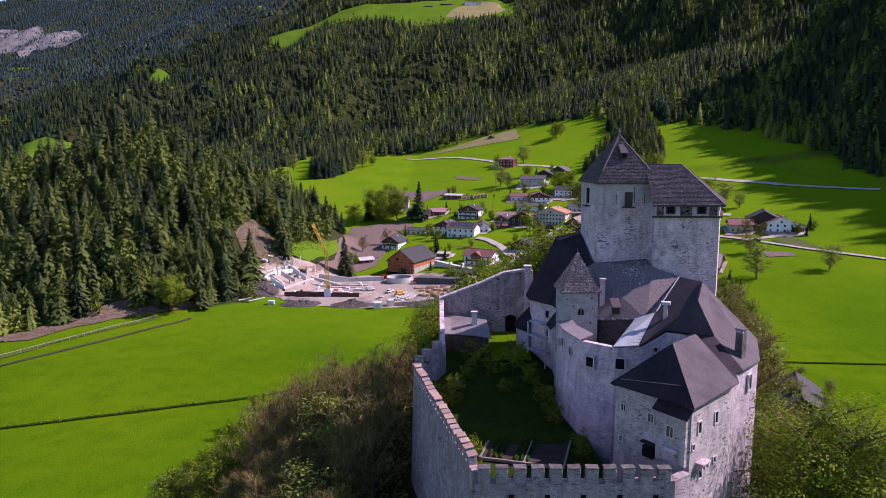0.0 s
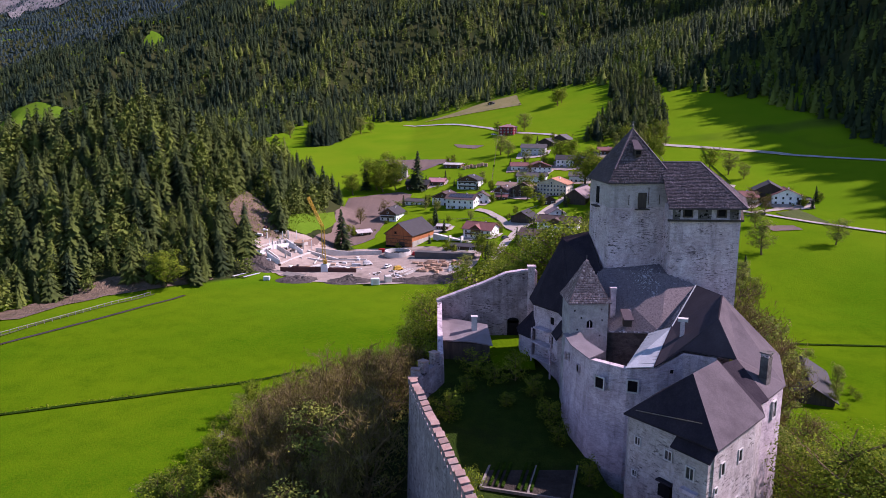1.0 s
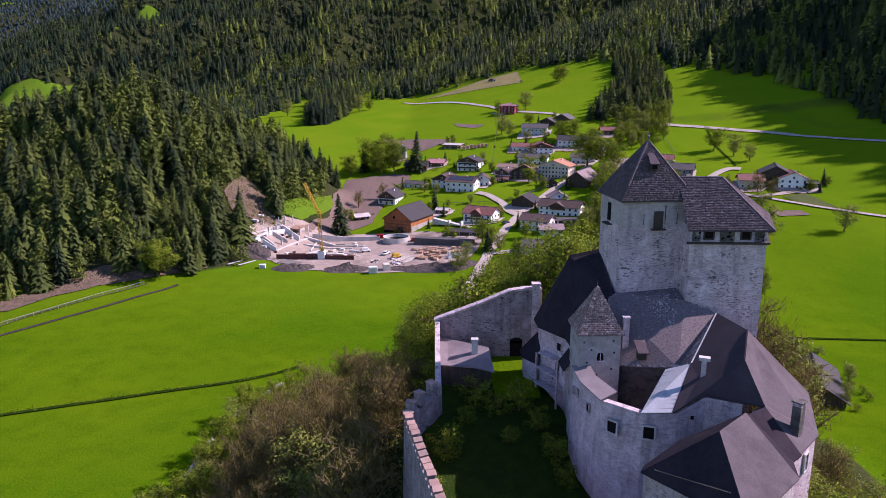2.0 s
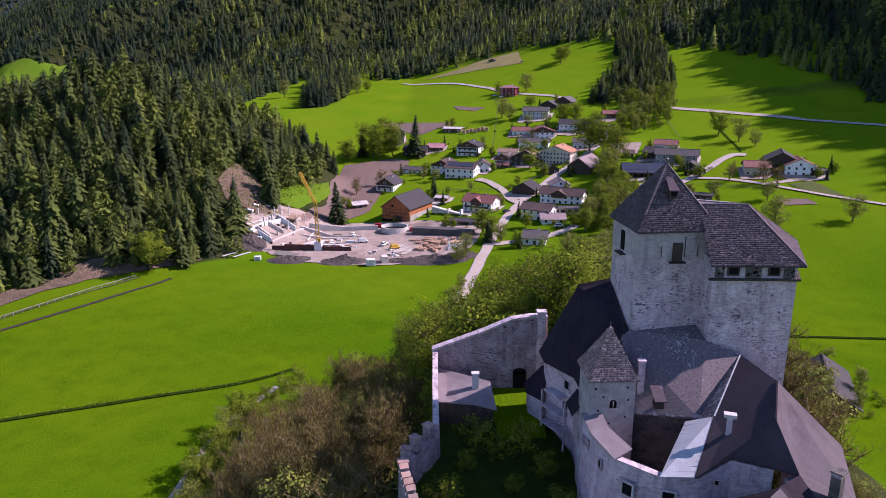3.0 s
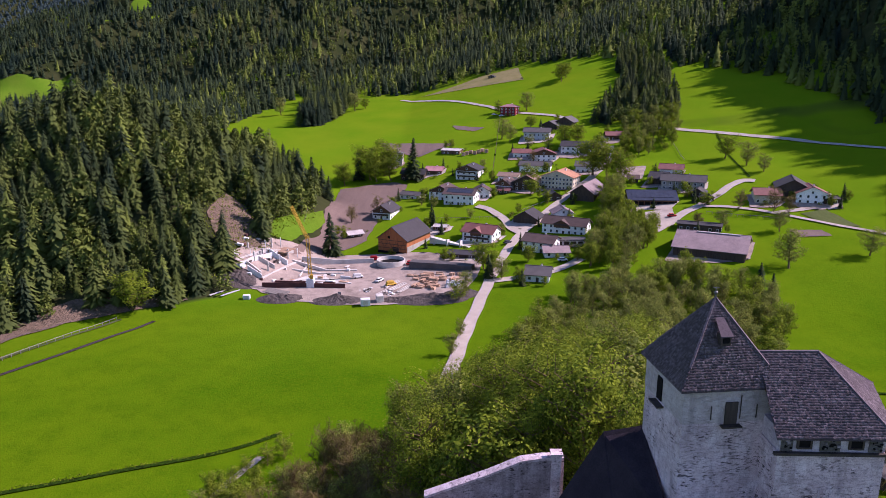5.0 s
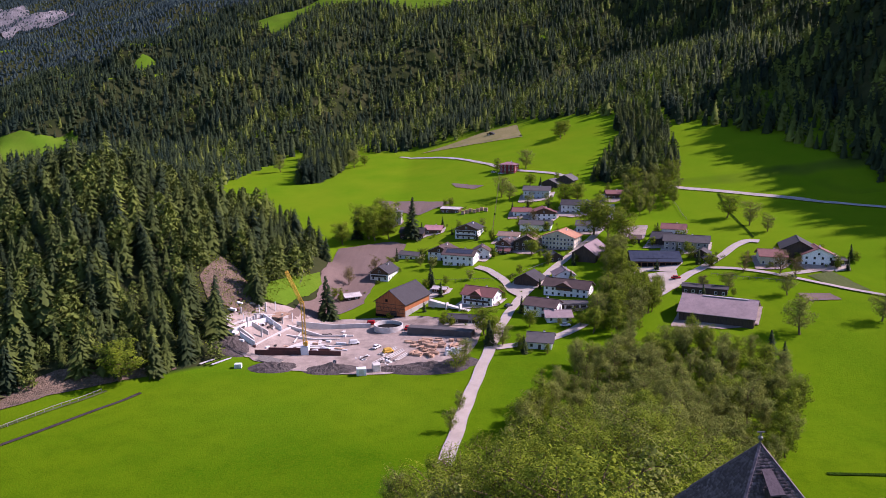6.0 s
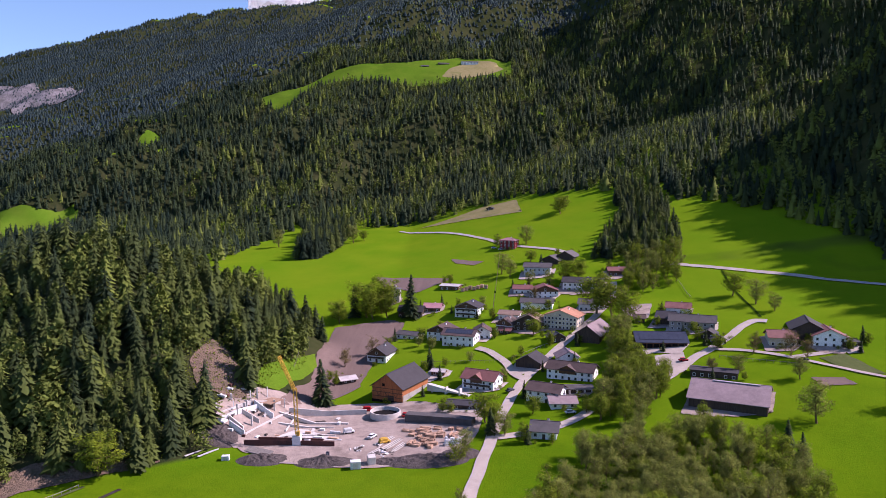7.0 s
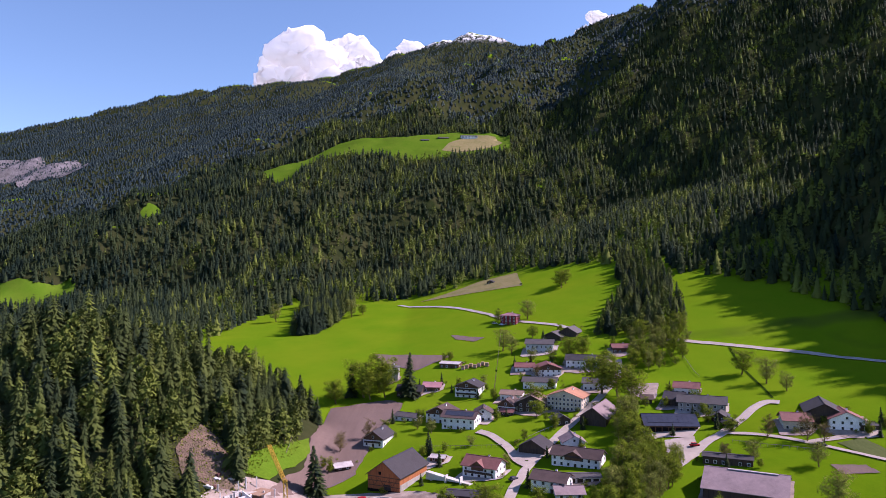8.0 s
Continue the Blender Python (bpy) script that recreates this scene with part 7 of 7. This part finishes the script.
def car(x, y, turn, mat, label, van=False):
    """A car with body, cabin, wheels and lamps."""
    ob = thing("van" if van else "car", label, "car", "parked cars", on_ground(x, y, 0.3), turn)
    bm = bmesh.new()
    bm_box(bm, (4.3, 1.75, 0.62), pose(0, 0, 0.3), 0.12)
    part("body", bm, mat, ob)
    bm = bmesh.new()
    bm_box(bm, (3.2 if van else 2.3, 1.55, 1.0 if van else 0.58), pose(-0.3, 0, 0.9), 0.18)
    part("cabin", bm, PANE if not van else mat, ob)
    block("roof", (2.0, 1.4, 0.06), pose(-0.3, 0, 1.9 if van else 1.47), mat, ob)
    for sx in (-1.35, 1.35):
        for sy in (-0.8, 0.8):
            bm = bmesh.new()
            bmesh.ops.create_cone(bm, cap_ends=True, segments=14, radius1=0.34, radius2=0.34, depth=0.22, matrix=pose(sx, sy, 0.34, 90))
            part("wheel", bm, DARK, ob)
    for sy in (-0.6, 0.6):
        block("headlight", (0.06, 0.3, 0.15), pose(2.15, sy, 0.6), TIN, ob)
    return ob


car(-33.5, 315, 20, CAR_WHITE, "white pickup parked on the building site", True)
car(-24, 309, 60, CAR_WHITE, "white car parked on the building site")
car(-29, 341, 5, CAR_RED, "red van parked beside the barn", True)
car(-13, 331, 80, CAR_RED, "red tractor beside the round tank")
car(31.5, 352, 40, CAR_DARK, "dark car parked at the roadside")
car(52, 322, 10, CAR_WHITE, "white car parked by the white house")
car(113, 371, 5, CAR_RED, "red trailer parked in the farm yard")
car(163, 361, -20, CAR_DARK, "dark car parked at the farm")
car(44, 612, 0, CAR_WHITE, "white car parked by the red house")
car(49, 605, 10, CAR_WHITE, "white car parked by the red house")
car(57, 604, 0, CAR_DARK, "dark car parked by the red house")
car(-19, 303, 30, YELLOW, "ochre digger on the building site", True)

# the stack of logs beside the pale shed
for k in range(7):
    x, y = 16 + 2.6 * k, 515 + 1.2 * (k % 3)
    p = thing("log_stack", "stack of orange sawn logs", "lumber", "log stacks", on_ground(x, y), -14)
    for j in range(3):
        block("log_pack", (2.3, 1.6, 0.8), pose(0, 0, 0.8 * j), LUMBER, p, "", 0.08)

# low walls and fences
green = thing("retaining_wall", "long grey retaining wall and clamp beside the site", "wall")
wall_run("wall", [(-12, 326, 6.0), (2, 322, 6.2), (14, 317, 6.4)], 4.5, lambda x, y: ground_z(x, y) - 0.5, RF_GREY, green)
ramp = thing("barn_ramp", "raised concrete ramp up to the barn loft", "ramp")
wall_run("deck", [(-4, 362, 8.2), (6, 357, 6.6), (14, 351, 5.4)], 2.6, lambda x, y: ground_z(x, y) + 0.5, CONCRETE, ramp)
for k in range(3):
    block("pier", (0.6, 2.2, 4.0), pose(*on_ground(-2 + 6 * k, 361 - 4 * k, -1.0), 0, 0, -30), CONCRETE, ramp)
for (a, b, n) in (((-66, 372), (-70, 470), 30), ((36, 390), (58, 404), 10), ((-8, 395), (30, 388), 16), ((151, 500), (148, 460), 12), ((130, 372), (160, 356), 12), ((-112.5, 269), (-142, 214), 22)):
    f = thing("fence", "weathered timber post and rail fence", "fence", "fences")
    for k in range(n + 1):
        x, y = a[0] + (b[0] - a[0]) * k / n, a[1] + (b[1] - a[1]) * k / n
        block("post", (0.16, 0.16, 1.5), pose(x, y, ground_z(x, y) - 0.2), WOOD_GREY, f)
    line = [(a[0] + (b[0] - a[0]) * k / n, a[1] + (b[1] - a[1]) * k / n) for k in range(n + 1)]
    wall_run("rail", [(x, y, ground_z(x, y) + 1.2) for x, y in line], 0.1, lambda x, y: ground_z(x, y) + 1.02, WOOD_GREY, f)

# ---------------------------------------------------------------- single trees and groves
def twig_mesh(bm, a, b, r0, r1, sides=5):
    a, b = Vector(a), Vector(b)
    q = (b - a).to_track_quat("Z", "Y").to_matrix()
    ends = []
    for p, r in ((a, r0), (b, r1)):
        ends.append([bm.verts.new(p + q @ Vector((r * math.cos(6.283 * i / sides), r * math.sin(6.283 * i / sides), 0))) for i in range(sides)])
    for i in range(sides):
        bm.faces.new((ends[0][i], ends[0][(i + 1) % sides], ends[1][(i + 1) % sides], ends[1][i]))


def leaf_cards(centres, spread_, size, n, r, squash=0.8, slim=0.55, axis=True, upright=False):
    """Many small leaf clumps round centres: vertices, quads."""
    c = centres[r.integers(0, len(centres), n)]
    d = r.normal(0, 1, (n, 3))
    d /= np.linalg.norm(d, axis=1)[:, None]
    p = c + d * spread_ * r.uniform(0.45, 1.0, (n, 1)) ** 0.6 * np.array([1, 1, squash])
    face = 0.6 * d + 0.5 * r.normal(0, 1, (n, 3)) + np.array([0, 0, 0.2])
    if axis:  # leaves look away from the stem
        out = p - np.array([0, 0, 0.55])
        face = face + 0.9 * out / (np.linalg.norm(out, axis=1)[:, None] + 1e-6)
    u = np.cross(face, r.normal(0, 1, (n, 3)))
    if upright:  # twigs that stand on end
        u = 0.45 * r.normal(0, 1, (n, 3)) + np.array([0, 0, 1.0])
    u /= np.linalg.norm(u, axis=1)[:, None]
    w = np.cross(u, face)
    w /= np.linalg.norm(w, axis=1)[:, None]
    s = size * r.uniform(0.55, 1.25, (n, 1))
    V = np.stack([p - u * s, p + w * s * slim, p + u * s, p - w * s * slim], 1).reshape(-1, 3)
    return V, np.arange(4 * n).reshape(n, 4)


def broadleaf(kind, seed):
    """One broad-leaved tree of height 1: trunk with limbs, and a crown; kind: leaf, olive, bare, bush or column."""
    r, pr = np.random.default_rng(seed), random.Random(seed)
    bm = bmesh.new()
    lean = Vector((pr.uniform(-0.04, 0.04), pr.uniform(-0.04, 0.04), 0))
    fork = 0.08 if kind == "bush" else pr.uniform(0.09, 0.15)
    twig_mesh(bm, (0, 0, -0.05), lean + Vector((0, 0, fork)), 0.024, 0.017, 7)
    twig_mesh(bm, lean + Vector((0, 0, fork)), lean * 2 + Vector((0, 0, 0.86)), 0.017, 0.004, 6)
    wide = {"veteran": 0.3, "grand": 0.3, "leaf": 0.27, "olive": 0.22, "bare": 0.28, "bush": 0.42, "column": 0.12}[kind]
    tips = []
    limbs = {"bare": 17, "grand": 26, "veteran": 34}.get(kind, 17)
    for k in range(limbs):
        h = fork + (0.8 - fork) * k / limbs * pr.uniform(0.85, 1.1)
        a = k * 2.4 + pr.uniform(-0.4, 0.4)
        u = (h - fork) / (0.86 - fork)
        reach = wide * (1.15 - 0.75 * u if kind == "bare" else 0.62 + 1.5 * u * (1 - u) * (1.15 - 0.5 * u)) * pr.uniform(0.7, 1.15)
        s = lean * (1 + h) + Vector((0, 0, h))
        e = s + Vector((reach * math.cos(a), reach * math.sin(a), pr.uniform(0.08, 0.2) + {"column": 0.1, "bare": 0.16}.get(kind, 0)))
        twig_mesh(bm, s, e, 0.011 if kind == "bare" else 0.008, 0.003, 4)
        tips.append(e)
        for j in range(7 if kind == "bare" else 4):
            m = s.lerp(e, pr.uniform(0.3, 1.0))
            t = m + Vector((pr.uniform(-1, 1), pr.uniform(-1, 1), pr.uniform(-0.1, 1.0))) * 0.11
            twig_mesh(bm, m, t, 0.0055 if kind == "bare" else 0.004, 0.0015, 3)
            tips.append(t)
            if kind == "bare":
                for _ in range(4):
                    v = m.lerp(t, pr.uniform(0.3, 1))
                    w = v + Vector((pr.uniform(-1, 1), pr.uniform(-1, 1), pr.uniform(-0.2, 1.0))) * 0.07
                    twig_mesh(bm, v, w, 0.003, 0.001, 3)
                    tips.append(w)
    tips.append(lean * 2 + Vector((0, 0, 0.88)))
    trunk = bpy.data.meshes.new("trunk")
    bm.to_mesh(trunk)
    bm.free()
    trunk.materials.append(BARK)
    n, spread_, size = {"veteran": (17000, 0.075, 0.0068), "grand": (9000, 0.08, 0.0105), "leaf": (3600, 0.085, 0.0185), "olive": (2800, 0.08, 0.0165), "bare": (2600, 0.06, 0.034), "bush": (1300, 0.11, 0.027), "column": (1500, 0.06, 0.015)}[kind]
    V, F = leaf_cards(np.array([tuple(t) for t in tips]), spread_, size, n, r, 0.9, 0.06 if kind == "bare" else 0.55, upright=kind == "bare")
    V[:, 2] = np.maximum(V[:, 2], 0.02)
    patch = 0.5 + 0.5 * np.sin(V[:, 0] * 17 + seed) * np.sin(V[:, 1] * 15 + 1) + r.normal(0, 0.2, len(V) // 4).repeat(4)
    mat = {"veteran": LEAF, "grand": LEAF, "leaf": LEAF, "olive": LEAF_OLIVE, "bare": LEAF_BARE, "bush": LEAF, "column": LEAF_OLIVE}[kind]
    crown = mesh_from("crown", V, F, mat, np.clip(patch, 0, 1))
    return trunk, crown


def spruce(seed):
    """One spruce of height 1 with many drooping whorls."""
    r = np.random.default_rng(seed)
    bm = bmesh.new()
    twig_mesh(bm, (0, 0, -0.05), (0, 0, 0.95), 0.016, 0.003, 7)
    trunk = bpy.data.meshes.new("trunk")
    bm.to_mesh(trunk)
    bm.free()
    trunk.materials.append(BARK)
    V, F, at = [], [], 0
    for k in range(26):
        u = k / 26
        z, reach = 0.06 + 0.92 * u, 0.25 * (1 - u) ** 0.85 + 0.01
        for j in range(max(5, int(16 * (1 - 0.6 * u)))):
            a, q = r.uniform(0, 6.283), reach * r.uniform(0.7, 1.15)
            ca, sa, w = math.cos(a), math.sin(a), 0.042 * (1 - 0.5 * u)
            dz = -0.25 * q + r.uniform(-0.01, 0.01)
            for p in ((0.01 * ca, 0.01 * sa, z + 0.03), (q * 0.6 * ca - w * sa, q * 0.6 * sa + w * ca, z + dz * 0.45), (q * ca, q * sa, z + dz), (q * 0.6 * ca + w * sa, q * 0.6 * sa - w * ca, z + dz * 0.45)):
                V.append(p)
            F.append((at, at + 1, at + 2, at + 3))
            at += 4
    t = np.repeat(r.uniform(0, 0.38, len(F)), 4)
    return trunk, mesh_from("crown", V, F, SPRUCE, t)


TREES = {k: [broadleaf(k, 11 * n + len(k)) for n in range({"column": 2, "veteran": 2}.get(k, 4))] for k in ("veteran", "grand", "leaf", "olive", "bare", "bush", "column")}
TREES["spruce"] = [spruce(n) for n in range(3)]
NAMES = {"veteran": ("broadleaf_tree", "large broad-leaved tree in bright leaf below the castle", "tree"), "grand": ("broadleaf_tree", "tall broad-leaved tree in young leaf on the castle hill", "tree"), "leaf": ("broadleaf_tree", "broad-leaved tree in fresh bright green leaf", "tree"), "olive": ("young_leaf_tree", "slender tree with thin olive spring leaves", "tree"),
         "bare": ("bare_tree", "nearly bare brown tree with budding twigs", "tree"), "bush": ("bush", "dense green bush on the slope", "bush"),
         "column": ("poplar", "narrow upright poplar with thin leaves", "tree"), "spruce": ("spruce_tree", "dark green spruce standing alone", "tree")}


def tree(kind, x, y, h, wide=1.0, z=None, lab=None):
    trunk, crown = random.choice(TREES[kind])
    name, label, cat = NAMES[kind]
    ob = new(name)
    z = ground_z(x, y) - 0.3 if z is None else z
    ob.matrix_basis = pose(x, y, z, random.uniform(-3, 3), random.uniform(-3, 3), random.uniform(0, 360)) @ Matrix.Diagonal((h * wide, h * wide, h, 1))
    tagged(ob, lab or label, cat, "trees and bushes")
    for n, m in (("trunk", trunk), ("crown", crown)):
        p = new(n, m)
        p.parent = ob
    return ob


def grove(outline, step, mix, lo, hi, seed):
    """Fills an outline with single trees of a mixed kind."""
    g = np.random.default_rng(seed)
    px, py = [p[0] for p in outline], [p[1] for p in outline]
    x, y = scatter(min(px), max(px), min(py), max(py), step, g)
    k = inside(x, y, outline)
    for a, b in zip(x[k], y[k]):
        kind = mix[int(g.integers(0, len(mix)))]
        h = g.uniform(lo, hi) * (0.45 if kind == "bush" else 1.0)
        tree(kind, float(a), float(b), float(h), float(g.uniform(0.85, 1.2)))


# the castle hill: thickets on its western flank, green trees behind, the big trees on the east
CASTLE = ((1.5, 52.5), (20.5, 53), (30, 62), (36, 74), (38, 92), (25, 95), (13, 98.5), (-1.5, 98.5), (-4.5, 80))
grove(((-5, 50), (-8, 60), (-10, 84), (-6, 100), (-14, 118), (-27, 126), (-30, 104), (-26, 80), (-18, 50)), 4.6, ("bare", "bare", "bare", "olive"), 8, 13, 1)
grove(((-27, 84), (-18, 50), (-32, 50), (-46, 72), (-47, 100), (-40, 108)), 4.6, ("leaf", "bush", "leaf", "bush", "bare"), 8, 12, 9)
grove(((-28, 128), (-14, 118), (-6, 104), (-1, 125), (-8, 158), (-14, 185), (-26, 178), (-34, 158), (-35, 138)), 5.0, ("bare", "bare", "bush", "olive", "bare"), 7, 12, 2)
grove(((-46, 98), (-31, 92), (-30, 116), (-35, 138), (-36, 160), (-44, 164), (-48, 130)), 4.4, ("leaf", "bush", "leaf", "bush", "olive"), 6, 11, 19)
grove(((-2, 104), (22, 105), (34, 102), (38, 128), (46, 160), (34, 190), (12, 196), (-6, 186), (-4, 150), (-2, 125)), 5.6, ("grand", "grand", "leaf", "olive", "bush"), 13, 20, 3)
grove(((12, 200), (34, 190), (60, 178), (88, 212), (116, 252), (120, 272), (104, 286), (96, 300), (72, 302), (48, 284), (28, 250)), 5.4, ("olive", "olive", "olive", "bush", "leaf"), 8, 13, 4)
grove(((38, 70), (44, 84), (44, 110), (46, 140), (58, 150), (56, 110), (50, 76)), 5.0, ("bare", "bush", "olive", "olive"), 6, 10, 5)
grove(((35, 70), (38, 80), (39.5, 92), (44, 92), (42, 76), (39, 68)), 2.8, ("olive", "bush", "bare"), 4, 7, 15)
grove(((38.8, 89), (39.5, 104), (47, 106), (46, 92), (43, 87)), 3.3, ("bare", "olive", "bare"), 13, 19, 17)
grove(((-46, 128), (-45, 166), (-37, 168), (-36, 128)), 4.2, ("leaf", "bush", "leaf"), 5, 9, 18)
grove(((84, 168), (90, 196), (104, 190), (106, 170), (96, 164)), 4.5, ("bush", "olive", "bush"), 5, 8, 16)
grove(((30, 46), (44, 50), (48, 66), (42, 72), (34, 66)), 6.5, ("veteran",), 16, 20, 6)
grove(((60, 312), (78, 306), (98, 350), (92, 378), (98, 400), (92, 420), (84, 400), (80, 362), (66, 340)), 5.4, ("leaf", "leaf", "olive", "bush"), 9, 15, 7)
grove(((116, 482), (130, 474), (150, 490), (160, 512), (170, 545), (150, 538), (130, 540), (120, 510)), 5.6, ("leaf", "bush", "leaf", "olive"), 7, 13, 8)


def undergrowth(outline, n, reach, size, mat, seed, label):
    """Brambles, grass tufts and seedlings over a stretch of slope, too many to count."""
    r = np.random.default_rng(seed)
    px, py = [p[0] for p in outline], [p[1] for p in outline]
    x, y = r.uniform(min(px), max(px), n), r.uniform(min(py), max(py), n)
    k = inside(x, y, outline) & ~inside(x, y, CASTLE)
    x, y = x[k], y[k]
    high = reach * (0.35 + 0.65 * np.clip(waves(x, y, 9, seed) + 0.4, 0, 1))
    z = sheet_height(x, y) + r.uniform(0, 1, len(x)) ** 1.5 * high
    V, F = leaf_cards(np.stack([x, y, z], -1), 0.25, size, 2 * len(x), r, axis=False)
    t = np.clip(0.5 + 0.4 * waves(V[::4, 0], V[::4, 1], 7, 3) + r.normal(0, 0.25, len(F)), 0, 1).repeat(4)
    return tagged(new("undergrowth", mesh_from("undergrowth", V, F, mat, t)), label, "undergrowth", kind="stuff")


undergrowth(((-48, 60), (-18, 42), (20, 40), (44, 44), (52, 76), (60, 120), (60, 170), (30, 200), (-10, 196), (-40, 165), (-48, 110)), 60000, 1.6, 0.22, LEAF_OLIVE, 21, "tangled olive undergrowth on the castle hill")
undergrowth(((-48, 60), (-18, 42), (20, 40), (44, 44), (52, 76), (60, 120), (60, 170), (30, 200), (-10, 196), (-40, 165), (-48, 110)), 30000, 2.2, 0.24, LEAF_BARE, 22, "dry brown bramble and twigs on the castle hill")
undergrowth(((12, 200), (34, 190), (60, 178), (88, 212), (116, 252), (120, 272), (104, 286), (96, 300), (72, 302), (48, 284), (28, 250)), 22000, 1.8, 0.26, LEAF, 23, "fresh green undergrowth below the grove")
for (x, y, h) in ((34.5, 60.5, 22), (41, 62, 20), (39, 55, 18)):
    tree("veteran", x, y, h, 1.2, 20.5, "large broad-leaved tree in bright leaf below the castle")
for (x, y, h) in ((-31, 119, 13), (-27, 117, 9), (-30, 139, 11)):
    tree("spruce", x, y, h)
tree("bare", -9, 80, 15, 1.2)
tree("column", -7.5, 184, 17, 1.0)
tree("column", -9.5, 187, 13, 1.0)
tree("olive", 4.0, 237, 8)
tree("olive", 9.5, 288, 11)
tree("olive", 7.0, 252, 7)
tree("bush", 6.5, 284, 9)
for k in range(26):
    tree("bush", -43 + random.uniform(-1, 9), 102 + 3.1 * k, random.uniform(3, 6.5), 1.1)
undergrowth(((-104, 290), (-108, 330), (-100, 362), (-76, 380), (-66, 392), (-62, 384), (-70, 345), (-72, 328), (-82, 318), (-86, 300), (-94, 286)), 9000, 2.2, 0.4, LEAF, 24, "green scrub at the foot of the wooded hill")
# in the court
tree("bush", 1.1, 79.0, 4.6, 0.9, 34.9, "loose young shrub in the castle court")
for (x, y, h, z) in ((3.0, 84.3, 2.6, 36.2), (6.2, 85.4, 3.2, 36.6), (10.6, 83.2, 3.0, 36.2), (11.9, 78.4, 3.4, 35.0), (12.3, 75.0, 2.8, 34.4), (7.4, 81.4, 2.2, 35.7), (-0.6, 74.5, 2.6, 34.0), (0.3, 70.5, 2.0, 33.8)):
    tree("bush", x, y, h, 1.1, z, "dark rank shrub in the castle court")
tree("bush", 8.8, 86.0, 4.4, 1.0, 37.0, "green young shrub in the castle court")
tree("bush", 2.6, 64.0, 4.6, 0.7, 33.8, "sunlit bush on the wall walk")
tree("bush", 14.0, 67.5, 3.2, 0.8, 33.8, "dark bush under the ring wall")
tree("bush", 4.6, 87.6, 4.0, 1.3, 36.8, "dark bush before the shed")
# round the village
for (x, y, h) in ((-49.4, 350, 19), (-17.5, 482, 25), (-52, 487, 18), (-74, 446, 20), (-66, 430, 16), (-62, 424, 13), (20, 306, 10), (-4, 391, 9), (72, 545, 9), (118, 283, 11), (121, 279, 9)):
    tree("spruce", x, y, 1.1 * h, 1.15)
for (x, y, h) in ((-44, 486, 19), (-36, 492, 19), (-40, 482, 13), (-31, 484, 14), (-60, 478, 12), (37.5, 325, 6.5), (52, 434, 11), (50, 420, 8), (90, 448, 19), (97, 440, 16), (101, 428, 15), (96, 470, 13), (66, 560, 8), (47, 620, 8), (84, 510, 12), (92, 512, 11), (170, 456, 12), (-134, 738, 13), (-74, 750, 9), (112, 700, 14), (118, 712, 12), (132, 380, 6), (19, 318, 10), (22, 312, 8), (-109.7, 276, 13), (58, 322, 6)):
    tree("leaf", x, y, 1.25 * h, 1.45)
for (x, y, h) in ((-156, 736, 16), (-84, 740, 16), (25, 305, 8), (175, 436, 13), (178, 420, 9), (44, 540, 14), (49, 532, 11), (137, 301, 14), (173, 309, 11), (152, 342, 9), (130, 352, 8), (16, 392, 5), (-3, 412, 7), (-10, 420, 6), (60, 512, 9), (72, 508, 9), (28, 486, 6), (30, 370, 5), (70, 612, 14)):
    tree("olive", x, y, 1.15 * h, 1.4)
for (x, y, h) in ((160, 366, 10), (166, 363, 8), (145, 372, 8), (120, 356, 6), (-34, 410, 8), (60, 486, 7), (-46, 395, 8)):
    tree("bare", x, y, 1.15 * h, 1.3)
g_ = np.random.default_rng(77)
for row in HOUSES:  # garden shrubs and small trees round the houses
    (x, y, turn, w, d), a = row[3:8], math.radians(row[5])
    if y > 640:
        continue
    for k in range(5):
        s = float(g_.uniform(0, 6.283))
        u, v = (w / 2 + g_.uniform(2, 6)) * math.cos(s), (d / 2 + g_.uniform(2, 6)) * math.sin(s)
        px_, py_ = float(x + u * math.cos(a) - v * math.sin(a)), float(y + u * math.sin(a) + v * math.cos(a))
        if any(abs((px_ - q[3]) * math.cos(math.radians(q[5])) + (py_ - q[4]) * math.sin(math.radians(q[5]))) < q[6] / 2 + 1 and abs((py_ - q[4]) * math.cos(math.radians(q[5])) - (px_ - q[3]) * math.sin(math.radians(q[5]))) < q[7] / 2 + 1 for q in HOUSES):
            continue
        p = g_.uniform(0, 1)
        if p < 0.52:
            tree("bush", px_, py_, float(g_.uniform(1.4, 3.4)), 1.15, None, "dark garden shrub beside a house")
        elif p < 0.86:
            tree("leaf", px_, py_, float(g_.uniform(4, 8)), 1.1)
        else:
            tree("spruce", px_, py_, float(g_.uniform(5, 9)))
ditch = [(-210, 118), (-150, 142), (-104, 160.5), (-82, 169), (-66, 175.5), (-48, 182), (-38, 190)]
undergrowth(ditch + [(a + 0.3, b + 1.6) for a, b in ditch[::-1]], 90000, 0.9, 0.22, LEAF, 25, "rank growth along the ditch")
